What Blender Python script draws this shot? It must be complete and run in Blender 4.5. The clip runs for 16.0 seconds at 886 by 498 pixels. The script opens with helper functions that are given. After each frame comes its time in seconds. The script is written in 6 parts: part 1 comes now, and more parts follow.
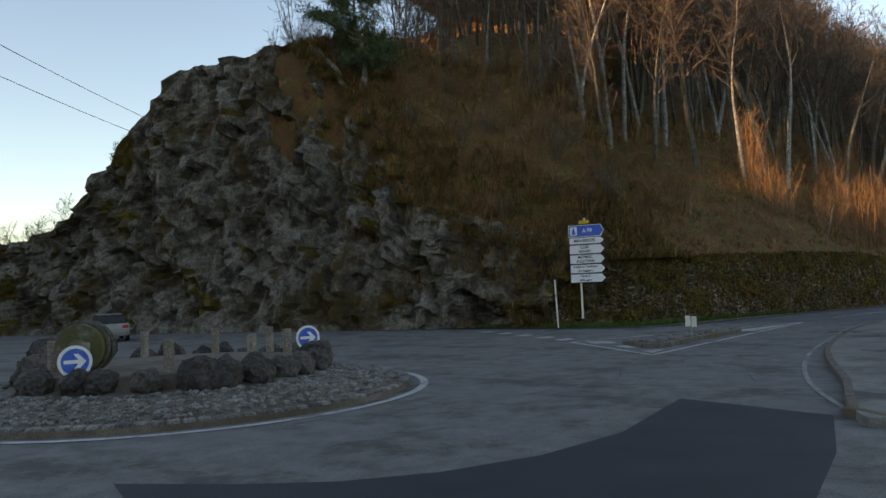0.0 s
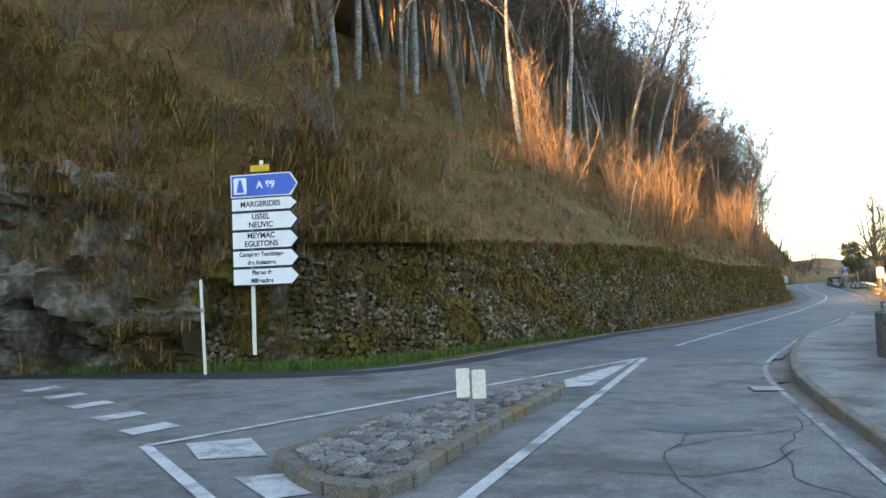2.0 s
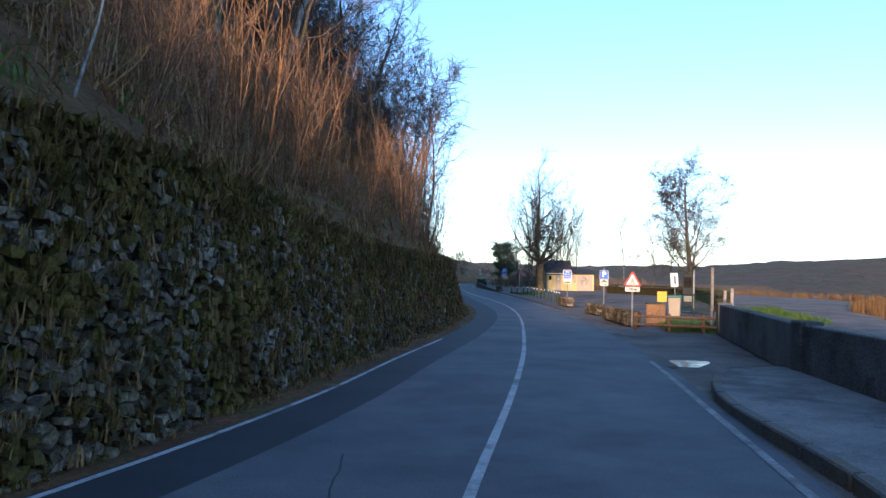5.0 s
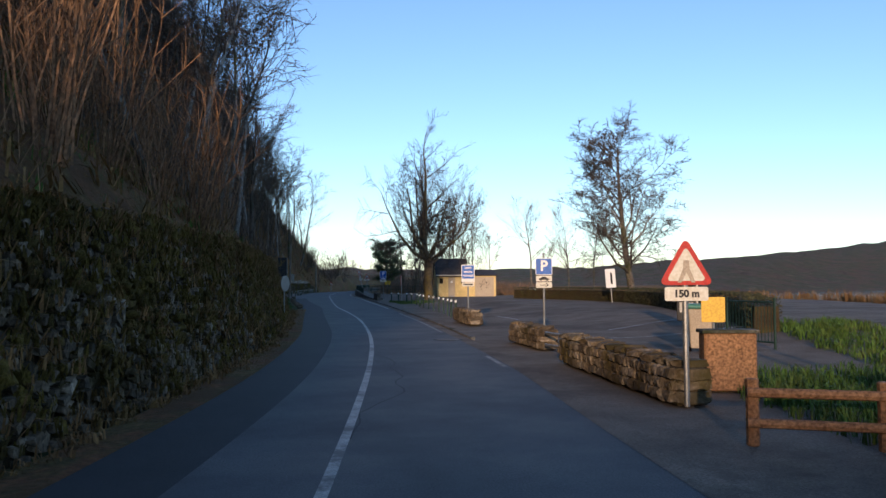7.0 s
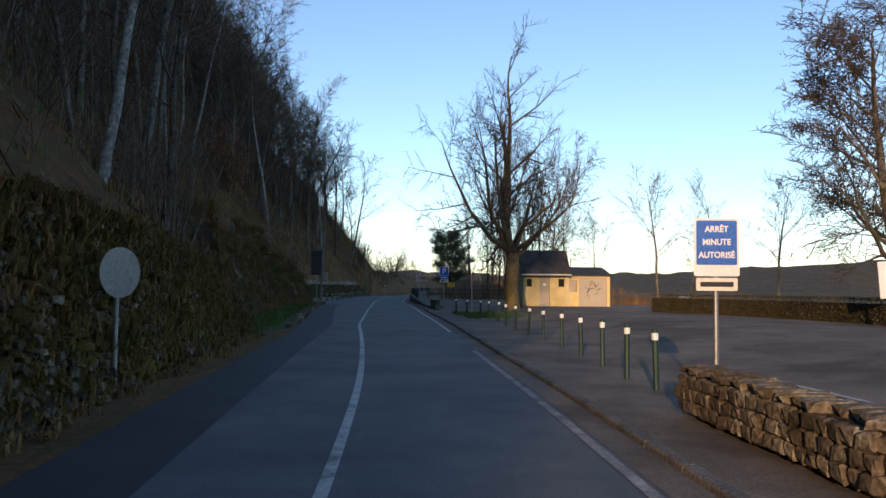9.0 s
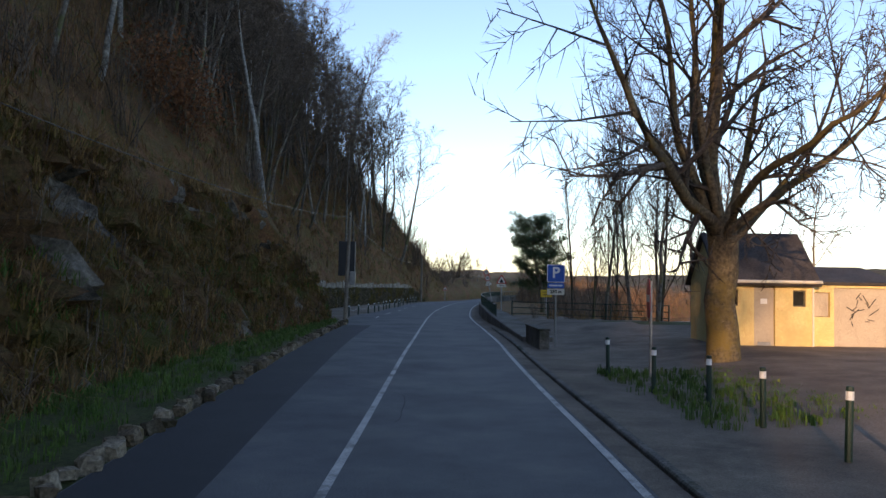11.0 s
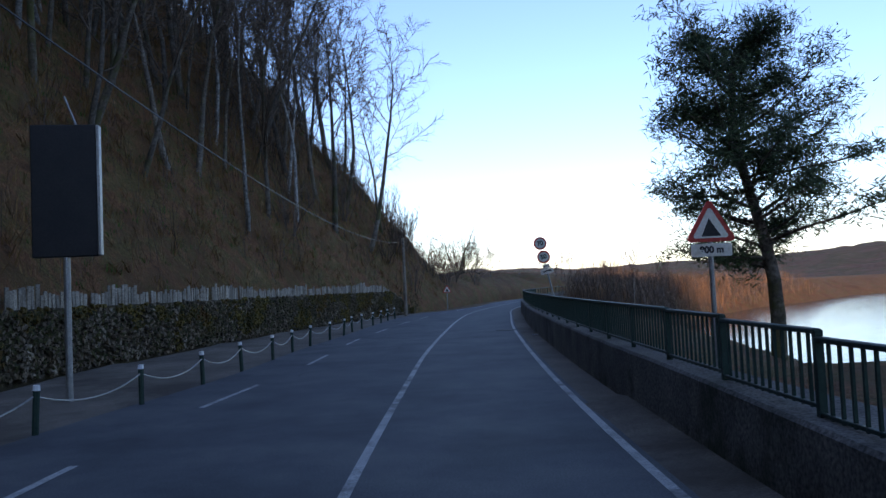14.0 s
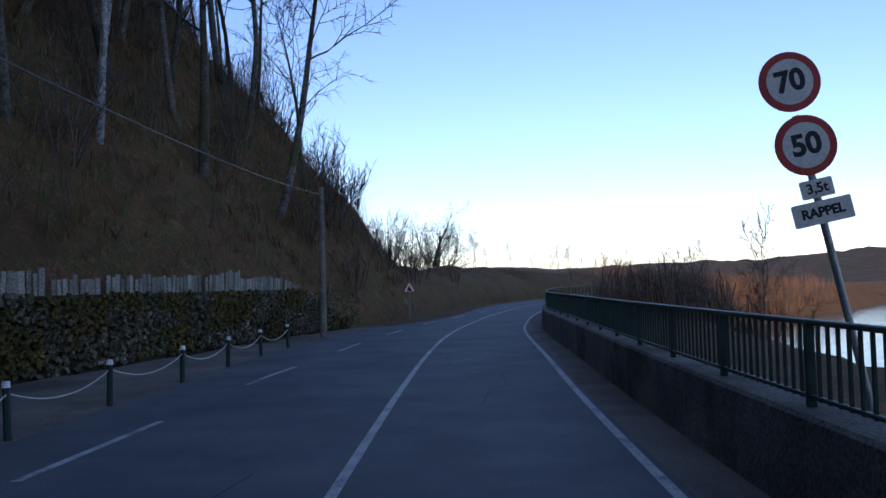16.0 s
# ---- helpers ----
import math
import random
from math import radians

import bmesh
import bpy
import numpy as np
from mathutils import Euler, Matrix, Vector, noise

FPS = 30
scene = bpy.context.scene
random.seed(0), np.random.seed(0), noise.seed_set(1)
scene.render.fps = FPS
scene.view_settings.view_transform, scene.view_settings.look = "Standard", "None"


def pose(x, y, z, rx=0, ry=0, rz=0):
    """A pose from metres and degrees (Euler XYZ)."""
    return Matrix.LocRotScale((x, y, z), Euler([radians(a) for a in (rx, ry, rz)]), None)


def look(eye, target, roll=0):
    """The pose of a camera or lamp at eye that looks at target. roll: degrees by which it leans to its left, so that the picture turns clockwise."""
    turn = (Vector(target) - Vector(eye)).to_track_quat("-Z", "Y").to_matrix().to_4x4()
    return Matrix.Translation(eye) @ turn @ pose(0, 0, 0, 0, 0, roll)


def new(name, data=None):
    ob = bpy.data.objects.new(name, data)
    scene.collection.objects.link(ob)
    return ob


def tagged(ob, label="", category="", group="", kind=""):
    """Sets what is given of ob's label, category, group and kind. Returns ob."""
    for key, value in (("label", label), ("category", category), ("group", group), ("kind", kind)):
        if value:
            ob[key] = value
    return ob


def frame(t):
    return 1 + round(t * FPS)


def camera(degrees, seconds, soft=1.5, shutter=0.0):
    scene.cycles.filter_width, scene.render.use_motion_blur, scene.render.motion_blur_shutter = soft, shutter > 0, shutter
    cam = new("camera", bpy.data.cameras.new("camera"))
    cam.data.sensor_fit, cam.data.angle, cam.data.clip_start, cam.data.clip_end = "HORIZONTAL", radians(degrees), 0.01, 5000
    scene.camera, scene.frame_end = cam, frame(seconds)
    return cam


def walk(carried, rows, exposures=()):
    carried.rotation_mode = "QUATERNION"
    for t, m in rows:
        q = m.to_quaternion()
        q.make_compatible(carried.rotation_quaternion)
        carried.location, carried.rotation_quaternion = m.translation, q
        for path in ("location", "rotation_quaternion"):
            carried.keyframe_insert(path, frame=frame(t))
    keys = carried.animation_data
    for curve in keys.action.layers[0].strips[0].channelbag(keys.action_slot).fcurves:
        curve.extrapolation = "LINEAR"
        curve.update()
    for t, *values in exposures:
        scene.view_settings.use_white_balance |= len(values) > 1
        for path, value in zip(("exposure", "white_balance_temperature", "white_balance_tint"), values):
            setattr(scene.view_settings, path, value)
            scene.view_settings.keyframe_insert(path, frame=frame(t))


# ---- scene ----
cam = camera(58.93, 16.0)
PATH = [
    (0.0, pose(-1.531, -111.898, 2.128, 92.85, 2.34, 39.02)),
    (0.5, pose(-3.941, -107.629, 2.067, 93.50, 2.71, 34.97)),
    (1.0, pose(-5.920, -103.400, 2.002, 93.45, 2.43, 30.45)),
    (1.5, pose(-7.535, -99.096, 1.887, 93.04, 1.23, 25.54)),
    (2.0, pose(-8.625, -95.088, 1.843, 92.93, 2.20, 21.09)),
    (2.5, pose(-9.441, -91.394, 1.785, 92.68, 2.20, 17.04)),
    (3.0, pose(-9.976, -87.863, 1.700, 92.59, 1.91, 13.35)),
    (3.5, pose(-10.236, -83.275, 1.791, 92.48, 1.00, 9.49)),
    (4.0, pose(-10.202, -78.782, 1.953, 91.42, -0.07, 5.38)),
    (4.5, pose(-10.015, -74.025, 1.880, 91.61, -1.36, 0.79)),
    (5.0, pose(-9.445, -69.505, 1.748, 91.94, -1.08, -3.84)),
    (5.2, pose(-9.137, -67.795, 1.656, 92.10, -0.89, -5.54)),
    (7.3, pose(-4.714, -46.491, 1.520, 92.51, 0.43, -11.76)),
    (7.5, pose(-4.310, -44.283, 1.512, 92.58, 0.45, -11.27)),
    (8.0, pose(-3.341, -38.606, 1.437, 92.59, 1.09, -9.82)),
    (8.5, pose(-2.695, -32.884, 1.381, 92.59, 0.05, -8.33)),
    (8.7, pose(-2.514, -30.633, 1.366, 92.77, -0.18, -7.83)),
    (10.8, pose(-0.945, -5.628, 1.919, 92.60, -1.32, -2.71)),
    (11.0, pose(-0.893, -3.163, 1.916, 92.70, -1.00, -2.57)),
    (11.5, pose(-0.687, 3.837, 1.934, 92.73, -0.80, -2.32)),
    (12.0, pose(-0.377, 10.569, 1.897, 92.75, -0.06, -2.08)),
    (12.5, pose(0.004, 17.310, 1.760, 92.94, 0.90, -1.72)),
    (13.0, pose(0.202, 23.888, 1.712, 92.96, 1.23, -2.08)),
    (13.5, pose(0.519, 30.434, 1.677, 92.98, 1.78, -2.39)),
    (14.0, pose(0.879, 36.502, 1.646, 92.88, 2.65, -2.55)),
    (14.5, pose(1.280, 42.906, 1.744, 92.29, 2.42, -2.80)),
    (15.0, pose(1.744, 49.121, 1.760, 92.47, 1.62, -2.99)),
    (15.5, pose(2.377, 55.291, 1.765, 91.92, 1.30, -2.91)),
    (16.0, pose(2.714, 60.805, 1.604, 92.68, 1.42, -4.36)),
]
EXPOSE = [(0.0, 1.4, 10800, 21), (1.0, 2.25, 10300, 19), (2.0, 2.95, 10000, 18), (3.0, 2.75, 9000, 17), (4.0, 2.05, 6900, 16), (5.0, 1.4, 5900, 18),
          (7.3, 0.6, 6500, 17), (8.7, 0.65, 6900, 18), (11.0, 1.2, 7800, 25), (13.0, 1.2, 7000, 28), (16.0, 0.75, 6300, 32)]
walk(cam, PATH, EXPOSE)

# ---------------------------------------------------------------- light
SUN_YAW, SUN_UP = 161.0, 10.0          # degrees left of north, degrees up
to_sun = Vector((-math.sin(radians(SUN_YAW)), math.cos(radians(SUN_YAW)), math.tan(radians(SUN_UP)))).normalized()
world = bpy.data.worlds.new("sky")
scene.world = world
world.use_nodes = True
wn = world.node_tree.nodes
sky = wn.new("ShaderNodeTexSky")
sky.sky_type = 'NISHITA'
sky.sun_disc = False
sky.sun_elevation = radians(SUN_UP)
sky.sun_rotation = radians(360 - SUN_YAW)
sky.altitude = 500
sky.air_density, sky.dust_density, sky.ozone_density = 1.0, 0.25, 3.0
wn["Background"].inputs["Strength"].default_value = 0.16
world.node_tree.links.new(sky.outputs[0], wn["Background"].inputs["Color"])
sun = new("sun", bpy.data.lights.new("sun", 'SUN'))
sun.data.energy, sun.data.angle, sun.data.color = 2.5, radians(0.6), (1.0, 0.73, 0.47)
sun.matrix_world = look((0, 0, 80), Vector((0, 0, 80)) - to_sun)


# ---------------------------------------------------------------- materials
def mat(name, colors, scale=4.0, rough=0.8, bump=0.3, metal=0.0, fine=40.0, stain=None, spec=0.3, per=0.0, bump_dist=0.02, detail=4.0):
    """A surface: two or three colours mixed by broad and fine noise, with relief."""
    m = bpy.data.materials.new(name)
    m.use_nodes = True
    n, l = m.node_tree.nodes, m.node_tree.links
    b = n["Principled BSDF"]
    co = n.new("ShaderNodeNewGeometry")
    n1 = n.new("ShaderNodeTexNoise"); n1.inputs["Scale"].default_value = scale; n1.inputs["Detail"].default_value = 5; n1.inputs["Roughness"].default_value = 0.65
    n2 = n.new("ShaderNodeTexNoise"); n2.inputs["Scale"].default_value = fine; n2.inputs["Detail"].default_value = detail; n2.inputs["Roughness"].default_value = .5 if detail < 5 else .7
    l.new(co.outputs["Position"], n1.inputs["Vector"]); l.new(co.outputs["Position"], n2.inputs["Vector"])
    r = n.new("ShaderNodeValToRGB")
    el = r.color_ramp.elements
    while len(el) < len(colors):
        el.new(0.5)
    for i, c in enumerate(colors):
        el[i].position = 0.28 + 0.44 * i / max(1, len(colors) - 1)
        el[i].color = (*c, 1)
    l.new(n1.outputs["Fac"], r.inputs["Fac"])
    mix = n.new("ShaderNodeMixRGB"); mix.blend_type = 'OVERLAY'; mix.inputs["Fac"].default_value = 0.55
    st = n.new("ShaderNodeMapRange"); st.inputs["From Min"].default_value, st.inputs["From Max"].default_value = (.3, .7) if bump > .16 else (0, 1)
    l.new(n2.outputs["Fac"], st.inputs["Value"])
    l.new(r.outputs[0], mix.inputs[1]); l.new(st.outputs[0], mix.inputs[2])
    col = mix.outputs[0]
    if stain:
        n3 = n.new("ShaderNodeTexNoise"); n3.inputs["Scale"].default_value = scale * 0.3; n3.inputs["Detail"].default_value = 6; n3.inputs["Roughness"].default_value = 0.75
        l.new(co.outputs["Position"], n3.inputs["Vector"])
        rs = n.new("ShaderNodeValToRGB"); rs.color_ramp.elements[0].position = 0.5; rs.color_ramp.elements[1].position = 0.62
        l.new(n3.outputs["Fac"], rs.inputs["Fac"])
        ms = n.new("ShaderNodeMixRGB"); l.new(rs.outputs[0], ms.inputs[0]); l.new(col, ms.inputs[1]); ms.inputs[2].default_value = (*stain, 1)
        col = ms.outputs[0]
    if per:
        oi = n.new("ShaderNodeObjectInfo")
        add = n.new("ShaderNodeMath"); add.operation = 'ADD'
        l.new(oi.outputs["Random"], add.inputs[0]); l.new(co.outputs["Random Per Island"], add.inputs[1])
        fr = n.new("ShaderNodeMath"); fr.operation = 'FRACT'; l.new(add.outputs[0], fr.inputs[0])
        mr = n.new("ShaderNodeMapRange"); mr.inputs["To Min"].default_value = 1 - per; mr.inputs["To Max"].default_value = 1 + per
        l.new(fr.outputs[0], mr.inputs["Value"])
        hs = n.new("ShaderNodeHueSaturation"); l.new(col, hs.inputs["Color"]); l.new(mr.outputs[0], hs.inputs["Value"])
        col = hs.outputs[0]
    l.new(col, b.inputs["Base Color"])
    b.inputs["Roughness"].default_value, b.inputs["Metallic"].default_value = rough, metal
    b.inputs["Specular IOR Level"].default_value = spec
    if bump:
        bp = n.new("ShaderNodeBump"); bp.inputs["Strength"].default_value = bump; bp.inputs["Distance"].default_value = bump_dist
        l.new(n2.outputs["Fac"], bp.inputs["Height"]); l.new(bp.outputs[0], b.inputs["Normal"])
    return m


ASPHALT = mat("asphalt", [(.056, .058, .063), (.093, .096, .102), (.14, .137, .132)], .55, .78, .5, fine=55, bump_dist=.006, detail=9)
ASPHALT_OLD = mat("old_asphalt", [(.10, .094, .086), (.155, .147, .136), (.205, .195, .18)], 1.7, .85, .7, fine=45, bump_dist=.01, stain=(.085, .077, .067), detail=9)
ASPHALT_NEW = mat("new_asphalt", [(.026, .027, .03), (.04, .041, .044)], .8, .75, .5, fine=60, bump_dist=.006, detail=8)
GRAVEL_DIRT = mat("dirty_tarmac", [(.10, .078, .058), (.17, .135, .105), (.23, .185, .145)], .6, .9, .6, fine=40, stain=(.09, .068, .05), detail=8)
PAINT = mat("road_paint", [(.28, .275, .26), (.43, .42, .40), (.52, .51, .48)], 3, .75, .4, fine=60, stain=(.17, .165, .155), bump_dist=.004, detail=7)
PAINT_WORN = mat("worn_road_paint", [(.14, .135, .125), (.24, .232, .215), (.40, .39, .37)], 2, .8, .4, fine=40, stain=(.11, .105, .10), bump_dist=.004, detail=8)
SOIL = mat("leaf_litter", [(.085, .036, .016), (.23, .10, .042), (.13, .095, .028), (.33, .165, .072)], .9, .95, 1.0, fine=9, stain=(.14, .07, .028), bump_dist=.16, detail=8)
GRASS_SOIL = mat("verge_soil", [(.05, .04, .018), (.055, .07, .018), (.09, .065, .035)], .8, .95, .8, fine=14, bump_dist=.05, detail=7)
ROCK = mat("cliff_rock", [(.022, .016, .011), (.08, .064, .048), (.25, .215, .17), (.05, .035, .024)], .8, .9, 1.0, fine=6, stain=(.08, .052, .018), bump_dist=.16, detail=9)
STONE = mat("wall_stone", [(.066, .046, .028), (.13, .097, .064), (.28, .235, .175)], 1.6, .88, .9, fine=22, stain=(.06, .045, .013), per=.5, bump_dist=.02)
MOSS = mat("moss", [(.05, .036, .009), (.125, .09, .018), (.21, .15, .03)], 1.1, .95, 1.0, fine=26, stain=(.13, .068, .022), bump_dist=.04, detail=7)
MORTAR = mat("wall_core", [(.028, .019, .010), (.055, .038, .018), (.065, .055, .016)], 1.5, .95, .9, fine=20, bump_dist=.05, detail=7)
CONCRETE = mat("concrete", [(.12, .108, .093), (.19, .175, .155), (.25, .23, .205)], 1.2, .85, .4, fine=40, stain=(.08, .072, .06), bump_dist=.01, detail=8)
DARK_CONCRETE = mat("weathered_concrete", [(.06, .054, .046), (.125, .113, .098), (.19, .17, .148)], .9, .9, .5, fine=30, stain=(.03, .035, .015), bump_dist=.015)
KERB = mat("kerb_concrete", [(.10, .088, .074), (.17, .15, .125)], 2, .85, .4, fine=50, stain=(.17, .105, .045))
BARK = mat("bark", [(.06, .048, .038), (.14, .118, .095), (.23, .205, .175)], 2.2, .92, 1.0, fine=12, stain=(.09, .09, .035), bump_dist=.03, per=.4)
LICHEN_BARK = mat("lichen_bark", [(.055, .042, .03), (.12, .095, .06), (.17, .13, .065)], 1.6, .92, 1.0, fine=12, stain=(.16, .115, .035), bump_dist=.03)
TWIG = mat("twigs", [(.09, .064, .046), (.175, .128, .095)], 1.2, .9, .2, fine=12, per=.45)
BANK_SOIL = mat("bank_soil", [(.07, .036, .017), (.16, .082, .036), (.11, .095, .026)], .7, .95, 1.0, fine=8, stain=(.08, .082, .018), bump_dist=.14, detail=8)
GREY_TWIG = mat("grey_twigs", [(.05, .04, .032), (.10, .08, .062)], 1.2, .9, .2, fine=12, per=.3)
BIRCH = mat("birch_bark", [(.10, .09, .08), (.26, .245, .22), (.36, .34, .31)], 3, .85, .4, fine=9, per=.25)
ORANGE_TWIG = mat("orange_stems", [(.18, .10, .055), (.30, .165, .085)], 1.2, .9, .2, fine=12, per=.4)
DEAD_LEAF = mat("dead_leaves", [(.13, .045, .018), (.22, .085, .03)], 3, .85, .2, fine=20, per=.4)
PINE = mat("pine_needles", [(.03, .05, .02), (.06, .09, .034), (.085, .115, .045)], 2, .8, .3, fine=30, per=.4)
HEDGE = mat("hedge_leaves", [(.03, .035, .012), (.06, .058, .02), (.085, .06, .028)], 2, .8, .3, fine=30, per=.5)
GRASS = mat("grass_blades", [(.04, .09, .014), (.07, .135, .022), (.11, .115, .036)], 1.0, .8, .1, fine=20, per=.35)
DRY = mat("dry_brush", [(.13, .068, .028), (.24, .13, .05), (.16, .12, .034)], .8, .9, .1, fine=20, per=.45)
YELLOW_WALL = mat("yellow_render", [(.62, .47, .20), (.70, .53, .24), (.74, .58, .28)], 1.0, .9, .25, fine=70, stain=(.55, .42, .19), bump_dist=.006)
ROOF = mat("slate_roof", [(.035, .03, .028), (.06, .052, .048), (.085, .075, .07)], 1.5, .75, .5, fine=30, per=.25)
DOOR_PAINT = mat("beige_paint", [(.40, .33, .25), (.46, .39, .30)], 1.5, .7, .15, fine=40)
WHITE = mat("white_enamel", [(.70, .70, .68), (.80, .80, .78)], 2, .4, .05, fine=30)
CREAM = mat("cream_enamel", [(.62, .58, .48), (.72, .68, .58)], 3, .45, .05, fine=30)
RED = mat("red_enamel", [(.42, .035, .025), (.55, .05, .035)], 2, .4, .05, fine=30)
BLUE = mat("blue_enamel", [(.015, .10, .42), (.025, .14, .52)], 2, .4, .05, fine=30)
BLACK = mat("black_enamel", [(.012, .012, .014), (.02, .02, .022)], 2, .5, .05, fine=30)
YELLOW = mat("yellow_enamel", [(.62, .36, .02), (.74, .46, .04)], 2, .45, .05, fine=30)
SIGN_BACK = mat("sign_back_metal", [(.22, .22, .21), (.34, .33, .31)], 2, .5, .1, metal=.6, fine=30)
STEEL = mat("galvanised_steel", [(.24, .24, .235), (.36, .36, .35)], 6, .45, .1, metal=.7, fine=40)
GREEN_PAINT = mat("green_paint", [(.010, .030, .022), (.020, .050, .038)], 2, .5, .15, fine=40)
WOOD = mat("weathered_wood", [(.16, .13, .10), (.28, .24, .19), (.36, .32, .26)], 2, .85, .7, fine=26, per=.35, bump_dist=.01)
POLE_WOOD = mat("pole_wood", [(.13, .10, .075), (.22, .18, .14), (.28, .24, .19)], 2, .85, .6, fine=30, bump_dist=.01)
RAIL_WOOD = mat("fence_wood", [(.20, .10, .05), (.32, .17, .08)], 3, .8, .5, fine=30)
GLASS_DARK = mat("window_glass", [(.015, .014, .012), (.03, .027, .022)], 1, .08, 0, fine=5, spec=.6)
BIN_BODY = mat("bin_plastic", [(.34, .27, .19), (.42, .34, .25)], 2, .55, .05, fine=40)
BIN_LID = mat("bin_lid", [(.04, .17, .13), (.06, .22, .17)], 2, .5, .05, fine=40)
FAR_WOOD = mat("far_winter_woods", [(.045, .036, .026), (.12, .08, .055), (.065, .07, .036), (.16, .11, .075)], .07, .95, 1.0, fine=.5, bump_dist=2.5, detail=9)
COBBLE = mat("cobble", [(.085, .075, .065), (.16, .145, .13), (.22, .20, .18)], 3, .85, .6, fine=30, per=.4, bump_dist=.01)
BOULDER = mat("boulder", [(.03, .028, .026), (.07, .06, .052), (.13, .095, .07)], 1.2, .85, .9, fine=14, per=.3, bump_dist=.03)

WATER = bpy.data.materials.new("lake_water")
WATER.use_nodes = True
_n, _l = WATER.node_tree.nodes, WATER.node_tree.links
_b = _n["Principled BSDF"]
_b.inputs["Base Color"].default_value = (.02, .035, .045, 1)
_b.inputs["Roughness"].default_value = .1
_b.inputs["IOR"].default_value = 1.33
_t = _n.new("ShaderNodeTexNoise"); _t.inputs["Scale"].default_value = .8; _t.inputs["Detail"].default_value = 4
_g = _n.new("ShaderNodeNewGeometry"); _l.new(_g.outputs["Position"], _t.inputs["Vector"])
_p = _n.new("ShaderNodeBump"); _p.inputs["Strength"].default_value = .4; _p.inputs["Distance"].default_value = .08
_l.new(_t.outputs["Fac"], _p.inputs["Height"]); _l.new(_p.outputs[0], _b.inputs["Normal"])


# ---------------------------------------------------------------- mesh helpers
def mesh_from(name, verts, faces, material=None, smooth=False):
    me = bpy.data.meshes.new(name)
    me.from_pydata([tuple(v) for v in verts], [], faces)
    if material:
        me.materials.append(material)
    if smooth:
        me.polygons.foreach_set("use_smooth", [True] * len(me.polygons))
    me.update()
    return me


def obj(name, me, parent=None, m=None, label="", category="", group="", kind=""):
    ob = new(name, me)
    if parent is not None:
        ob.parent = parent
    if m is not None:
        ob.matrix_basis = m
    return tagged(ob, label, category, group, kind)


def bm_mesh(name, bm, material, smooth=False):
    me = bpy.data.meshes.new(name)
    bm.to_mesh(me)
    bm.free()
    me.materials.append(material)
    if smooth:
        me.polygons.foreach_set("use_smooth", [True] * len(me.polygons))
    return me


def part(name, bm, material, parent, label="", m=None, smooth=False):
    return obj(name, bm_mesh(name, bm, material, smooth), parent, m, label)


def thing(name, m, label, category, group="", kind=""):
    return obj(name, None, None, m, label, category, group, kind)


def box(sx, sy, sz, at=(0, 0, 0), bevel=0.0, bm=None, rz=0.0, rx=0.0, ry=0.0):
    """A box standing on z = at[2], bevelled."""
    own = bmesh.new()
    bmesh.ops.create_cube(own, size=1)
    bmesh.ops.scale(own, vec=(sx, sy, sz), verts=own.verts)
    if bevel:
        bmesh.ops.bevel(own, geom=own.edges, offset=bevel, segments=1, affect='EDGES')
    bmesh.ops.translate(own, vec=(0, 0, sz / 2), verts=own.verts)
    bmesh.ops.transform(own, matrix=pose(*at, rx, ry, rz), verts=own.verts)
    if bm is None:
        return own
    tmp = bpy.data.meshes.new("t")
    own.to_mesh(tmp); own.free(); bm.from_mesh(tmp); bpy.data.meshes.remove(tmp)
    return bm


def rod(r1, r2, h, at=(0, 0, 0), seg=10, bm=None, rx=0.0, ry=0.0, rz=0.0, bevel=0.0):
    own = bmesh.new()
    bmesh.ops.create_cone(own, cap_ends=True, segments=seg, radius1=r1, radius2=r2, depth=h)
    if bevel:
        bmesh.ops.bevel(own, geom=[e for e in own.edges if abs(e.verts[0].co.z - e.verts[1].co.z) < 1e-5], offset=bevel, segments=1, affect='EDGES')
    bmesh.ops.translate(own, vec=(0, 0, h / 2), verts=own.verts)
    bmesh.ops.transform(own, matrix=pose(*at, rx, ry, rz), verts=own.verts)
    if bm is None:
        return own
    tmp = bpy.data.meshes.new("t")
    own.to_mesh(tmp); own.free(); bm.from_mesh(tmp); bpy.data.meshes.remove(tmp)
    return bm


def spline(pts, step=1.0):
    """A smooth line through the points, resampled at about the step."""
    p = [np.array(q, float) for q in pts]
    p = [2 * p[0] - p[1]] + p + [2 * p[-1] - p[-2]]
    out = []
    for i in range(1, len(p) - 2):
        n = max(2, int(np.linalg.norm(p[i + 1] - p[i]) / step))
        for k in range(n):
            t = k / n
            out.append(0.5 * (2 * p[i] + (p[i + 1] - p[i - 1]) * t + (2 * p[i - 1] - 5 * p[i] + 4 * p[i + 1] - p[i + 2]) * t * t
                              + (3 * p[i] - p[i - 1] - 3 * p[i + 1] + p[i + 2]) * t ** 3))
    out.append(p[-2])
    return np.array(out)


def normals_of(line):
    d = np.gradient(line[:, :2], axis=0)
    d /= np.linalg.norm(d, axis=1)[:, None] + 1e-9
    return np.stack([d[:, 1], -d[:, 0]], 1)          # to the right of the way


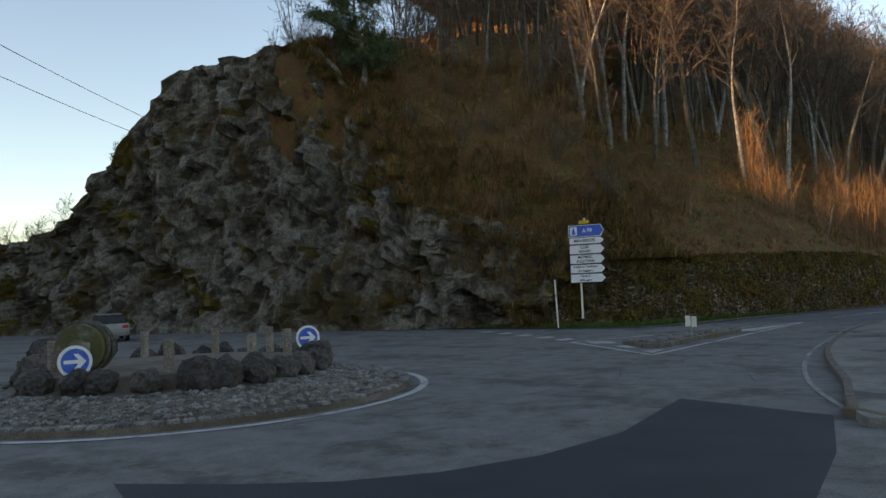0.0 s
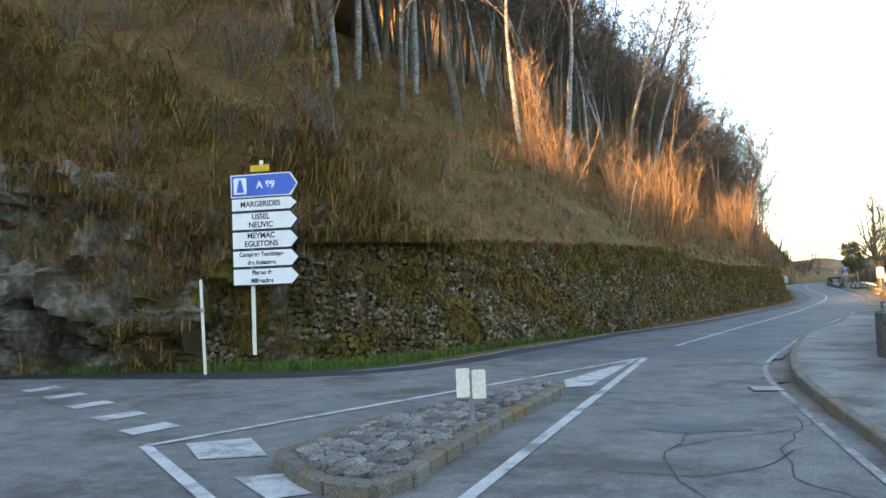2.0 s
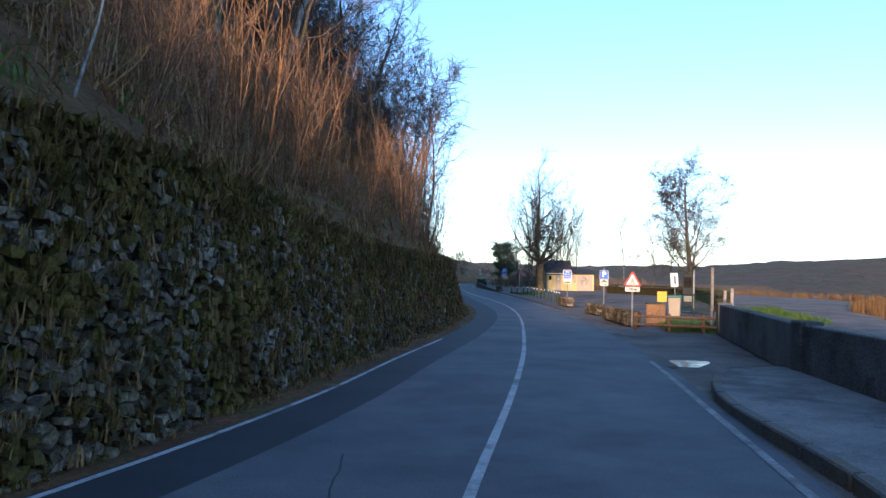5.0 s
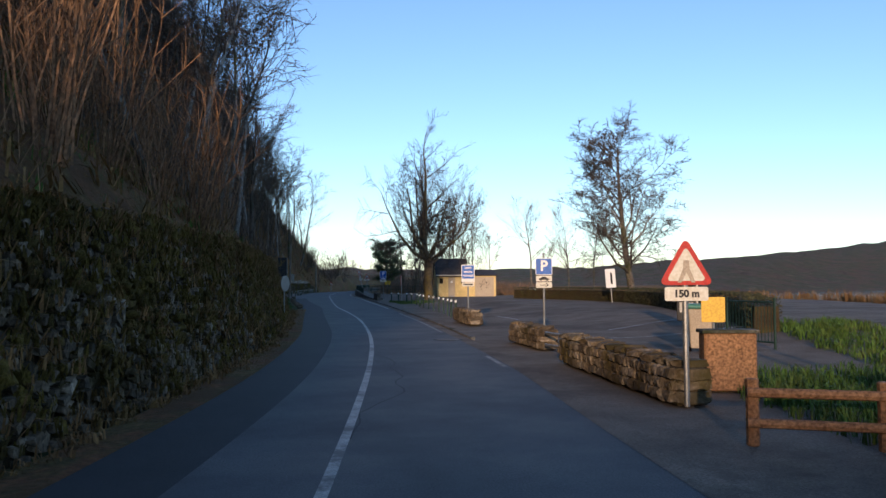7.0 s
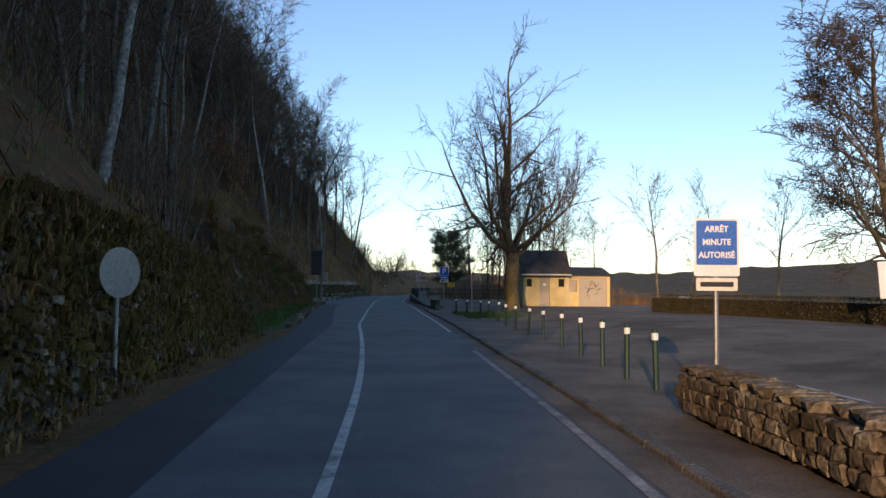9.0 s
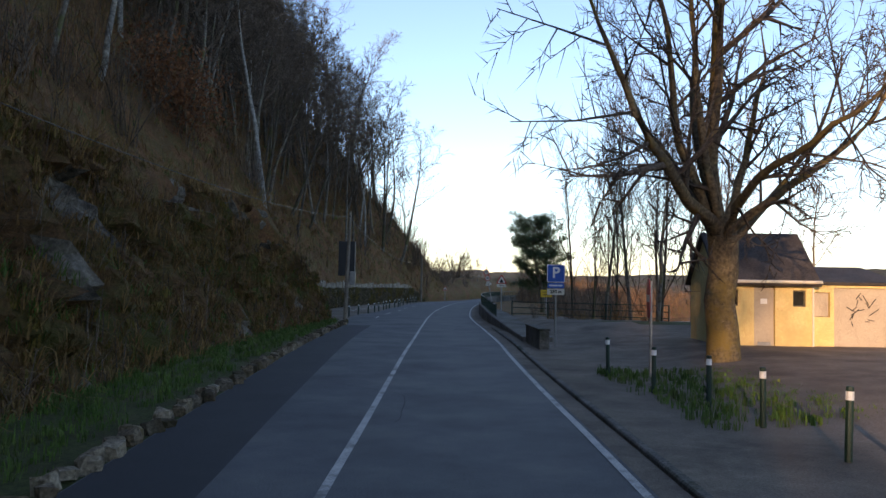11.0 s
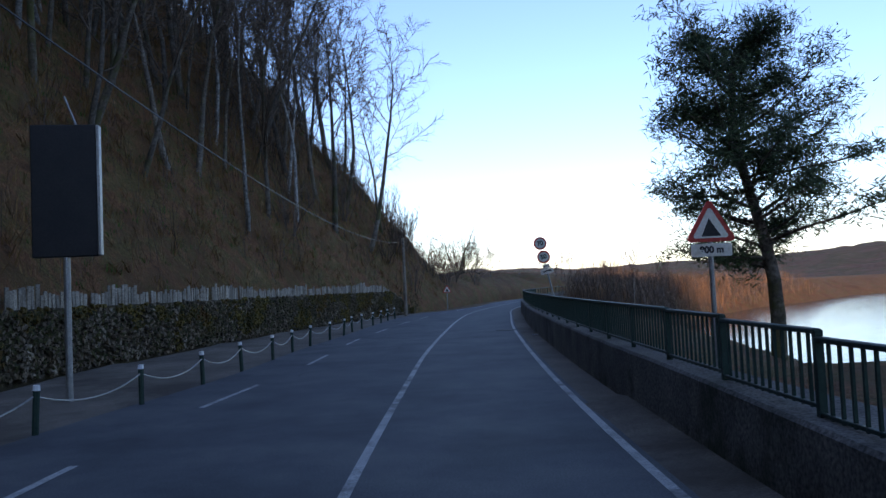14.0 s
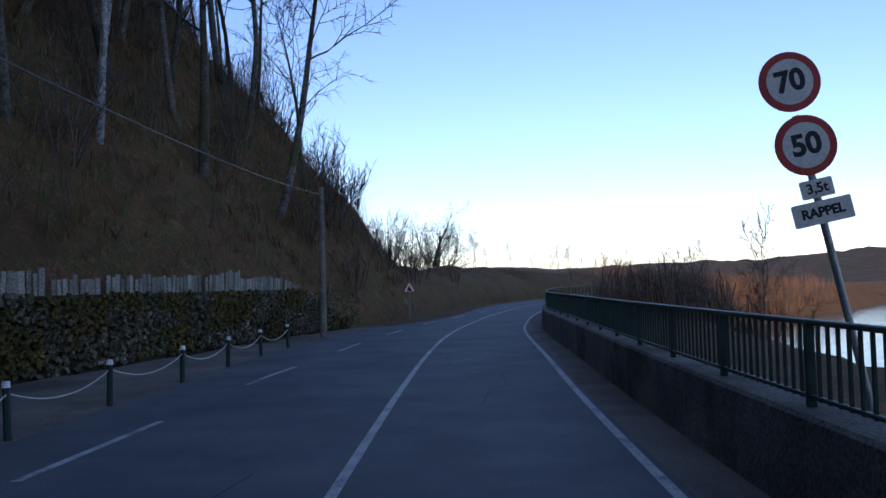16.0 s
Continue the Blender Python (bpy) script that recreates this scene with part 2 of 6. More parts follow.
def strip(name, line, a, b, z, material, kind="structure", label="", category="", parent=None, thick=0.0):
    """A ribbon along a line from offset a to offset b (to the right), at height z."""
    n = normals_of(line)
    A, B = line[:, :2] + n * a, line[:, :2] + n * b
    v, f = [], []
    for p, q in zip(A, B):
        v += [(p[0], p[1], z), (q[0], q[1], z)]
    for i in range(len(line) - 1):
        f.append((2 * i, 2 * i + 1, 2 * i + 3, 2 * i + 2))
    if thick:
        k = len(v)
        v += [(x, y, z - thick) for x, y, _ in v]
        for i in range(len(line) - 1):
            f += [(2 * i, 2 * i + 2, k + 2 * i + 2, k + 2 * i), (2 * i + 1, k + 2 * i + 1, k + 2 * i + 3, 2 * i + 3)]
        f += [(0, k, k + 1, 1), (2 * len(line) - 2, 2 * len(line) - 1, k + 2 * len(line) - 1, k + 2 * len(line) - 2)]
    return obj(name, mesh_from(name, v, f, material), parent, None, label, category, "", kind)


def between(name, A, B, z, material, label="", category="", kind="structure", thick=0.0):
    """A surface between two lines with the same number of points."""
    n = len(A)
    v = [(p[0], p[1], z) for p in A] + [(p[0], p[1], z) for p in B]
    f = [(i, n + i, n + i + 1, i + 1) for i in range(n - 1)]
    if thick:
        k = len(v)
        v += [(x, y, z - thick) for x, y, _ in v]
        f += [(i, i + 1, k + i + 1, k + i) for i in range(n - 1)] + [(n + i, k + n + i, k + n + i + 1, n + i + 1) for i in range(n - 1)]
    return obj(name, mesh_from(name, v, f, material), None, None, label, category, "", kind)


def resample(line, n):
    d = np.concatenate([[0], np.cumsum(np.linalg.norm(np.diff(line, axis=0), axis=1))])
    s = np.linspace(0, d[-1], n)
    return np.stack([np.interp(s, d, line[:, c]) for c in range(line.shape[1])], 1)


# ---------------------------------------------------------------- plan
CENTRE = spline([(-11.15, -75.2), (-10.13, -70), (-8.94, -64), (-7.63, -58), (-6.43, -52), (-5.39, -46), (-4.42, -40), (-3.57, -34), (-2.89, -28), (-2.4, -22), (-2.05, -16), (-1.87, -10), (-1.78, -4), (-1.72, 2), (-1.45, 8), (-1.18, 14), (-0.91, 20), (-0.59, 26), (-0.29, 32), (0.02, 38), (0.35, 44), (0.76, 50), (1.2, 56), (1.77, 62), (2.39, 68), (3.06, 74), (3.82, 80), (4.75, 86), (6, 92), (8.5, 102), (13, 116.5), (20.5, 134), (31, 153)], 1.0)
REDGE = spline([(-3.7, -100.1), (-5.7, -95.6), (-7.1, -90.1), (-7.9, -84), (-8.35, -78), (-7.58, -72), (-6.53, -66), (-5.29, -60), (-4.05, -54), (-2.95, -48), (-2.16, -42), (-1.36, -36), (-0.82, -30), (-0.31, -24), (0.13, -18), (0.47, -12), (0.81, -6), (1.16, 0), (1.45, 6), (1.68, 12), (1.96, 18), (2.28, 24), (2.48, 30), (2.66, 36), (2.85, 42), (3.2, 48), (3.67, 54), (4.22, 60), (4.81, 66), (5.5, 72), (6.28, 78), (7.3, 86), (8.4, 92), (10.8, 102), (15.3, 116.5), (23, 134), (34, 153)], 1.0)
LEDGE = spline([(-130, -100.5), (-95, -94), (-62, -87.2), (-46, -83.6), (-35, -81), (-25.6, -79.2), (-17.67, -78.27), (-15.2, -71.99), (-13.6, -66.28), (-12.0, -61.87), (-10.78, -57.82), (-9.66, -52.99), (-7.82, -45.39), (-6.15, -36.43), (-5.13, -26.69), (-4.72, -16.9), (-4.46, -9.88), (-4.01, 1.4), (-4.06, 9.24), (-4.12, 20.64), (-4.01, 28.56), (-3.85, 35.29), (-4.2, 45), (-3.05, 53), (-2.5, 60), (-1.65, 67.5), (-0.95, 74.4), (-0.05, 82), (1.6, 89.2), (6.4, 102), (10.3, 118), (17.5, 136), (27.5, 156)], 1.0)
FOOT = spline([(-130, -102), (-96, -95.3), (-62, -88.5), (-46, -85), (-35, -82.3), (-28, -80.2), (-22.3, -78.4), (-18.03, -76.34), (-15.7, -71.7), (-13.83, -67), (-12.38, -63.21), (-11.17, -58.65), (-10.08, -53.46), (-8.28, -45.36), (-6.96, -38.9), (-5.82, -30.72), (-5.33, -21.94), (-5.09, -14.24), (-5.08, -7.1), (-5.8, 1.3), (-6.62, 10.75), (-6.68, 19.59), (-6.32, 29.41), (-5.32, 35.64), (-5.16, 39.85), (-6.67, 44.28), (-7.52, 48.72), (-7.91, 55.48), (-6.66, 64.73), (-5.14, 73.33), (-2.94, 81.48), (-0.45, 88.93), (4.2, 103), (8.3, 118), (15.5, 137), (25.5, 157), (60, 200)], 1.0)
FY = FOOT[:, 1]


def ramp(x, a, b):
    t = min(1.0, max(0.0, (x - a) / (b - a)))
    return t * t * (3 - 2 * t)


def bank_height(y):
    return .6 + 5.2 * ramp(y, -7, 4.47) * (1 - ramp(y, 36.25, 43.5))


def wall_height(y):
    """The height of what stands at the hill's foot: cliff, wall, rock bank, low wall."""
    cliff = float(np.interp(y, [-104, -95, -89.6, -88.2, -87.2, -86.1, -85.4, -83, -80.2], [2, 2, 3.6, 5.5, 9, 13.6, 17, 17.4, 15])) * (1 - ramp(y, -83.2, -78.6)) if y < -76.8 else 0
    cliff = max(cliff, 6.0 * (1 - ramp(y, -81.27, -74.58)))
    wall = 2.95 * (1 - .28 * ramp(y, -62, -47)) * ramp(y, -83.13, -78.66) * (1 - ramp(y, -15.72, 4.47)) + 0.35
    low = 1.6 * ramp(y, 35.6, 42.17) * (1 - ramp(y, 88.43, 94.79))
    return max(cliff, wall, low, bank_height(y), 0.6)


def lean_at(y):
    return .2 * (1 - ramp(y, -83.13, -76.01)) + .28 * ramp(y, -83.13, -76.01) + .34 * ramp(y, -7, 4.47) * (1 - ramp(y, 35.6, 43.5))


def hill_start(y):
    return lean_at(y) * wall_height(y) + .35


def hill(d, y, x):
    """Height of the hillside d metres behind its foot."""
    hw = wall_height(y)
    top = 56 + 26 * ramp(y, 4.47, 44.82) - 79 * ramp(y, 92.48, 113.93) - 14 * (1 - ramp(y, -92.36, -74.58)) - 24 * (1 - ramp(y, -107.74, -93.56))
    top = max(top * (1 - .8 * ramp(-y, 82, 88)) * (1 - .6 * (1 - ramp(y, -79.5, -71))), hw + 1.2)
    slope = .78 + .16 * ramp(y, -41, -4.2) + .5 * ramp(y, -4.2, 36.9) + .55 * ramp(y, -84.12, -80.38) * (1 - ramp(y, -78.66, -73.14))
    if y < -81.2:
        slope *= 1 - .9 * ramp(-y, 82, 88)
    run = max(0, d - hill_start(y))
    z = hw + slope * run
    z = top - (top - hw) * math.exp(-(z - hw) / (top - hw) * 1.12)
    nz = noise.noise(Vector((x * .12, y * .12, 3))) * 1.3 + noise.noise(Vector((x * .4, y * .4, 7))) * .75 + noise.noise(Vector((x * 1.1, y * 1.1, 5))) * .3
    z -= (z - 1.5) * max(ramp(run, 5, 26) * ramp(-y, 80.6, 82.6), ramp(-x, 40, 60) * ramp(-y, 48, 62), ramp(-x, 55, 85) * ramp(-y, -40, -10))    # the crag's back falls away
    return z - .05 + nz * min(1, max(0, run - .2) / 3)


def foot_distance(x, y):
    """Distance west of the foot (positive on the hill) and the foot's y."""
    dd = (FOOT[:, 0] - x) ** 2 + (FOOT[:, 1] - y) ** 2
    i = int(np.argmin(dd))
    a, b = FOOT[max(0, i - 1)], FOOT[min(len(FOOT) - 1, i + 1)]
    side = (b[0] - a[0]) * (y - a[1]) - (b[1] - a[1]) * (x - a[0])
    return math.copysign(math.sqrt(dd[i]), side), FOOT[i, 1]


SHORE = spline([(56, -445), (26, -205), (10, -125.88), (1.1, -82.17), (-1.28, -74.58), (1.38, -63.2), (6.15, -50.6), (10.37, -41), (15.83, -28.13), (25.26, -15.72), (29.4, -1.4), (26.86, 16.47), (21.35, 28.7), (13.57, 33.99), (9.67, 36.38), (7.66, 38.47), (7.45, 42.17), (8.36, 51.22), (10.08, 63.31), (11.69, 74.43), (14.27, 87.45), (19.07, 104.64), (25.41, 122.6), (35.58, 141.15), (64, 176.06), (139, 245), (269, 385), (509, 585), (939, 785), (2689, 1285)], 2.0)
LAKE_Z = -4.0


def shore_distance(x, y):
    dd = (SHORE[:, 0] - x) ** 2 + (SHORE[:, 1] - y) ** 2
    i = int(np.argmin(dd))
    a, b = SHORE[max(0, i - 1)], SHORE[min(len(SHORE) - 1, i + 1)]
    side = (b[0] - a[0]) * (y - a[1]) - (b[1] - a[1]) * (x - a[0])
    return -math.copysign(math.sqrt(dd[i]), side)     # positive on the water side


def ground_z(x, y):
    d, fy = foot_distance(x, y)
    if d > 0.2:
        return hill(d, fy, x)
    s = shore_distance(x, y)
    z = -0.03
    if 2.6 < x and -41 < y < 37:
        z += .30 * ramp(x, 4.5, 9) * ramp(y, -41, -28.13) * (1 - ramp(y, 24.71, 36.9))
    if 2.6 < x < 14 and 24.5 < y < 47.5:
        z += .40 * ramp(x, 3.6, 4.8) * ramp(y, 26.04, 30.43)
    if s > 0:
        z -= 8.5 * ramp(s, 0, 12 if -33 < y < 32 else 9)
    if s > 40:                                         # the far side of the lake
        z = -8.5
    if s <= 0:
        z += 34 * ramp(y, 215, 460) * ramp(-s, 0, 90) * (1 - ramp(x, 30, 120)) * (1 + .3 * noise.noise(Vector((x * .01, y * .01, 4))))
    # Unseen southern ridge, added so its shadow covers junction, wall and cliff.
    south = -y - 150
    if south > 0 and d < 0:
        p = .945 * x - .326 * y
        z += (31 + 3.5 * (1 - ramp(p, 6, 9)) + 16 * (1 - ramp(p, -4, 2)) + 20 * (1 - ramp(p, -12, -5))) * ramp(south, 0, 55) * (1 - ramp(x, 20, 70)) * ramp(x, -230, -180)
    return z


def axis(lo, hi, fine_lo, fine_hi, step):
    c = list(np.arange(fine_lo, fine_hi, step))
    k, s = fine_lo, step
    left = []
    while k > lo:
        s *= 1.22; k -= s; left.append(k)
    k, s, right = c[-1], step, []
    while k < hi:
        s *= 1.22; k += s; right.append(k)
    return left[::-1] + c + right


GX, GY = axis(-2500, 2500, -58, 34, 1.15), axis(-2500, 2500, -118, 124, 1.3)


def sheet_z(x, y):
    """The ground sheet itself, which dips under the hillside."""
    d, fy = foot_distance(x, y)
    return min(-.05 - .25 * d, .0) if 0 < d < 4 else (hill(d, fy, x) - 4 - .05 * d if d >= 4 else ground_z(x, y))


gv = [(x, y, sheet_z(x, y)) for y in GY for x in GX]
W = len(GX)
gf = [(j * W + i, j * W + i + 1, (j + 1) * W + i + 1, (j + 1) * W + i) for j in range(len(GY) - 1) for i in range(W - 1)]
me = mesh_from("ground", gv, gf, SOIL, True)
me.materials.append(GRAVEL_DIRT); me.materials.append(FAR_WOOD); me.materials.append(GRASS_SOIL)
idx = np.zeros(len(gf), int)
k = 0
for j in range(len(GY) - 1):
    for i in range(W - 1):
        x, y, z = gv[j * W + i]
        if abs(x) > 160 or y > 240 or y < -215:
            idx[k] = 2
        elif -.35 < z < .45 and ((-58.7 < y < 40.5 and x > np.interp(y, REDGE[:, 1], REDGE[:, 0]) - .8) or (-11 < x < 6 and -105 < y < -55) or (35.6 < y < 93 and x < 3)):
            idx[k] = 1
        elif z < .6 and -40 < x < 12 and y < 40.5:
            idx[k] = 3
        k += 1
me.polygons.foreach_set("material_index", idx)
obj("ground", me, None, None, "wooded hillside, verges and lake shore in winter", "ground", "", "structure")
hs = resample(FOOT, 300)
hn = -normals_of(hs)
steps = [0, .5, 1.0, 1.6, 2.3, 3.1, 4, 5, 6, 7, 8.2, 9.5, 11, 12.5, 14, 16, 18, 20, 22.5, 25, 28, 31, 35, 40, 46, 54, 64, 78, 95, 120]
hv = []
for (x, y), q in zip(hs, hn):
    d0 = hill_start(y)
    sk_ = d0 + .9 if wall_height(y) > 1.2 else max(.2, d0 - .2)
    hv.append((x + q[0] * sk_, y + q[1] * sk_, -.3))
    for k in steps:
        d = d0 + k
        px, py = x + q[0] * d, y + q[1] * d
        hv.append((px, py, hill(d, y, px)))
K = len(steps) + 1
hf = [(i * K + j, i * K + j + 1, (i + 1) * K + j + 1, (i + 1) * K + j) for i in range(len(hs) - 1) for j in range(K - 1)]
obj("hillside", mesh_from("hillside", hv, hf, SOIL, True), None, None, "steep hillside of leaf litter, moss and bracken", "hillside", "", "structure")
obj("water", mesh_from("water", [(-30, -2500, LAKE_Z), (2500, -2500, LAKE_Z), (2500, 2500, LAKE_Z), (5, 2500, LAKE_Z), (5, 30, LAKE_Z), (0, -105, LAKE_Z)], [(0, 1, 2, 3, 4, 5)], WATER), None, None, "calm pale lake reflecting the evening sky", "lake", "", "structure")


# ---------------------------------------------------------------- wooded hills across the lake
fv, ff = [], []
BEAR = np.arange(-6, 172, .4)
FS = [0, .06, .15, .3, .45, .6, .75, .88, .97, 1.0, 1.25]
for b in BEAR:
    shore = float(np.interp(b, [-6, 5, 25, 35, 45, 60, 90, 130, 171], [420, 330, 260, 260, 420, 620, 640, 560, 420]))
    el = float(np.interp(b, [-6, 5, 15, 24, 32, 40, 47, 55, 62, 75, 95, 120, 140, 171], [.9, 1.2, 1.2, 1.3, 1.75, 2.4, 2.9, 3.0, 3.0, 2.9, 2.8, 2.5, 2.2, 2.2]))
    el += .25 * noise.noise(Vector((b * .12, 0, 0))) + .10 * noise.noise(Vector((b * .9, 3, 0)))
    top = 2.1 * shore * math.tan(radians(el))
    for u in FS:
        r0 = shore * (1 + 1.1 * u)
        z = LAKE_Z - .6 + (top + 4.6) * (ramp(u, 0, 1.0) * .75 + .25 * min(u, 1)) if u <= 1 else top - 14
        z += (noise.noise(Vector((b * .5, u * 6, 5))) * 1.5 + noise.noise(Vector((b * 5.3, u * 17, 2))) * (1.3 if .9 < u <= 1 else .3)) * (0 if u == 0 else 1)
        fv.append((r0 * math.sin(radians(b)), r0 * math.cos(radians(b)), z))
M_ = len(FS)
for i in range(len(BEAR) - 1):
    for j in range(M_ - 1):
        ff.append((i * M_ + j, (i + 1) * M_ + j, (i + 1) * M_ + j + 1, i * M_ + j + 1))
obj("far_hills", mesh_from("far_hills", fv, ff, FAR_WOOD, True), None, None, "low wooded winter hills across the lake", "hills", "", "structure")


# ---------------------------------------------------------------- road
def cut(line, y0, y1):
    return np.array([p for p in line if y0 <= p[1] <= y1])


L2, R2 = cut(LEDGE, -76.01, 156.91), cut(REDGE, -76.01, 156.91)
NR = 220
between("road", resample(L2, NR), resample(R2, NR) + np.array([.22, 0]), 0.0, ASPHALT, "worn dark asphalt road with white lines", "road")
plaza = [tuple(p) for p in cut(LEDGE, -95.25, -72.42)] + [tuple(p) for p in cut(REDGE, -83.13, -72.42)[::-1]] + [(1, -106), (24, -122), (26, -160), (-60, -160), (-150, -125)]
obj("road_junction", mesh_from("road_junction", [(x, y, -.006) for x, y in plaza], [tuple(range(len(plaza)))[::-1]], ASPHALT_OLD), None, None, "greyish cracked asphalt of the roundabout", "road", "", "structure")
# the fresh black patch beside the roundabout and the one in the far carriageway
patch = [(-7.17, -98.35), (-4.50, -99.11), (-3.89, -101.70), (-3.59, -103.88), (-3.64, -106.01), (-7.35, -108.35), (-10.47, -107.15), (-9.05, -106.37), (-8.16, -105.72), (-7.43, -104.80), (-6.88, -103.47), (-6.67, -101.69)]
obj("road_patch", mesh_from("road_patch", [(x, y, -.002) for x, y in patch], [tuple(range(len(patch)))], ASPHALT_NEW), None, None, "fresh black asphalt repair patch", "road patch", "", "structure")


def outline(name, pts, z, material, label, category, kind="structure", thick=0.0, parent=None):
    n = len(pts)
    v = [(x, y, z) for x, y in pts]
    f = [tuple(range(n))]
    if thick:
        v += [(x, y, z - thick) for x, y in pts]
        f += [(i, n + i, n + (i + 1) % n, (i + 1) % n) for i in range(n)]
    area = sum(pts[i][0] * pts[(i + 1) % n][1] - pts[(i + 1) % n][0] * pts[i][1] for i in range(n))
    if area < 0:
        f = [q[::-1] for q in f]
    return obj(name, mesh_from(name, v, f, material), parent, None, label, category, "", kind)


strip("road_gutter", cut(LEDGE, -85.13, 34.45), .02, 1.25, .003, ASPHALT_NEW, label="dark patched asphalt along the road's edge", category="road")

PZ = .006
strip("centre_line", cut(CENTRE, -73.14, 152.69), -.05, .05, PZ, PAINT, label="worn solid white centre line", category="road marking")
for a, b in ((-100, -52.5), (-36.3, -33.2), (-26.2, -10), (-3, 152)):
    strip("edge_line", cut(REDGE, a, b), -.05, .05, PZ, PAINT if b > 100 else PAINT_WORN, label="worn white edge line", category="road marking")
strip("road_litter", cut(LEDGE, -76.83, -1.4), -.25, .3, .005, SOIL, label="brown leaf litter along the wall", category="litter")
strip("edge_line", cut(LEDGE, -78.66, -46.7), .34, .42, PZ, PAINT, label="faded white edge line by the verge", category="road marking")
LD = spline([(-2.9, 37), (-2.72, 42), (-2.5, 47), (-2.03, 51.2), (-1.61, 54.2), (-.97, 63.8), (-.08, 70.9), (.5, 75.3), (1.07, 78.3), (2.3, 85), (4.2, 93), (7.5, 104), (12, 117)], .25)
sd = np.concatenate([[0], np.cumsum(np.linalg.norm(np.diff(LD, axis=0), axis=1))])
s0 = float(sd[int(np.argmin(abs(LD[:, 1] - 68)))]) % 6.5
dash_k = 0
while s0 + 3.0 + 6.5 * dash_k < sd[-1]:
    m_ = (sd >= s0 + 6.5 * dash_k) & (sd <= s0 + 6.5 * dash_k + 3.0)
    strip("edge_dash", LD[m_], -.05, .05, PZ, PAINT, label="white dash along the lay-by", category="road marking")
    dash_k += 1


def bar(a, b, w, name="marking_bar", label="white painted line"):
    strip(name, np.array([np.array(a) + (np.array(b) - np.array(a)) * t for t in np.linspace(0, 1, 6)]), -w / 2, w / 2, PZ, PAINT, label=label, category="road marking")


bar((-15.84, -87.09), (-10.98, -75.47), .15)
bar((-15.84, -87.09), (-11.02, -90.91), .15)
bar((-11.02, -90.91), (-10.98, -75.47), .15)
outline("hatched_tip", [(-11.11, -75.96), (-12.27, -81.45), (-11.32, -80.88)], PZ, PAINT, "worn white painted triangle", "road marking")
outline("hatched_bar", [(-15.38, -86.87), (-14.75, -86.37), (-13.87, -87.30), (-14.57, -87.65)], PZ, PAINT, "worn white hatching", "road marking")
outline("hatched_bar", [(-13.61, -88.30), (-12.81, -87.81), (-12.22, -88.47), (-12.77, -88.96)], PZ, PAINT, "worn white hatching", "road marking")
outline("hatched_bar", [(-11.94, -89.70), (-11.39, -89.17), (-11.28, -90.33), (-11.35, -90.35)], PZ, PAINT, "worn white hatching", "road marking")
for cx, cy in ((-16.74, -85.98), (-18.17, -85.06), (-19.80, -84.05), (-21.44, -83.07), (-23.06, -82.17)):
    outline("yield_dash", [(cx - .35, cy - .25), (cx + .15, cy - .5), (cx + .35, cy + .25), (cx - .15, cy + .5)], PZ, PAINT, "white give-way dash", "road marking")

# pavement beside the start of the road, with its kerb stones
KERB_LINE = spline([(-2.5, -81.94), (-3.55, -99.35), (-5.18, -95.16), (-6.79, -89.41), (-7.52, -83.9), (-7.82, -78.3), (-7.27, -71.35), (-6.44, -66.73), (-5.48, -63.3), (-4.78, -58.92), (-3.68, -56.09), (-2.83, -54.97), (-2.02, -54.78)], .3)
pav = [tuple(p) for p in KERB_LINE] + [(-1.89, -55.09), (-3.58, -63.87), (-5.03, -68.95), (-5.83, -74.91), (-6.2, -76.83), (-3.43, -94.15), (-2.9, -80.83), (-1.3, -81.94)]
outline("pavement", pav, .13, CONCRETE, "pale worn tarmac pavement with cracks", "pavement", thick=.2)
kerb_ = thing("kerb", pose(0, 0, 0), "worn concrete kerb stained orange", "kerb", "", "structure")
kme = bm_mesh("kerb_stone", box(.16, 1.12, .24, (0, 0, -.1), .02), KERB)
ks = resample(KERB_LINE, 56)
for a, b in zip(ks[:-1], ks[1:]):
    c = (a + b) / 2
    obj("kerb_stone", kme, kerb_, pose(c[0], c[1], 0, 0, 0, math.degrees(math.atan2(-(b - a)[0], (b - a)[1]))))

# shoulder and low kerb on the lake side
RK = cut(REDGE, -29.71, 33.3)
strip("shoulder", cut(REDGE, -54.58, 35.6), .1, .42, .004, GRAVEL_DIRT, label="gritty shoulder", category="road")
kerb2 = thing("kerb", pose(0, 0, 0), "low worn kerb beside the dirt verge", "kerb", "", "structure")
kme2 = bm_mesh("kerb_stone", box(.13, .97, .16, (0, 0, -.1), .02), DARK_CONCRETE)
ks = resample(np.array([p + n * .5 for p, n in zip(RK, normals_of(RK))]), 66)
for a, b in zip(ks[:-1], ks[1:]):
    c = (a + b) / 2
    obj("kerb_stone", kme2, kerb2, pose(c[0], c[1], 0, 0, 0, math.degrees(math.atan2(-(b - a)[0], (b - a)[1]))))

# puddle on the entrance
pud = [(-3.63 + .95 * math.cos(a) * (1 + .35 * math.sin(3 * a)), -53.23 + 1.0 * math.sin(a) * (1 + .4 * math.cos(2 * a))) for a in np.linspace(0, 2 * math.pi, 28)[:-1]]
outline("puddle", pud, -.022, WATER, "shallow rain puddle on tarmac", "puddle")


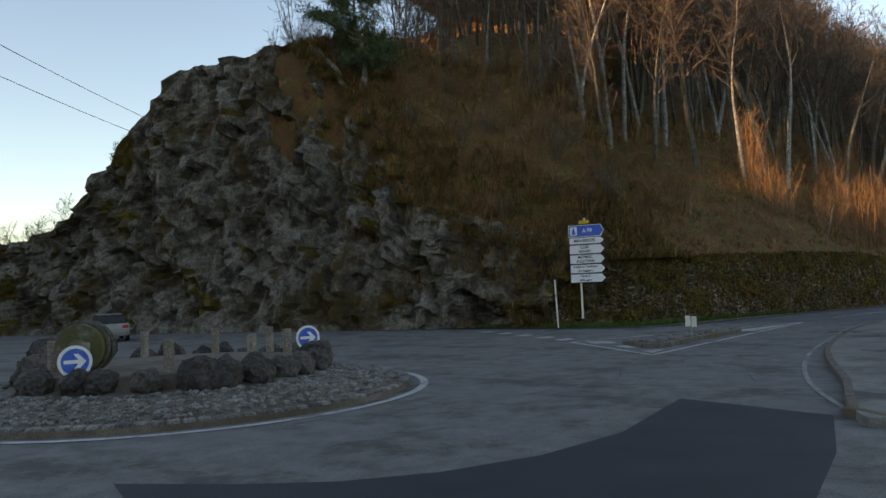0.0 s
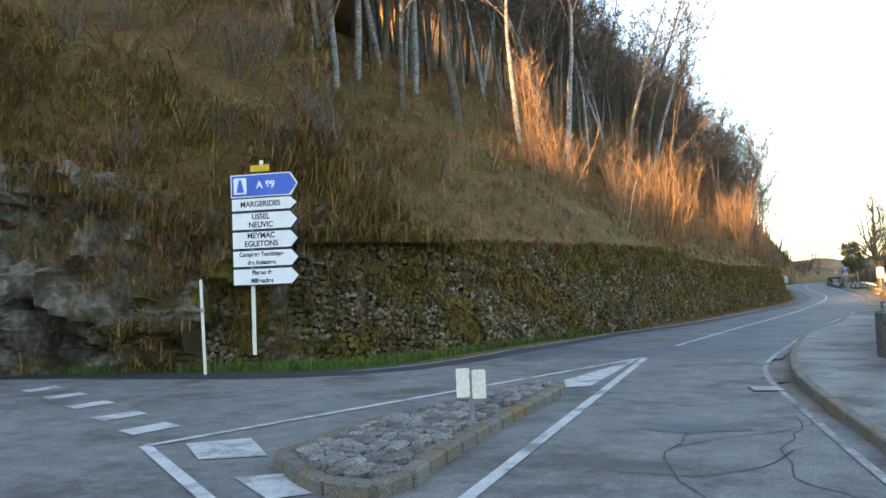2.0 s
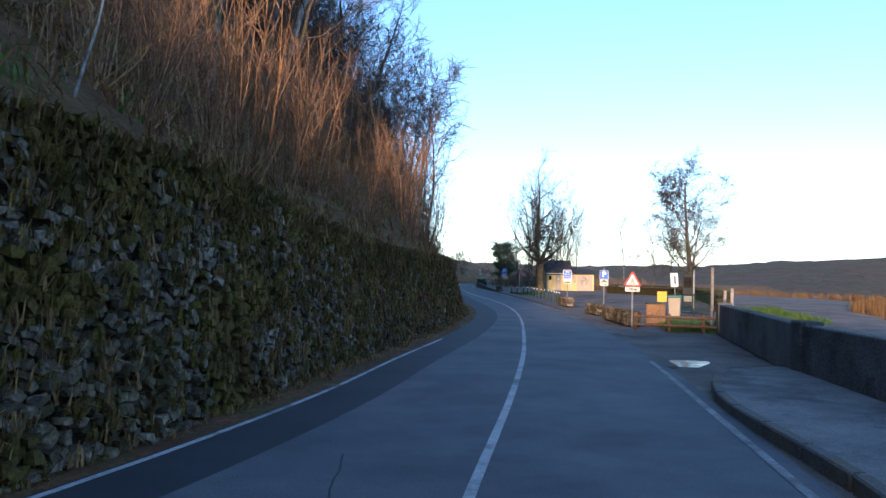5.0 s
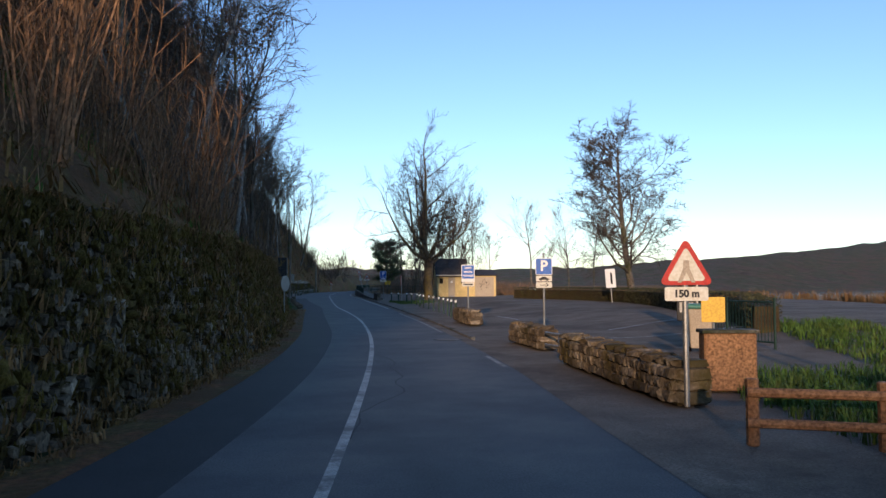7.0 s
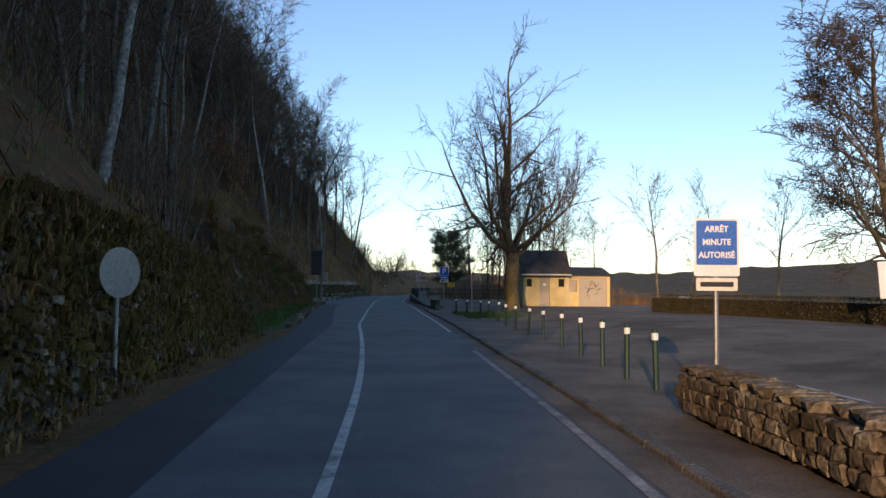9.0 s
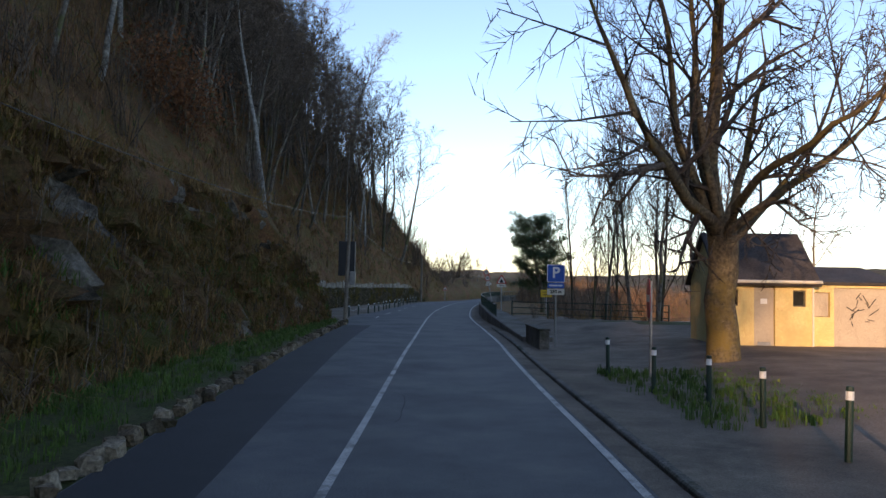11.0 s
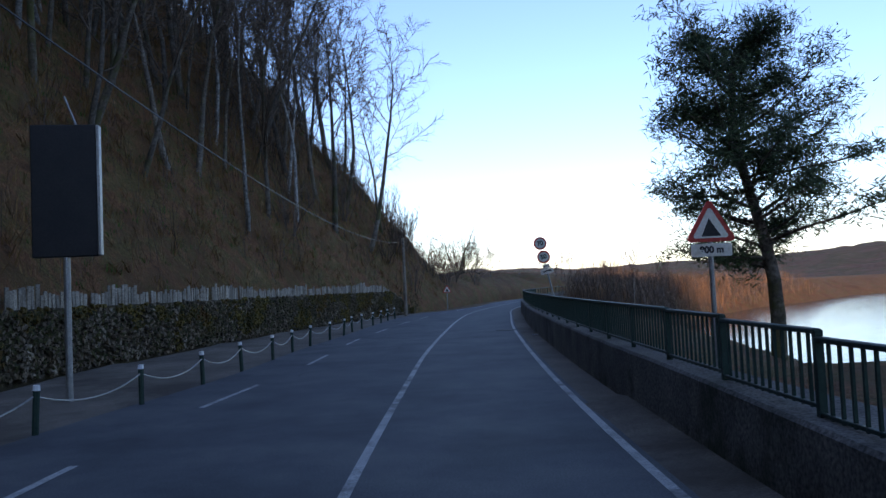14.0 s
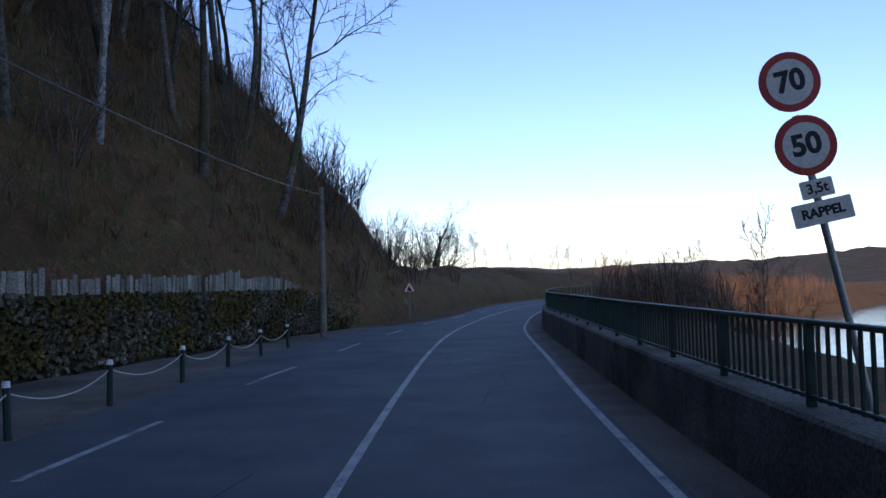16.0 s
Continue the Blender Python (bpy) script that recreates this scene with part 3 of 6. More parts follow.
# ---------------------------------------------------------------- rock faces and walls
def rock_face(name, y0, y1, height, lean, step, rough, label, z0=-.3, mats=(ROCK, MOSS), seed=0, mossy=.5):
    line = resample(np.array([p for p in FOOT if y0 <= p[1] <= y1]), max(6, int((len([p for p in FOOT if y0 <= p[1] <= y1])) / step)))
    n = -normals_of(line)
    rows = int(max(height(p[1]) for p in line) / step) + 1
    v, f = [], []
    for (x, y), q in zip(line, n):
        h = height(y)
        for r in range(rows + 1):
            t = r / rows
            z = z0 + (h - z0) * t
            back = lean(y) * z
            w = Vector((x * .9, y * .9, z * .55)) * .55 + Vector((seed, 0, 0))
            sk = Vector((x * 1.25 + z * .3, y * 1.25 - z * .2, z * .45 + (x + y) * .18)) + Vector((seed, 0, 0)) + noise.noise_vector(w * 1.3) * .5
            o = noise.cell(sk * .5) * .75 + noise.cell(sk * 1.25 + Vector((5, 3, 1))) * .55 + noise.cell(sk * 2.6 + Vector((1, 8, 4))) * .28 + noise.turbulence(w * .5, 4, False) * 1.0 - .7
            o += .75 * ramp(y, -83.13, -79.94) * (1 - ramp(y, -78.66, -76.96)) if y < -60 else 0
            o *= rough * min(1, .25 + z / 1.5) * (1 if t < .93 else .6)
            v.append((x + q[0] * (back - o), y + q[1] * (back - o), z + noise.noise(w * 3) * .25 * rough))
    R = rows + 1
    for i in range(len(line) - 1):
        for r in range(rows):
            f.append((i * R + r, i * R + r + 1, (i + 1) * R + r + 1, (i + 1) * R + r))
    me = mesh_from(name, v, f, mats[0])
    me.materials.append(mats[1])
    ids = []
    for p in me.polygons:
        c = p.center
        g = noise.turbulence(Vector((c.x, c.y, c.z)) * .35 + Vector((9 + seed, 0, 0)), 4, False)
        g += .1 * ramp(c.y, -83.13, -78.66) if c.y < -60 else 0
        ids.append(1 if (p.normal.z > .45 and g > .25) or g > mossy else 0)
    me.polygons.foreach_set("material_index", ids)
    spots = [(tuple(p.center), tuple(p.normal), i) for p, i in zip(me.polygons, ids)]
    obj(name, me, None, None, label, "rock face", "", "structure")
    return spots


def cliff_h(y):
    return max(4.2, wall_height(y) + .8)


CLIFF = rock_face("cliff_roundabout", -103.15, -76.96, cliff_h, lean_at, .34, 1.0, "craggy grey rock cliff with moss and orange bracken", seed=0, mossy=.62)
BANK = rock_face("rock_bank", -5.6, 42.83, lambda y: bank_height(y) + .35, lean_at, .3, .95, "brown overgrown rock bank with moss and dead bracken", seed=40, mossy=-.3, mats=(ROCK, BANK_SOIL))


def stone_mesh(seed, mat_):
    r = random.Random(seed)
    bm = bmesh.new()
    bmesh.ops.create_cube(bm, size=1)
    for v in bm.verts:
        v.co = Vector((v.co.x * r.uniform(.75, 1.05), v.co.y * r.uniform(.7, 1.0), v.co.z * r.uniform(.7, 1.05)))
    bmesh.ops.bevel(bm, geom=bm.edges, offset=.12, segments=1, affect='EDGES')
    for v in bm.verts:
        v.co += Vector((r.uniform(-.12, .12), r.uniform(-.1, .1), r.uniform(-.12, .12)))
    return bm_mesh("stone", bm, mat_)


STONES = [stone_mesh(i, STONE) for i in range(8)]
MOSSY = [stone_mesh(20 + i, MOSS) for i in range(4)]


def raw(me):
    vs = np.array([v.co[:] for v in me.vertices])
    return vs, [tuple(p.vertices) for p in me.polygons]


def chip(seed):
    """A rough eight-cornered stone for the joined rest of a wall."""
    r = random.Random(seed)
    vs = np.array([[x * r.uniform(.4, 1.1), y * r.uniform(.5, 1.0), z * r.uniform(.4, 1.1)] for x in (-.5, .5) for y in (-.5, .5) for z in (-.5, .5)])
    return vs, [(0, 1, 3, 2), (4, 6, 7, 5), (0, 4, 5, 1), (2, 3, 7, 6), (0, 2, 6, 4), (1, 5, 7, 3)]


RAW = [chip(100 + i) for i in range(12)]
RAWM = [chip(130 + i) for i in range(6)]


class Heap:
    """Many small pieces gathered into one mesh."""

    def __init__(self):
        self.v, self.f, self.n = [], [], 0

    def add(self, vs, fs):
        self.v.append(vs)
        self.f += [tuple(i + self.n for i in q) for q in fs]
        self.n += len(vs)

    def mesh(self, name, material, smooth=False):
        return mesh_from(name, np.concatenate(self.v) if self.v else [], self.f, material, smooth)


def turn_z(vs, a):
    c, s = math.cos(a), math.sin(a)
    return np.stack([vs[:, 0] * c - vs[:, 1] * s, vs[:, 0] * s + vs[:, 1] * c, vs[:, 2]], 1)


def stone_wall(name, line, height, lean, label, near, size=.2, thick=.5, seed=1, moss_from=.55, z0=0.0):
    """A dry stone wall that leans back: a core, stones near the road as parts, the rest joined."""
    rng = random.Random(seed)
    n = -normals_of(line)
    v, f = [], []
    for (x, y), q in zip(line, n):
        h = height(y)
        for z, back in ((z0 - .3, .1), (h, .1 + lean * h), (h, .1 + lean * h + thick), (z0 - .3, .1 + lean * h + thick)):
            v.append((x + q[0] * back, y + q[1] * back, z))
    for i in range(len(line) - 1):
        for k in range(4):
            f.append((i * 4 + k, i * 4 + (k + 1) % 4, i * 4 + 4 + (k + 1) % 4, i * 4 + 4 + k))
    f += [(3, 2, 1, 0), tuple(len(v) - 4 + k for k in range(4))]
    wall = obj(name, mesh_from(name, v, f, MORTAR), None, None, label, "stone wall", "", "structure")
    heaps = (Heap(), Heap())
    d = np.concatenate([[0], np.cumsum(np.linalg.norm(np.diff(line, axis=0), axis=1))])
    z = z0 + size * .3
    singles = 0
    hmax = max(height(p[1]) for p in line)
    while z < hmax + .05:
        s = rng.random() * size
        rowh = size * rng.uniform(.7, 1.1)
        while s < d[-1]:
            w = size * rng.uniform(.8, 2.0)
            if rng.random() < .10:
                s += w * .6
                continue
            x, y = np.interp(s, d, line[:, 0]), np.interp(s, d, line[:, 1])
            i = min(len(line) - 1, int(np.searchsorted(d, s)))
            q, h = n[i], height(y)
            if z < h + .02:
                ang = math.atan2(-q[1], -q[0]) + math.pi / 2
                zz = z + rng.uniform(-.07, .07)
                back = .06 + lean * zz + rng.uniform(-.08, .07)
                g = noise.turbulence(Vector((x * .5, y * .5, zz * .9 + seed)), 3, False) + .55 * (zz / max(h, .5) - moss_from)
                mossy = bool(g + rng.gauss(0, .06) > .45)
                sc = np.array([w * .98, size * rng.uniform(.9, 1.5), rowh * rng.uniform(.85, 1.2)])
                tilt = rng.gauss(0, .38)
                px, py = x + q[0] * back, y + q[1] * back
                if near(x, y, zz) and singles < 290 and not mossy:
                    ob = obj("stone", STONES[rng.randrange(8)], wall)
                    ob.matrix_basis = Matrix.Translation((px, py, zz)) @ Euler((0, 0, ang)).to_matrix().to_4x4() @ Euler((0, tilt, 0)).to_matrix().to_4x4() @ Matrix.Diagonal((*sc, 1))
                    singles += 1
                else:
                    vs, fs = (RAWM[rng.randrange(6)] if mossy else RAW[rng.randrange(12)])
                    vs = vs * sc
                    c, s_ = math.cos(tilt), math.sin(tilt)
                    vs = np.stack([vs[:, 0] * c + vs[:, 2] * s_, vs[:, 1], -vs[:, 0] * s_ + vs[:, 2] * c], 1)
                    heaps[mossy].add(turn_z(vs, ang) + np.array([px, py, zz]), fs)
            s += w * .96
        z += rowh * .92
    for hp, nm, mt in ((heaps[0], "stones", STONE), (heaps[1], "mossy_stones", MOSS)):
        if hp.n:
            obj(nm, hp.mesh(nm, mt), wall, kind="stuff")
    return wall


def wall_top(y):
    return max(.25, wall_height(y) + .12 * noise.noise(Vector((y * .5, 0, 0))))


stone_wall("wall_retaining", cut(FOOT, -78.44, 0), wall_top, .28, "tall dry stone retaining wall, mossy towards the top", lambda x, y, z: -66 < y < -60 and .3 < z < 2.6, .115, .6, 3, moss_from=.12)
LOW = cut(FOOT, 40.83, 94.79)
stone_wall("wall_low", LOW, lambda y: max(.3, 1.6 * ramp(y, 38.21, 43.5) * (1 - ramp(y, 89.4, 94.79))), .05, "low dark stone wall overgrown with ivy", lambda x, y, z: 59 < y < 69 and z > .6, .11, .6, 9, moss_from=.05)


def garden_wall(name, a, b, h, w, label, seed):
    a, b = np.array(a, float), np.array(b, float)
    L = np.linalg.norm(b - a)
    top = thing(name, pose(*((a + b) / 2), 0, 0, 0, math.degrees(math.atan2(-(b - a)[0], (b - a)[1]))), label, "stone wall")
    part("core", box(w - .08, L - .06, h - .06, (0, 0, 0)), MORTAR, top)
    rng = random.Random(seed)
    for side in (-1, 1, 0):
        z = .1
        while z < h:
            s = -L / 2 + .05
            while s < L / 2 - .05:
                l_ = rng.uniform(.12, .27)
                if side:
                    m_ = Matrix.Translation((side * (w / 2 - .02), s + l_ / 2, z)) @ Matrix.Diagonal((.16, l_ * 1.0, .15, 1))
                elif z < .15:
                    m_ = Matrix.Translation((rng.uniform(-.1, .1), s + l_ / 2, h - .02)) @ Matrix.Diagonal((w * .9, l_ * 1.0, .1, 1))
                else:
                    break
                ob = obj("stone", STONES[rng.randrange(8)], top)
                ob.matrix_basis = m_
                s += l_
            z += .14
    for e in (-1, 1):
        for z in np.arange(.1, h, .14):
            ob = obj("stone", STONES[rng.randrange(8)], top)
            ob.matrix_basis = Matrix.Translation((0, e * (L / 2 - .02), z)) @ Matrix.Diagonal((w * .95, .16, .15, 1))
    return top


def crack(x, y, a, n, w, seed, name="road_crack", material=None):
    """A dark wandering crack in the asphalt."""
    r = random.Random(seed)
    pts = [(x, y)]
    for _ in range(n):
        a += r.gauss(0, .3)
        pts.append((pts[-1][0] + .25 * math.cos(a), pts[-1][1] + .32 * math.sin(a)))
    strip(name, np.array(pts), -w / 2, w / 2, .0025, material or ASPHALT_NEW, label="dark crack in the worn asphalt", category="crack")


for k, (x, y, a, n) in enumerate(((-8.65, -88.46, 2.4, 12), (-8.07, -85.74, 3.5, 10), (-8.65, -82.64, 2.9, 9), (-7.55, -92.17, 2.2, 16), (-6.74, -95.62, 2.0, 18), (-11.19, -92.98, .2, 14), (-9.98, -90.88, -.9, 10), (-14.69, -90.15, 2.9, 22), (-8.99, -97.11, 2.6, 16),
                                  (-8.73, -77.52, 2.6, 9), (-9.05, -73.15, .4, 8), (-18.54, -89.87, .3, 16), (-22.75, -88.34, 2.6, 16), (-11.32, -98.44, 1.2, 12), (-7.8, -87.88, 1.9, 14), (-9.51, -86.04, .7, 9), (-13.1, -94.58, .1, 20))):
    crack(x, y, a, n, .02, k)
for k, (x, y, a, n) in enumerate(((-12.04, -66.13, .05, 22), (-7.3, -66.91, 2.8, 8), (-4.68, -42.01, 1.4, 40), (-0.71, -29.76, .3, 5), (-1.04, 7.89, 1.6, 50), (1.25, 31.45, 1.55, 60), (-1.38, 52.47, 1.5, 60), (4.01, 71.37, 1.4, 60))):
    crack(x, y, a, n, .02, 40 + k)
# blotches of repaired, stained and polished asphalt
r_ = random.Random(31)
for k, (x, y, s, mt) in enumerate(((-9.1, -98.57, .5, ASPHALT), (-9.28, -84.82, .5, ASPHALT), (-22.25, -89.96, .8, ASPHALT), (-11.47, -68.26, 1.4, ASPHALT_OLD), (-9.95, -67.49, 1.0, ASPHALT_OLD), (-8.53, -79.76, .7, ASPHALT_OLD), (-19.42, -94.12, .5, ASPHALT))):
    pts = [(x + s * math.cos(a) * (1 + .3 * math.sin(2 * a + k) + .15 * math.sin(5 * a + 2 * k) + r_.uniform(-.06, .06)), y + .6 * s * math.sin(a) * (1 + .3 * math.sin(3 * a + k) + r_.uniform(-.06, .06))) for a in np.linspace(0, 2 * math.pi, 46)[:-1]]
    outline("road_stain", pts, .0012 + .0001 * k, mt, "uneven repaired patch of asphalt", "road patch")


garden_wall("garden_wall", (0.59, -32.81), (0.71, -30.11), .5, .42, "short rough stone wall lit by the sun at its end", 1)
garden_wall("garden_wall", (-0.38, -40.9), (0.13, -35.48), .52, .46, "long rough stone wall with flat capping stones", 2)
garden_wall("garden_wall", (1.5, -22.42), (1.8, -18.66), .52, .46, "short rough stone wall with capping stones", 3)


def slab(name, x, y, rz, w, l, h, material, label, category):
    t_ = thing(name, pose(x, y, 0, 0, 0, rz), label, category)
    part("body", box(w, l, h, (0, 0, -.05), .02), material, t_)
    part("coping", box(w + .06, l + .06, .07, (0, 0, h - .05), .015), material, t_)


slab("block_wall", 3.48, 23.15, -1, .32, 3.2, .60, DARK_CONCRETE, "short dark concrete wall beside the parking sign", "low wall")

# parapet along the pavement at the entrance
PAR = [(-3.43, -94.15), (-6.15, -76.83), (-5.85, -75.51), (-5.02, -69.69), (-3.32, -63.55), (-1.9, -55.24), (1.28, -44.41)]
for i, (a, b) in enumerate(zip(PAR[:-1], PAR[1:])):
    a, b = np.array(a), np.array(b)
    L = np.linalg.norm(b - a)
    c = (a + b) / 2
    t_ = thing("parapet", pose(c[0], c[1], 0, 0, 0, math.degrees(math.atan2(-(b - a)[0], (b - a)[1]))), "thick dark weathered concrete parapet", "parapet", "entrance parapet")
    part("wall", box(.34, L - .05, .98, (.17, 0, 0), .025), DARK_CONCRETE, t_)
    part("pillar", box(.44, .5, 1.04, (.17, L / 2 - .25, 0), .03), DARK_CONCRETE, t_)


# ---------------------------------------------------------------- trees
class Tubes:
    def __init__(self):
        self.v, self.f = [], []

    def tube(self, pts, radii, k):
        base = len(self.v)
        n = len(pts)
        if n == 2 and k == 3:                         # a twig: three sides to a point
            d = (pts[1] - pts[0]).normalized()
            a = d.orthogonal().normalized()
            b = d.cross(a)
            self.v += [pts[0] + a * radii[0], pts[0] + (b * .87 - a * .5) * radii[0], pts[0] - (b * .87 + a * .5) * radii[0], pts[1]]
            self.f += [(base, base + 1, base + 3), (base + 1, base + 2, base + 3), (base + 2, base, base + 3)]
            return
        for i in range(n):
            d = (pts[min(n - 1, i + 1)] - pts[max(0, i - 1)])
            d.normalize()
            a = d.orthogonal().normalized()
            b = d.cross(a)
            for j in range(k):
                t = 2 * math.pi * j / k
                self.v.append(pts[i] + (a * math.cos(t) + b * math.sin(t)) * radii[i])
        for i in range(n - 1):
            for j in range(k):
                self.f.append((base + i * k + j, base + i * k + (j + 1) % k, base + (i + 1) * k + (j + 1) % k, base + (i + 1) * k + j))


def grow(rng, start, way, length, radius, level, top, trunk, crown, p):
    n = max(3, int(3 + length * (1.1 if level == 0 else 1.6)) if level < 2 else 3)
    n = min(n, p.get('segs', 12)) if level < 2 else (2 if level == 2 and 'segs' not in p else 1)
    pts, rad = [start.copy()], [radius]
    d = way.normalized()
    for i in range(n):
        d = (d + Vector((rng.gauss(0, 1), rng.gauss(0, 1), rng.gauss(0, 1))) * p["wander"][level] + Vector((0, 0, p["up"][level]))).normalized()
        pts.append(pts[-1] + d * (length / n))
        rad.append(max(radius * (1 - (i + 1) / n * p["taper"][level]), p["thin"] * .85))
    k = (7, 5, 3, 3, 3)[level] if level <= p["trunk_levels"] else 3
    (trunk if level <= p["trunk_levels"] else crown).tube(pts, rad, k)
    if level >= top:
        return
    count = p["count"][level]
    for c in range(count):
        t = p["from"][level] + (1 - p["from"][level]) * ((c + rng.random()) / count)
        f_ = t * n
        i = min(n - 1, int(f_))
        at = pts[i].lerp(pts[i + 1], f_ - i)
        dd = (pts[i + 1] - pts[i]).normalized()
        side = dd.orthogonal().normalized()
        side.rotate(Matrix.Rotation(rng.uniform(0, 2 * math.pi), 3, dd))
        ang = radians(rng.uniform(*p["angle"][level]))
        w = dd * math.cos(ang) + side * math.sin(ang)
        r_ = rad[i] * rng.uniform(.4, .65) if level else radius * (1 - t * .7) * rng.uniform(.28, .5)
        l_ = length * p["ratio"][level] * rng.uniform(.6, 1.15) * (1 - p["cone"][level] * t)
        grow(rng, at, w, l_, max(r_, p["thin"]), level + 1, top, trunk, crown, p)


def tree_parts(seed, height, radius, p, top=3, lean=.05):
    rng = random.Random(seed)
    trunk, crown = Tubes(), Tubes()
    grow(rng, Vector((0, 0, -.4)), Vector((rng.gauss(0, lean), rng.gauss(0, lean), 1)), height, radius, 0, top, trunk, crown, p)
    return trunk, crown


WOODS = dict(wander=(.05, .13, .2, .2), up=(.03, .12, .05, 0), taper=(.9, .85, .8, .7), count=(14, 8, 6, 0), ratio=(.5, .52, .6), angle=((28, 62), (30, 65), (30, 65)), cone=(.45, .3, .2), thin=.017, trunk_levels=0)
WOODS["from"] = (.38, .25, .2)
TALL = dict(WOODS, count=(13, 8, 6, 0), ratio=(.42, .52, .6)); TALL["from"] = (.45, .25, .2)
MULTI = dict(WOODS, count=(16, 8, 6, 0), ratio=(.48, .46, .55), angle=((15, 40), (25, 55), (30, 60))); MULTI["from"] = (.2, .2, .2)
BIG = dict(wander=(.03, .12, .2, .22, .25), up=(.0, .05, .04, .02, 0), taper=(.35, .9, .85, .8, .7), count=(8, 11, 8, 6, 0), ratio=(2.15, .46, .5, .5), angle=((12, 68), (30, 65), (30, 65), (30, 60)),
           cone=(.1, .35, .2, .2), thin=.011, trunk_levels=1)
BIG["from"] = (.66, .16, .2, .2)


def tree_kind(seed, height, radius, p, bark, twig, top=3, lean=.05):
    t, c = tree_parts(seed, height, radius, p, top, lean)
    return mesh_from("trunk", t.v, t.f, bark, True), mesh_from("crown", c.v, c.f, twig, True)


def plant(kind, m, label, group="", name="tree", category="tree"):
    top = obj(name, None, None, m, label, category, group)
    obj("trunk", kind[0], top)
    obj("crown", kind[1], top)
    return top


KINDS = [tree_kind(1, 13, .19, WOODS, BARK, TWIG), tree_kind(2, 15, .20, TALL, BARK, TWIG), tree_kind(3, 11, .14, WOODS, BARK, TWIG), tree_kind(4, 15, .17, TALL, BIRCH, TWIG, lean=.1),
         tree_kind(5, 13, .14, TALL, BIRCH, TWIG, lean=.14), tree_kind(6, 13, .17, MULTI, BARK, TWIG)]


FN = -normals_of(FOOT)


def scatter(n, y0, y1, d0, d1, gap, seed, power=1.0, tries=40):
    """Spots on the hillside: x, y, z, distance behind its foot."""
    r = random.Random(seed)
    ids = [i for i in range(len(FOOT)) if y0 <= FOOT[i, 1] <= y1]
    out, cells = [], {}
    for _ in range(n * tries):
        if len(out) >= n:
            break
        i = r.choice(ids)
        d = d0 + (d1 - d0) * r.random() ** power + hill_start(FOOT[i, 1])
        j = r.uniform(-.5, .5)
        x, y = FOOT[i, 0] + FN[i, 0] * d + j * FN[i, 1], FOOT[i, 1] + FN[i, 1] * d - j * FN[i, 0]
        key = (int(x // gap), int(y // gap))
        if any((a, b) in cells and any((x - p) ** 2 + (y - q) ** 2 < gap * gap for p, q in cells[(a, b)]) for a in range(key[0] - 1, key[0] + 2) for b in range(key[1] - 1, key[1] + 2)):
            continue
        cells.setdefault(key, []).append((x, y))
        out.append((x, y, hill(d, FOOT[i, 1], x), d))
    return out


rng = random.Random(11)


def wood(spots, kinds, weights, size, lean=.05):
    for x, y, z, d in spots:
        k = rng.choices(range(len(kinds)), weights)[0]
        s = rng.uniform(*size)
        m = Matrix.Translation((x, y, z)) @ Euler((rng.gauss(0, lean), rng.gauss(lean, lean), rng.uniform(0, 6.28))).to_matrix().to_4x4() @ Matrix.Diagonal((s, s, s, 1))
        plant(kinds[k], m, "bare white-barked birch on the hillside" if kinds[k][0].materials[0] == BIRCH else "bare grey-brown winter tree on the hillside", "hillside trees")


wood(scatter(39, -76.83, -31.33, 5, 16, 2.0, 1, .8), KINDS, (1, 3, 1, 4, 3, 1), (.85, 1.2))
wood(scatter(44, -92.36, -76.01, 5, 24, 2.0, 3, 1.0), KINDS, (2, 1, 2, 0, 0, 2), (.5, .75))
wood(scatter(109, -28.13, 40.83, .8, 15, 1.4, 4, .9), KINDS, (3, 3, 3, 2, 1, 3), (.6, 1.0), .08)
wood(scatter(135, 39.51, 100.19, 2.2, 18, 1.7, 6, .85), KINDS, (4, 3, 2, 3, 2, 3), (.75, 1.15), .09)

THIN_KINDS = [tree_parts(80 + i, h_, .15, dict(p_, segs=4, thin=.03, count=c_), 3, .06) for i, (h_, p_, c_) in enumerate(((14, TALL, (12, 7, 4, 0)), (12, WOODS, (12, 7, 4, 0)), (13, MULTI, (12, 7, 4, 0))))]
THIN_RAW = [((np.array(t.v), t.f), (np.array(c.v), c.f)) for t, c in THIN_KINDS]


def far_wood(name, spots, label, size=(.75, 1.2), seed=1):
    r = random.Random(seed)
    ht, hc = Heap(), Heap()
    for x, y, z, d in spots:
        (tv, tf), (cv, cf) = r.choice(THIN_RAW)
        s, a = r.uniform(*size), r.uniform(0, 6.28)
        o = np.array([x, y, z])
        ht.add(turn_z(tv * s, a) + o, tf)
        hc.add(turn_z(cv * s, a) + o, cf)
    top = obj(name, ht.mesh(name, BARK, True), None, None, label, "woods", "", "stuff")
    obj("crowns", hc.mesh("crowns", TWIG), top, kind="stuff")


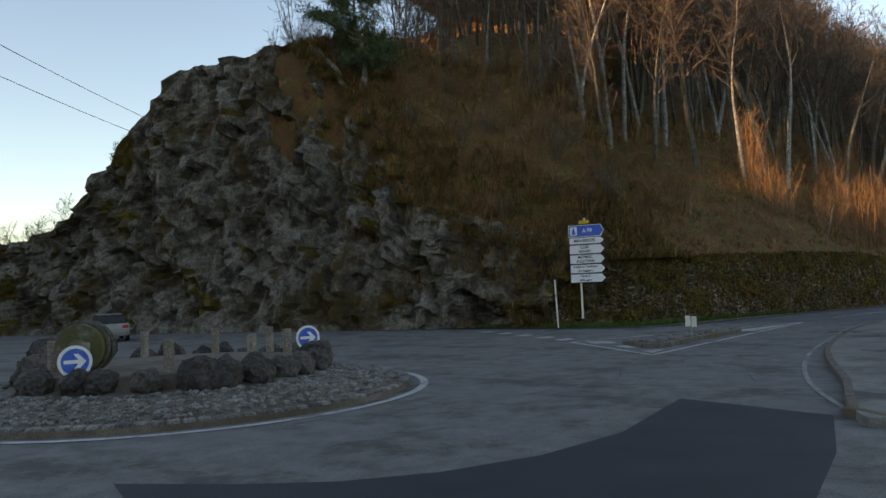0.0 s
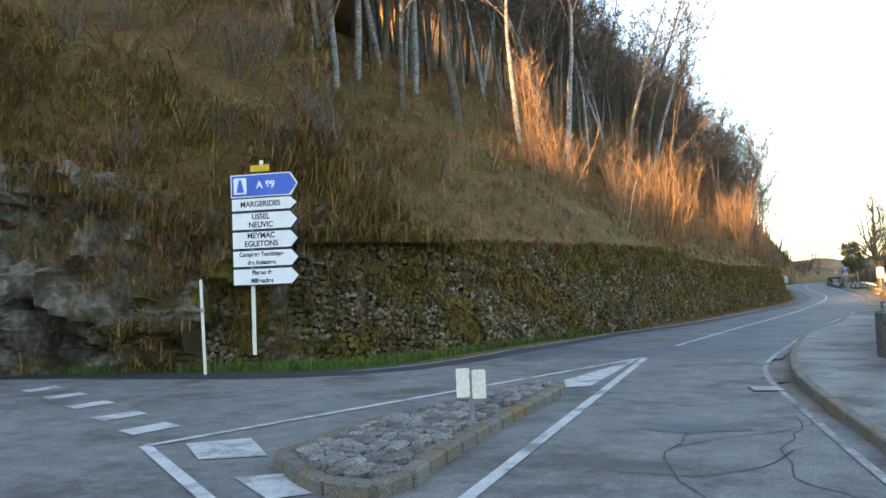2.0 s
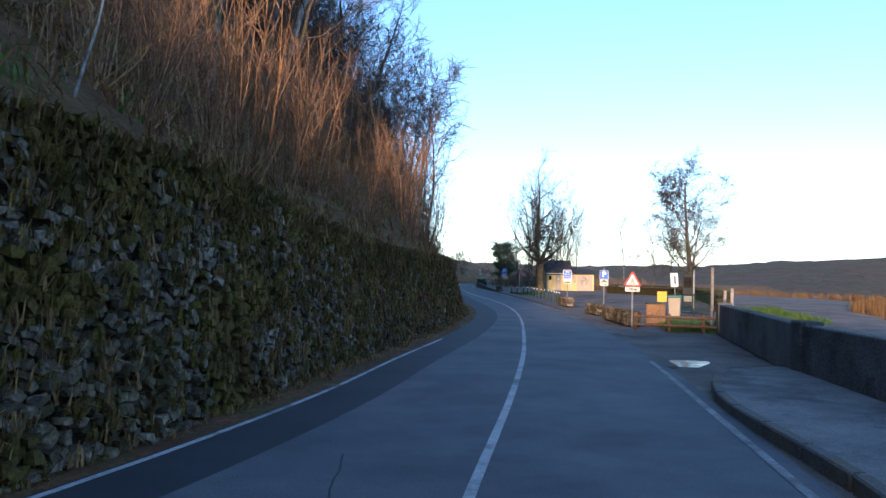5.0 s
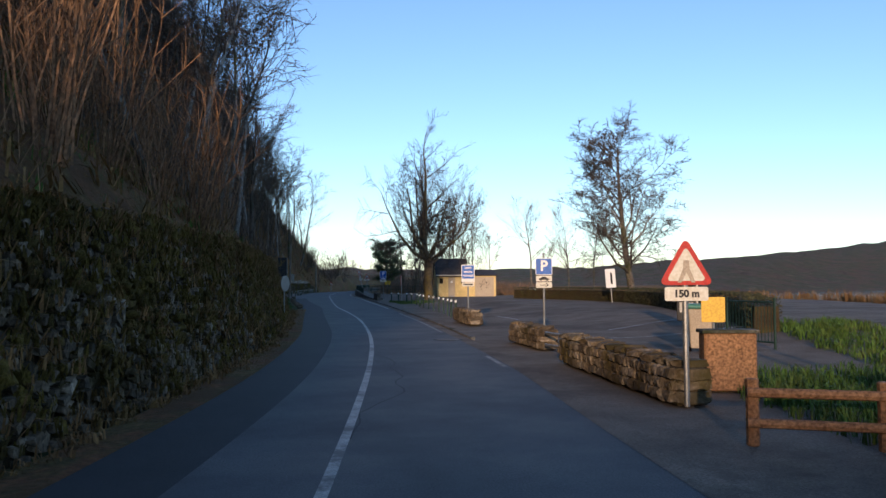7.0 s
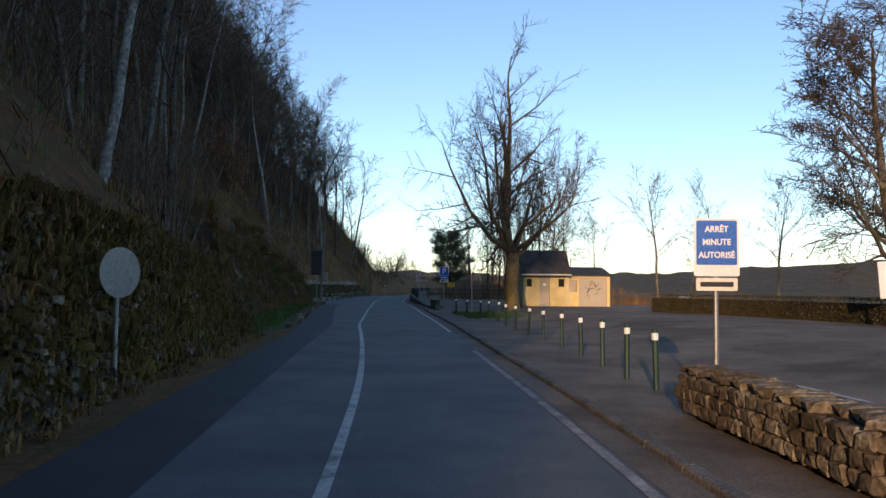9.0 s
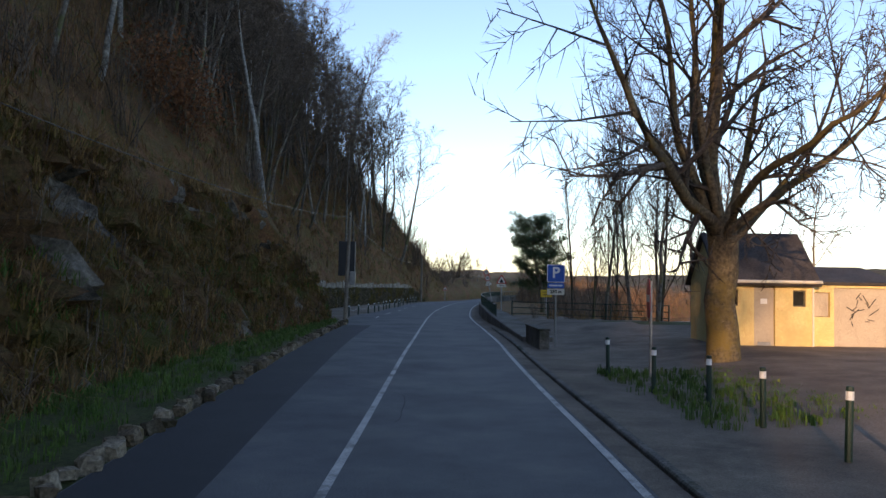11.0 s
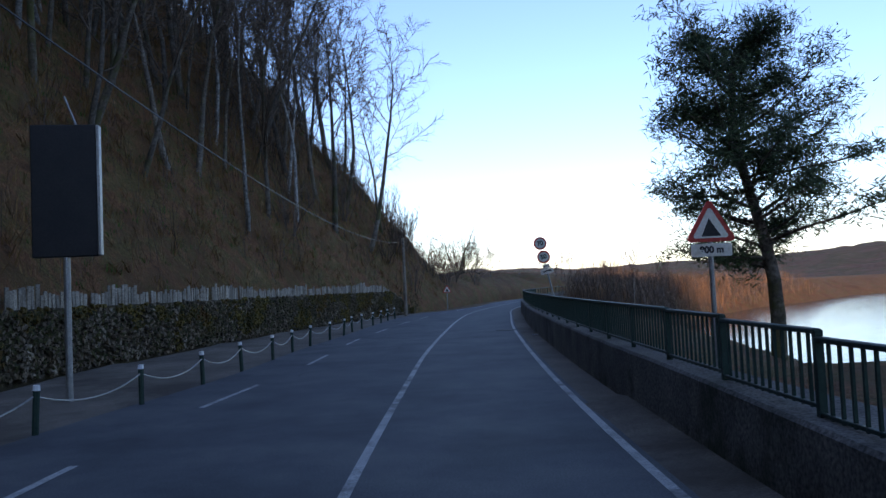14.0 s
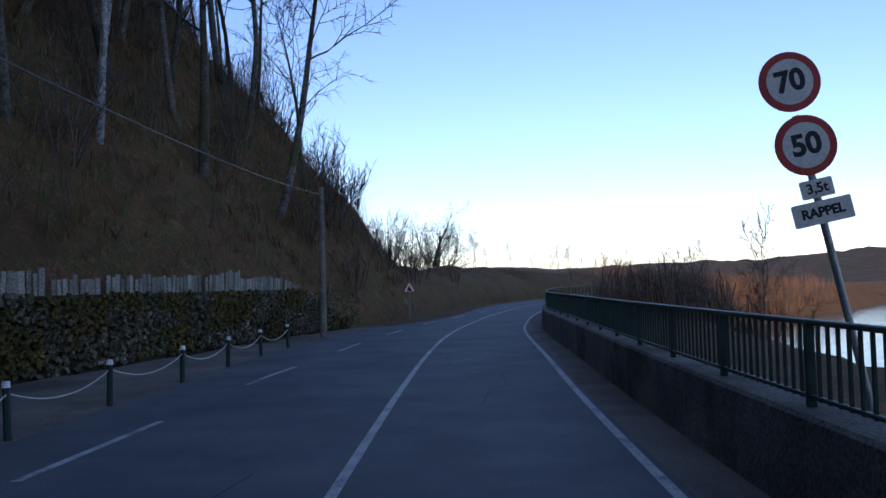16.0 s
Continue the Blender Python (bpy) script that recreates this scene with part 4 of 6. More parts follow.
far_wood("far_woods", scatter(195, -79.51, -24.96, 11, 46, 1.3, 2, 1.0), "dense bare woods higher on the hill", (.75, 1.2), 1)
far_wood("far_woods", scatter(195, -31.33, 47.41, 9, 44, 1.3, 5, 1.0), "dense bare woods higher on the hill", (.7, 1.1), 2)
far_wood("far_woods", scatter(273, 39.51, 103.21, 8, 42, 1.4, 7, .9), "dense bare woods higher on the hill", (.7, 1.1), 3)
far_wood("far_woods", scatter(52, -104.29, -83.13, 3, 22, 1.6, 8, 1.0), "bare trees along the cliff top", (.45, .75), 4)
far_wood("far_woods", scatter(34, 115.36, 185.64, 1, 10, 1.6, 9, 1.0), "bare trees beyond the bend", (.16, .34), 5)

# the great tree by the hut, the tree at the lake, alders on the shore
def old_tree(seed, fork, radius, limbs):
    """A short thick trunk that forks into heavy spreading limbs: azimuth, rise, length, radius of each."""
    r = random.Random(seed)
    trunk, crown = Tubes(), Tubes()
    trunk.tube([Vector((.05 * math.sin(k * 1.7), .04 * math.cos(k * 2.1), -.4 + (fork + .4) * k / 6)) for k in range(7)], [radius * (1.25, 1.08, 1, .96, .94, .95, .9)[k] for k in range(7)], 12)
    for az, rise, length, rad in limbs:
        way = Vector((math.cos(radians(az)) * math.cos(radians(rise)), math.sin(radians(az)) * math.cos(radians(rise)), math.sin(radians(rise))))
        grow(r, Vector((way.x * .12, way.y * .12, fork - .25 - .3 * r.random())), way, length, rad, 1, 4, trunk, crown, BIG)
    return mesh_from("trunk", trunk.v, trunk.f, LICHEN_BARK, True), mesh_from("crown", crown.v, crown.f, GREY_TWIG, True)


big = old_tree(21, 2.75, .35, ((178, 26, 6.8, .16), (150, 46, 6.4, .14), (100, 80, 8.4, .22), (70, 74, 7.6, .15), (15, 42, 5.6, .13), (-25, 24, 5.4, .11), (-75, 46, 5.6, .11), (-125, 36, 5.8, .12), (60, 40, 5.4, .11), (205, 60, 6.6, .13)))
plant(big, pose(7.09, 16.48, .1, 0, 0, 40) @ Matrix.Diagonal((1.15, 1.15, 1.34, 1)), "large old bare tree with lichen-yellow limbs", "", "tree")
LAKE = dict(BIG, count=(25, 12, 10, 6, 0), ratio=(.5, .5, .5, .45), up=(.02, .09, .06, .02, 0), taper=(.85, .9, .85, .8, .7), cone=(.45, .3, .2, .2), wander=(.03, .13, .2, .25, .25), angle=((32, 66), (30, 65), (30, 65), (30, 60))); LAKE["thin"] = .016; LAKE["from"] = (.16, .22, .2, .2)
plant(tree_kind(22, 12.8, .28, LAKE, BARK, GREY_TWIG, 4, .0), pose(17.4, -2, -.2, 0, 0, 150) @ Matrix.Diagonal((1.05, 1.05, .85, 1)), "tall bare tree behind the hedge at the lake", "", "tree")
SLIM = dict(MULTI, wander=(.025, .06, .10, .15), up=(.03, .12, .10, 0), thin=.012, count=(18, 9, 6, 0), angle=((14, 34), (22, 48), (28, 55)))
ALDER = tree_kind(23, 15, .14, SLIM, BARK, GREY_TWIG, 3, .04)
ALDER2 = tree_kind(24, 13, .12, SLIM, BARK, GREY_TWIG, 3, .07)
for i, (x, y, s) in enumerate(((10.18, 41.37, .9), (11.78, 44.23, 1.0), (12.58, 42.89, 1.05), (14, 42.73, 1.1), (14.88, 45.46, 1), (11.11, 47.51, .85), (13.75, 36.63, .9), (17.39, 41.43, 1), (9.47, 45.37, .7))):
    plant((ALDER, ALDER2)[i % 2], pose(x, y, max(ground_z(x, y), -2.5), 0, 0, i * 77) @ Matrix.Diagonal((s, s, s, 1)), "slender bare alder on the lake shore", "shore alders")
for i, (x, y, s) in enumerate(((10.49, 32.15, .62), (13.54, 33.3, .7), (16.35, 28.7, .6), (19.19, 24.71, .65), (22.07, 22.06, .6), (16.8, 15, .42), (19.66, 10.6, .5))):
    plant(KINDS[(0, 5, 2)[i % 3]], pose(x, y, ground_z(x, y), 0, 0, i * 50) @ Matrix.Diagonal((s, s, s, 1)), "bare tree behind the hut", "trees behind the hut")


# ---------------------------------------------------------------- the hut
def wall_grid(xs, zs, holes, thick):
    """An upright wall of one piece, its face towards -y, with openings left out of a grid."""
    bm = bmesh.new()
    vs = {(i, j): bm.verts.new((x, 0, z)) for i, x in enumerate(xs) for j, z in enumerate(zs)}
    fs = [bm.faces.new((vs[i, j], vs[i + 1, j], vs[i + 1, j + 1], vs[i, j + 1])) for i in range(len(xs) - 1) for j in range(len(zs) - 1) if (i, j) not in holes]
    out = bmesh.ops.extrude_face_region(bm, geom=fs)
    bmesh.ops.translate(bm, vec=(0, thick, 0), verts=[g for g in out["geom"] if isinstance(g, bmesh.types.BMVert)])
    bmesh.ops.delete(bm, geom=[v for v in bm.verts if not v.link_faces], context='VERTS')
    bmesh.ops.recalc_face_normals(bm, faces=bm.faces)
    return bm


def hut():
    top = thing("house", pose(8.66, 20.5, .22, 0, 0, -5) @ Matrix.Diagonal((.9, .95, 1.0, 1)), "small yellow rendered hut with dark slate roof and annex", "hut")
    W_, D_, H_ = 3.15, 3.4, 2.05
    part("front_wall", wall_grid([0, .25, .62, 1.15, 1.85, 2.45, 2.88, W_], [0, 1.25, 1.75, 1.86, H_], {(1, 1), (5, 1), (3, 0), (3, 1), (3, 2)}, .2), YELLOW_WALL, top)
    win = ((.25, .62, 1.25, 1.75), (2.45, 2.88, 1.25, 1.75))
    part("back_wall", box(W_ - .4, .2, H_, (W_ / 2, D_ - .1, 0)), YELLOW_WALL, top)
    for x in (.1, W_ - .1):
        part("side_wall", box(.2, D_ - .2, H_, (x, .2 + (D_ - .2) / 2, 0)), YELLOW_WALL, top)
        bm = bmesh.new()
        vs = [bm.verts.new((x + dx, y, z)) for dx in (-.1, .1) for y, z in ((0, H_), (D_, H_), (D_ / 2, H_ + 1.45))]
        for q in ((0, 1, 2), (5, 4, 3), (0, 3, 4, 1), (1, 4, 5, 2), (2, 5, 3, 0)):
            bm.faces.new([vs[i] for i in q])
        part("gable", bm, YELLOW_WALL, top)
    for y, tilt in ((D_ / 4 - .12, 1), (D_ * .75 + .12, -1)):
        L = math.hypot(D_ / 2 + .25, 1.45 * (D_ / 2 + .25) / (D_ / 2))
        part("roof", box(W_ + .3, L, .1, (W_ / 2, y, H_ + .64), .01, rx=tilt * math.degrees(math.atan2(1.45, D_ / 2))), ROOF, top)
    part("door", box(.68, .06, 1.85, (1.5, .1, 0), .01), DOOR_PAINT, top, "plain beige door")
    part("notice", box(.22, .01, .16, (1.5, .064, 1.32), 0), WHITE, top, "white paper notice")
    part("vent_grille", box(.44, .03, .12, (1.5, .06, .04), .01), STEEL, top)
    for w in win:
        fr = part("window", box(w[1] - w[0], .05, w[3] - w[2], ((w[0] + w[1]) / 2, .12, w[2]), 0), GLASS_DARK, top)
        fb = bmesh.new()
        for x in (w[0] + .02, w[1] - .02):
            box(.04, .07, w[3] - w[2], (x, .1, w[2]), 0, fb)
        for z in (w[2], w[3] - .04):
            box(w[1] - w[0] - .08, .07, .04, ((w[0] + w[1]) / 2, .1, z), 0, fb)
        part("window_frame", fb, BARK, fr)
    part("gutter", rod(.05, .05, W_ + .3, (-.15, -.3, H_ - .05), 10, ry=90), CREAM, top, "cream rain gutter")
    part("downpipe", rod(.035, .035, H_ - .1, (W_ - .05, -.05, 0), 8), CREAM, top, "cream downpipe")
    # annex
    part("annex_wall", wall_grid([0, .12, .65, .78, 2.75, 2.95], [0, .95, 1.7, 1.85, 1.95], {(1, 1), (3, 0), (3, 1), (3, 2)}, .2), YELLOW_WALL, top, m=pose(W_, .25, 0))
    part("annex_side", box(.2, D_ - .6, 1.95, (W_ + 2.85, .45 + (D_ - .6) / 2, 0)), YELLOW_WALL, top)
    part("garage_door", box(1.97, .06, 1.85, (W_ + 1.765, .36, 0), .01), DOOR_PAINT, top, "beige shutter with scrawled black graffiti")
    gb = bmesh.new()
    r2 = random.Random(4)
    for k in range(16):
        box(r2.uniform(.12, .4), .012, .025, (W_ + 1.5 + r2.uniform(-.2, .8), .322, .5 + r2.uniform(0, 1.1)), 0, gb, ry=r2.uniform(-80, 80))
    part("graffiti", gb, BLACK, top, "black scrawl")
    part("meter_cabinet", box(.5, .06, .72, (W_ + .385, .36, .96), .01), DOOR_PAINT, top, "beige meter cabinet door")
    part("annex_roof", box(3.15, 2.9, .1, (W_ + 1.5, 1.6, 2.2), .01, rx=11), ROOF, top)


hut()


# ---------------------------------------------------------------- signs
def text_mesh(body, size, material, bold=.0):
    cu = bpy.data.curves.new("writing", 'FONT')
    cu.body, cu.size, cu.align_x, cu.align_y, cu.extrude, cu.offset = body, size, 'CENTER', 'CENTER', .002, bold
    tmp = bpy.data.objects.new("t", cu)
    me = bpy.data.meshes.new_from_object(tmp)
    me.materials.append(material)
    bpy.data.objects.remove(tmp)
    bpy.data.curves.remove(cu)
    return me


def writing(body, size, material, parent, x, y, z, bold=.01, width=1.0):
    """Letters standing upright, read from the front (-y)."""
    me = text_mesh(body, size, material, bold)
    return obj("writing", me, parent, pose(x, y, z, 90) @ Matrix.Diagonal((width, 1, 1, 1)))


def plate(w, h, r=.04, t=.012):
    """An upright plate with rounded corners, its face towards -y."""
    bm = bmesh.new()
    vs = []
    for cx, cz, a0 in ((w / 2 - r, h / 2 - r, 0), (-w / 2 + r, h / 2 - r, 90), (-w / 2 + r, -h / 2 + r, 180), (w / 2 - r, -h / 2 + r, 270)):
        for k in range(4):
            a = radians(a0 + 30 * k)
            vs.append((cx + r * math.cos(a), cz + r * math.sin(a)))
    return poly_plate(vs, t, bm)


def poly_plate(vs, t=.012, bm=None):
    bm = bm or bmesh.new()
    f = [bm.verts.new((x, -t / 2, z)) for x, z in vs]
    b = [bm.verts.new((x, t / 2, z)) for x, z in vs]
    bm.faces.new(f)
    bm.faces.new(b[::-1])
    n = len(vs)
    for i in range(n):
        bm.faces.new((f[i], b[i], b[(i + 1) % n], f[(i + 1) % n]))
    bmesh.ops.recalc_face_normals(bm, faces=bm.faces)
    return bm


def disc(r, t=.012, n=32):
    return poly_plate([(r * math.cos(2 * math.pi * k / n), r * math.sin(2 * math.pi * k / n)) for k in range(n)], t)


def up(x, y, z, rz=0):
    return pose(x, y, z, 0, 0, rz)


def round_tri(s, r):
    """A triangle with point up and rounded corners, side s."""
    h = s * math.sqrt(3) / 2
    out = []
    for cx, cz, a0 in ((0, h * 2 / 3 - 2 * r, 30), (-s / 2 + r * 1.73, -h / 3 + r, 150), (s / 2 - r * 1.73, -h / 3 + r, 270)):
        for k in range(5):
            a = radians(a0 + 30 * k)
            out.append((cx + r * math.cos(a), cz + r * math.sin(a)))
    return out


def parking_sign(x, y, z0, top, size, rz, plates, label, post_h):
    s = thing("parking_sign", pose(x, y, z0, 0, 0, rz), label, "parking sign")
    part("post", rod(.03, .03, post_h, (0, .05, 0), 10), STEEL, s)
    zc = top - size / 2 - z0
    border = part("panel", plate(size, size, .04), WHITE, s, "white rim of the blue panel", up(0, 0, zc))
    part("field", plate(size * .93, size * .93, .035, .004), BLUE, border, "blue field", up(0, -.009, 0))
    writing("P", size * .85, WHITE, border, 0, -.013, size * .02, .011)
    z = zc - size / 2
    for kind, h, w in plates:
        z -= h / 2 + .02
        pl = part("plate", plate(w, h, .025), CREAM if kind != "blue" else BLUE, s, "", up(0, 0, z))
        if kind == "car":
            cb = bmesh.new()
            poly_plate([(-.14, -.025), (-.135, .005), (-.085, .015), (-.05, .05), (.05, .05), (.085, .012), (.14, .002), (.14, -.025)], .004, cb)
            for wx in (-.08, .08):
                poly_plate([(wx + .026 * math.cos(a), -.028 + .026 * math.sin(a)) for a in np.linspace(0, 6.283, 13)[:-1]], .005, cb)
            part("car_symbol", cb, BLACK, pl, "", up(0, -.009, -.005))
        elif kind == "arrow":
            cb = bmesh.new()
            poly_plate([(-.11, -.008), (.09, -.008), (.045, -.048), (.062, -.055), (.125, 0), (.062, .055), (.045, .048), (.09, .008), (-.11, .008)], .004, cb)
            part("arrow_symbol", cb, BLACK, pl, "", up(0, -.009, 0))
        elif kind == "250":
            writing("250 m", h * .72, BLACK, pl, 0, -.009, 0, .006)
        elif kind == "blue":
            part("line", plate(w * .8, h * .3, .01, .004), WHITE, pl, "", up(0, -.009, 0))
        z -= h / 2
    return s


parking_sign(1.44, -30.1, .2, 2.16, .44, -14, (("car", .15, .42), ("arrow", .15, .42)), "blue parking sign with car and arrow plates behind a stone wall", 2.1)
parking_sign(3.95, 22.35, 0, 2.68, .58, -6, (("blue", .17, .53), ("250", .2, .56)), "blue parking sign with a 250 m plate beside a low wall", 2.6)


def stop_sign():
    s = thing("information_sign", pose(2.3, -18, .2, 0, 0, -12), "blue and white short-stop sign on a post", "traffic sign")
    part("post", rod(.03, .03, 2.0, (0, .05, 0), 10), STEEL, s)
    pl = part("panel", plate(.55, .72, .03), WHITE, s, "white panel", up(0, 0, 1.72))
    part("field", plate(.49, .55, .02, .004), BLUE, pl, "blue field", up(0, -.009, .055))
    for i, w in enumerate(("ARRÊT", "MINUTE", "AUTORISÉ")):
        writing(w, .105, WHITE, pl, 0, -.013, .22 - .16 * i, .003, .9)
    p2 = part("plate", plate(.5, .16, .02), CREAM, s, "", up(0, 0, 1.26))
    part("line", plate(.4, .06, .01, .004), BLACK, p2, "", up(0, -.009, 0))


stop_sign()


def warning_sign(x, y, z0, top, side, rz, post_h, plate_text, picture, label):
    s = thing("warning_sign", pose(x, y, z0, 0, 0, rz), label, "warning sign")
    part("post", rod(.035, .035, post_h, (0, .06, 0), 10), STEEL, s)
    h = side * math.sqrt(3) / 2
    zc = top - z0 - h * 2 / 3
    t = part("panel", poly_plate(round_tri(side, .05)), RED, s, "red-rimmed triangle", up(0, 0, zc))
    part("field", poly_plate(round_tri(side * .72, .03), .004), CREAM, t, "pale field", up(0, -.009, -.005))
    pb = bmesh.new()
    if picture == "slope":
        poly_plate([(-.18, -.14), (-.02, .22), (.04, .10), (.20, -.14)], .004, pb)
    else:
        poly_plate([(-.05, .2), (.05, .2), (.06, .05), (.16, -.2), (.09, -.2), (0, -.02), (-.09, -.2), (-.16, -.2), (-.06, .05)], .004, pb)
    part("symbol", pb, BLACK if picture == "slope" else DOOR_PAINT, t, "", up(0, -.013, -.03) @ Matrix.Diagonal((side, 1, side, 1)))
    if plate_text:
        p2 = part("plate", plate(side * .78, side * .25, .025), CREAM, s, "", up(0, 0, zc - h / 3 - side * .16))
        writing(plate_text, side * .18, BLACK, p2, 0, -.009, 0, .006)
    return s


warning_sign(-.5, -41, 0, 2.07, .68, -12, 1.75, "150 m", "walk", "red-rimmed warning triangle with a 150 m plate on a post")
warning_sign(5.15, 47.3, .3, 2.75, .72, -6, 2.1, "800 m", "slope", "red-rimmed rockfall warning triangle behind the railing")


def speed_sign():
    s = thing("speed_sign", pose(6.75, 66.95, .16, 0, -11.5, -8) @ Matrix.Diagonal((.77, .77, .77, 1)), "70 and 50 speed limit discs with reminder plates", "traffic sign")
    part("post", rod(.04, .04, 6.0, (0, .05, -2.3), 10), STEEL, s)
    for z, num in ((4.07, "70"), (3.36, "50")):
        d = part("disc", disc(.33), RED, s, "red-rimmed round disc", up(0, 0, z))
        part("field", disc(.25, .004), CREAM, d, "white field", up(0, -.009, 0))
        writing(num, .32, BLACK, d, 0, -.013, 0, .012)
    p1 = part("plate", plate(.35, .2, .02), CREAM, s, "", up(0, 0, 2.88))
    writing("3,5t", .15, BLACK, p1, 0, -.009, 0, .004)
    p2 = part("plate", plate(.64, .25, .02), CREAM, s, "", up(0, 0, 2.62))
    writing("RAPPEL", .14, BLACK, p2, 0, -.009, 0, .006)


speed_sign()


def direction_sign():
    s = thing("direction_sign", pose(-19.5, -78.8, .42, 0, 0, 9), "stack of pointed road direction panels on a post", "direction sign")
    part("post", rod(.05, .05, 4.4, (-.4, .09, 0), 12), CREAM, s)
    W_ = 1.75

    def arrow(w, h):
        return [(-w / 2, -h / 2), (w / 2 - .18, -h / 2), (w / 2, 0), (w / 2 - .18, h / 2), (-w / 2, h / 2)]

    z = 4.42
    for text, h, blue in ((("A 89",), .56, True), (("MARGERIDES",), .34, False), (("USSEL", "NEUVIC"), .45, False), (("MEYMAC", "EGLETONS"), .45, False),
                          (("Complexe Touristique", "des Aubazines"), .43, False), (("Plateau de", "Millevaches"), .43, False)):
        z -= h / 2
        pl = part("panel", poly_plate(arrow(W_, h), .04), WHITE if blue else BLACK, s, "", up(0, 0, z))
        part("field", poly_plate(arrow(W_ - .05, h - .05), .006), BLUE if blue else WHITE, pl, "blue field" if blue else "white field", up(0, -.022, 0))
        if blue:
            part("motorway_symbol", plate(.34, .4, .02, .004), WHITE, pl, "white motorway pictogram", up(-.62, -.027, 0))
            mb = bmesh.new()
            poly_plate([(-.1, -.16), (-.03, .15), (.03, .15), (.1, -.16)], .004, mb)
            part("lane_symbol", mb, BLUE, pl, "", up(-.62, -.031, 0))
            writing("A 89", .25, WHITE, pl, .05, -.027, 0, .006)
        else:
            small = len(text[0]) > 15 or text[0].startswith("Plat")
            for i, w in enumerate(text):
                writing(w, .15 if small else .19, BLACK, pl, -.1, -.027, (0 if len(text) == 1 else .1 - .2 * i), .004, .95 if not small else .85)
        z -= h / 2 + .015
    part("route_number", plate(.5, .16, .02), YELLOW, s, "small yellow route plate", up(-.1, 0, 4.56))
    part("finial", rod(.05, .05, .16, (-.1, .09, 4.6), 10), CREAM, s)


direction_sign()


def keep_marker():
    s = thing("island_marker", pose(-11.9, -85.75, .1, 0, 0, 20), "small white twin-panel marker on the island", "marker post")
    part("post", rod(.03, .03, .7, (0, .03, 0), 10), STEEL, s)
    part("panel", plate(.17, .36, .02, .02), CREAM, s, "", up(-.1, 0, .56))
    part("panel", plate(.17, .36, .02, .02), CREAM, s, "", up(.1, 0, .54))


keep_marker()


def arrow_disc(x, y, rz):
    s = thing("arrow_sign", pose(x, y, .15, 0, 0, rz), "blue round sign with a white arrow on the roundabout", "traffic sign", "roundabout arrows")
    part("post", rod(.03, .03, 1.1, (0, .04, 0), 8), STEEL, s)
    d = part("disc", disc(.31), WHITE, s, "white rim", up(0, 0, .86))
    part("field", disc(.25, .004), BLUE, d, "blue field", up(0, -.009, 0))
    ab = bmesh.new()
    poly_plate([(-.2, -.035), (.06, -.035), (-.03, -.15), (.06, -.15), (.2, 0), (.06, .15), (-.03, .15), (.06, .035), (-.2, .035)], .004, ab)
    part("arrow", ab, WHITE, d, "", up(0, -.013, 0))


def no_entry(x, y, rz):
    s = thing("no_entry_sign", pose(x, y, .05, 0, 0, rz), "round red no-entry sign with a white bar", "traffic sign")
    part("post", rod(.03, .03, 2.05, (0, .05, 0), 10), STEEL, s)
    d = part("disc", disc(.43), RED, s, "red disc", up(0, 0, 1.68))
    part("bar", plate(.62, .15, .01, .004), WHITE, d, "white bar", up(0, -.009, 0))


no_entry(4.25, 13.41, -102)
arrow_disc(-16.86, -98.52, 65)
arrow_disc(-16.5, -104.66, 72)


# ---------------------------------------------------------------- bollards, rails, poles
def bollard(x, y, z):
    s = thing("bollard", pose(x, y, z, random.gauss(0, 1.5), random.gauss(0, 1.5), 0), "thin dark green wooden post with a white band", "bollard", "car park bollards")
    part("post", rod(.045, .045, .92, (0, 0, -.1), 8, bevel=.01), GREEN_PAINT, s)
    part("band", rod(.049, .049, .1, (0, 0, .66), 8), WHITE, s, "white reflective band")


for x, y in ((2.11, -16.55), (2.19, -15.17), (2.45, -13.21), (2.69, -11.1), (2.9, -8.86), (3.11, -6.28), (3.31, -3.69), (3.49, -1.05), (3.68, 1.49), (4.12, 3.58), (4.22, 5.76), (4.22, 7.93), (4.14, 9.75), (3.76, 11.48), (3.62, 14.3)):
    bollard(x, y, .02)

CH = spline([(-4.4, 44.4), (-4.04, 46.8), (-3.55, 49.2), (-3.2, 51.9), (-2.95, 55), (-2.65, 58), (-2.5, 61.5), (-2.1, 64.3), (-1.75, 67), (-1.55, 70.4), (-1.2, 73.6), (-.8, 76), (-.45, 79.3), (.04, 83)], .5)
posts = resample(CH, 16)
for i, p in enumerate(posts):
    s = thing("chain_post", pose(p[0], p[1], 0, random.gauss(0, 1.5), random.gauss(0, 1.5), 0), "short dark post with a pale cap holding a chain", "post", "lay-by posts")
    part("post", rod(.045, .045, .68, (0, 0, -.1), 8), GREEN_PAINT, s)
    part("cap", rod(.05, .045, .07, (0, 0, .57), 8), WHITE, s, "pale cap")
for i, (a, b) in enumerate(zip(posts[:-1], posts[1:])):
    t = Tubes()
    pts = [Vector((a[0] + (b[0] - a[0]) * u, a[1] + (b[1] - a[1]) * u, .5 - .9 * .22 * (1 - (2 * u - 1) ** 2))) for u in np.linspace(0, 1, 13)]
    t.tube(pts, [.013] * 13, 5)
    obj("chain", mesh_from("chain", t.v, t.f, STEEL), None, None, "sagging grey chain between posts", "chain", "lay-by chains")


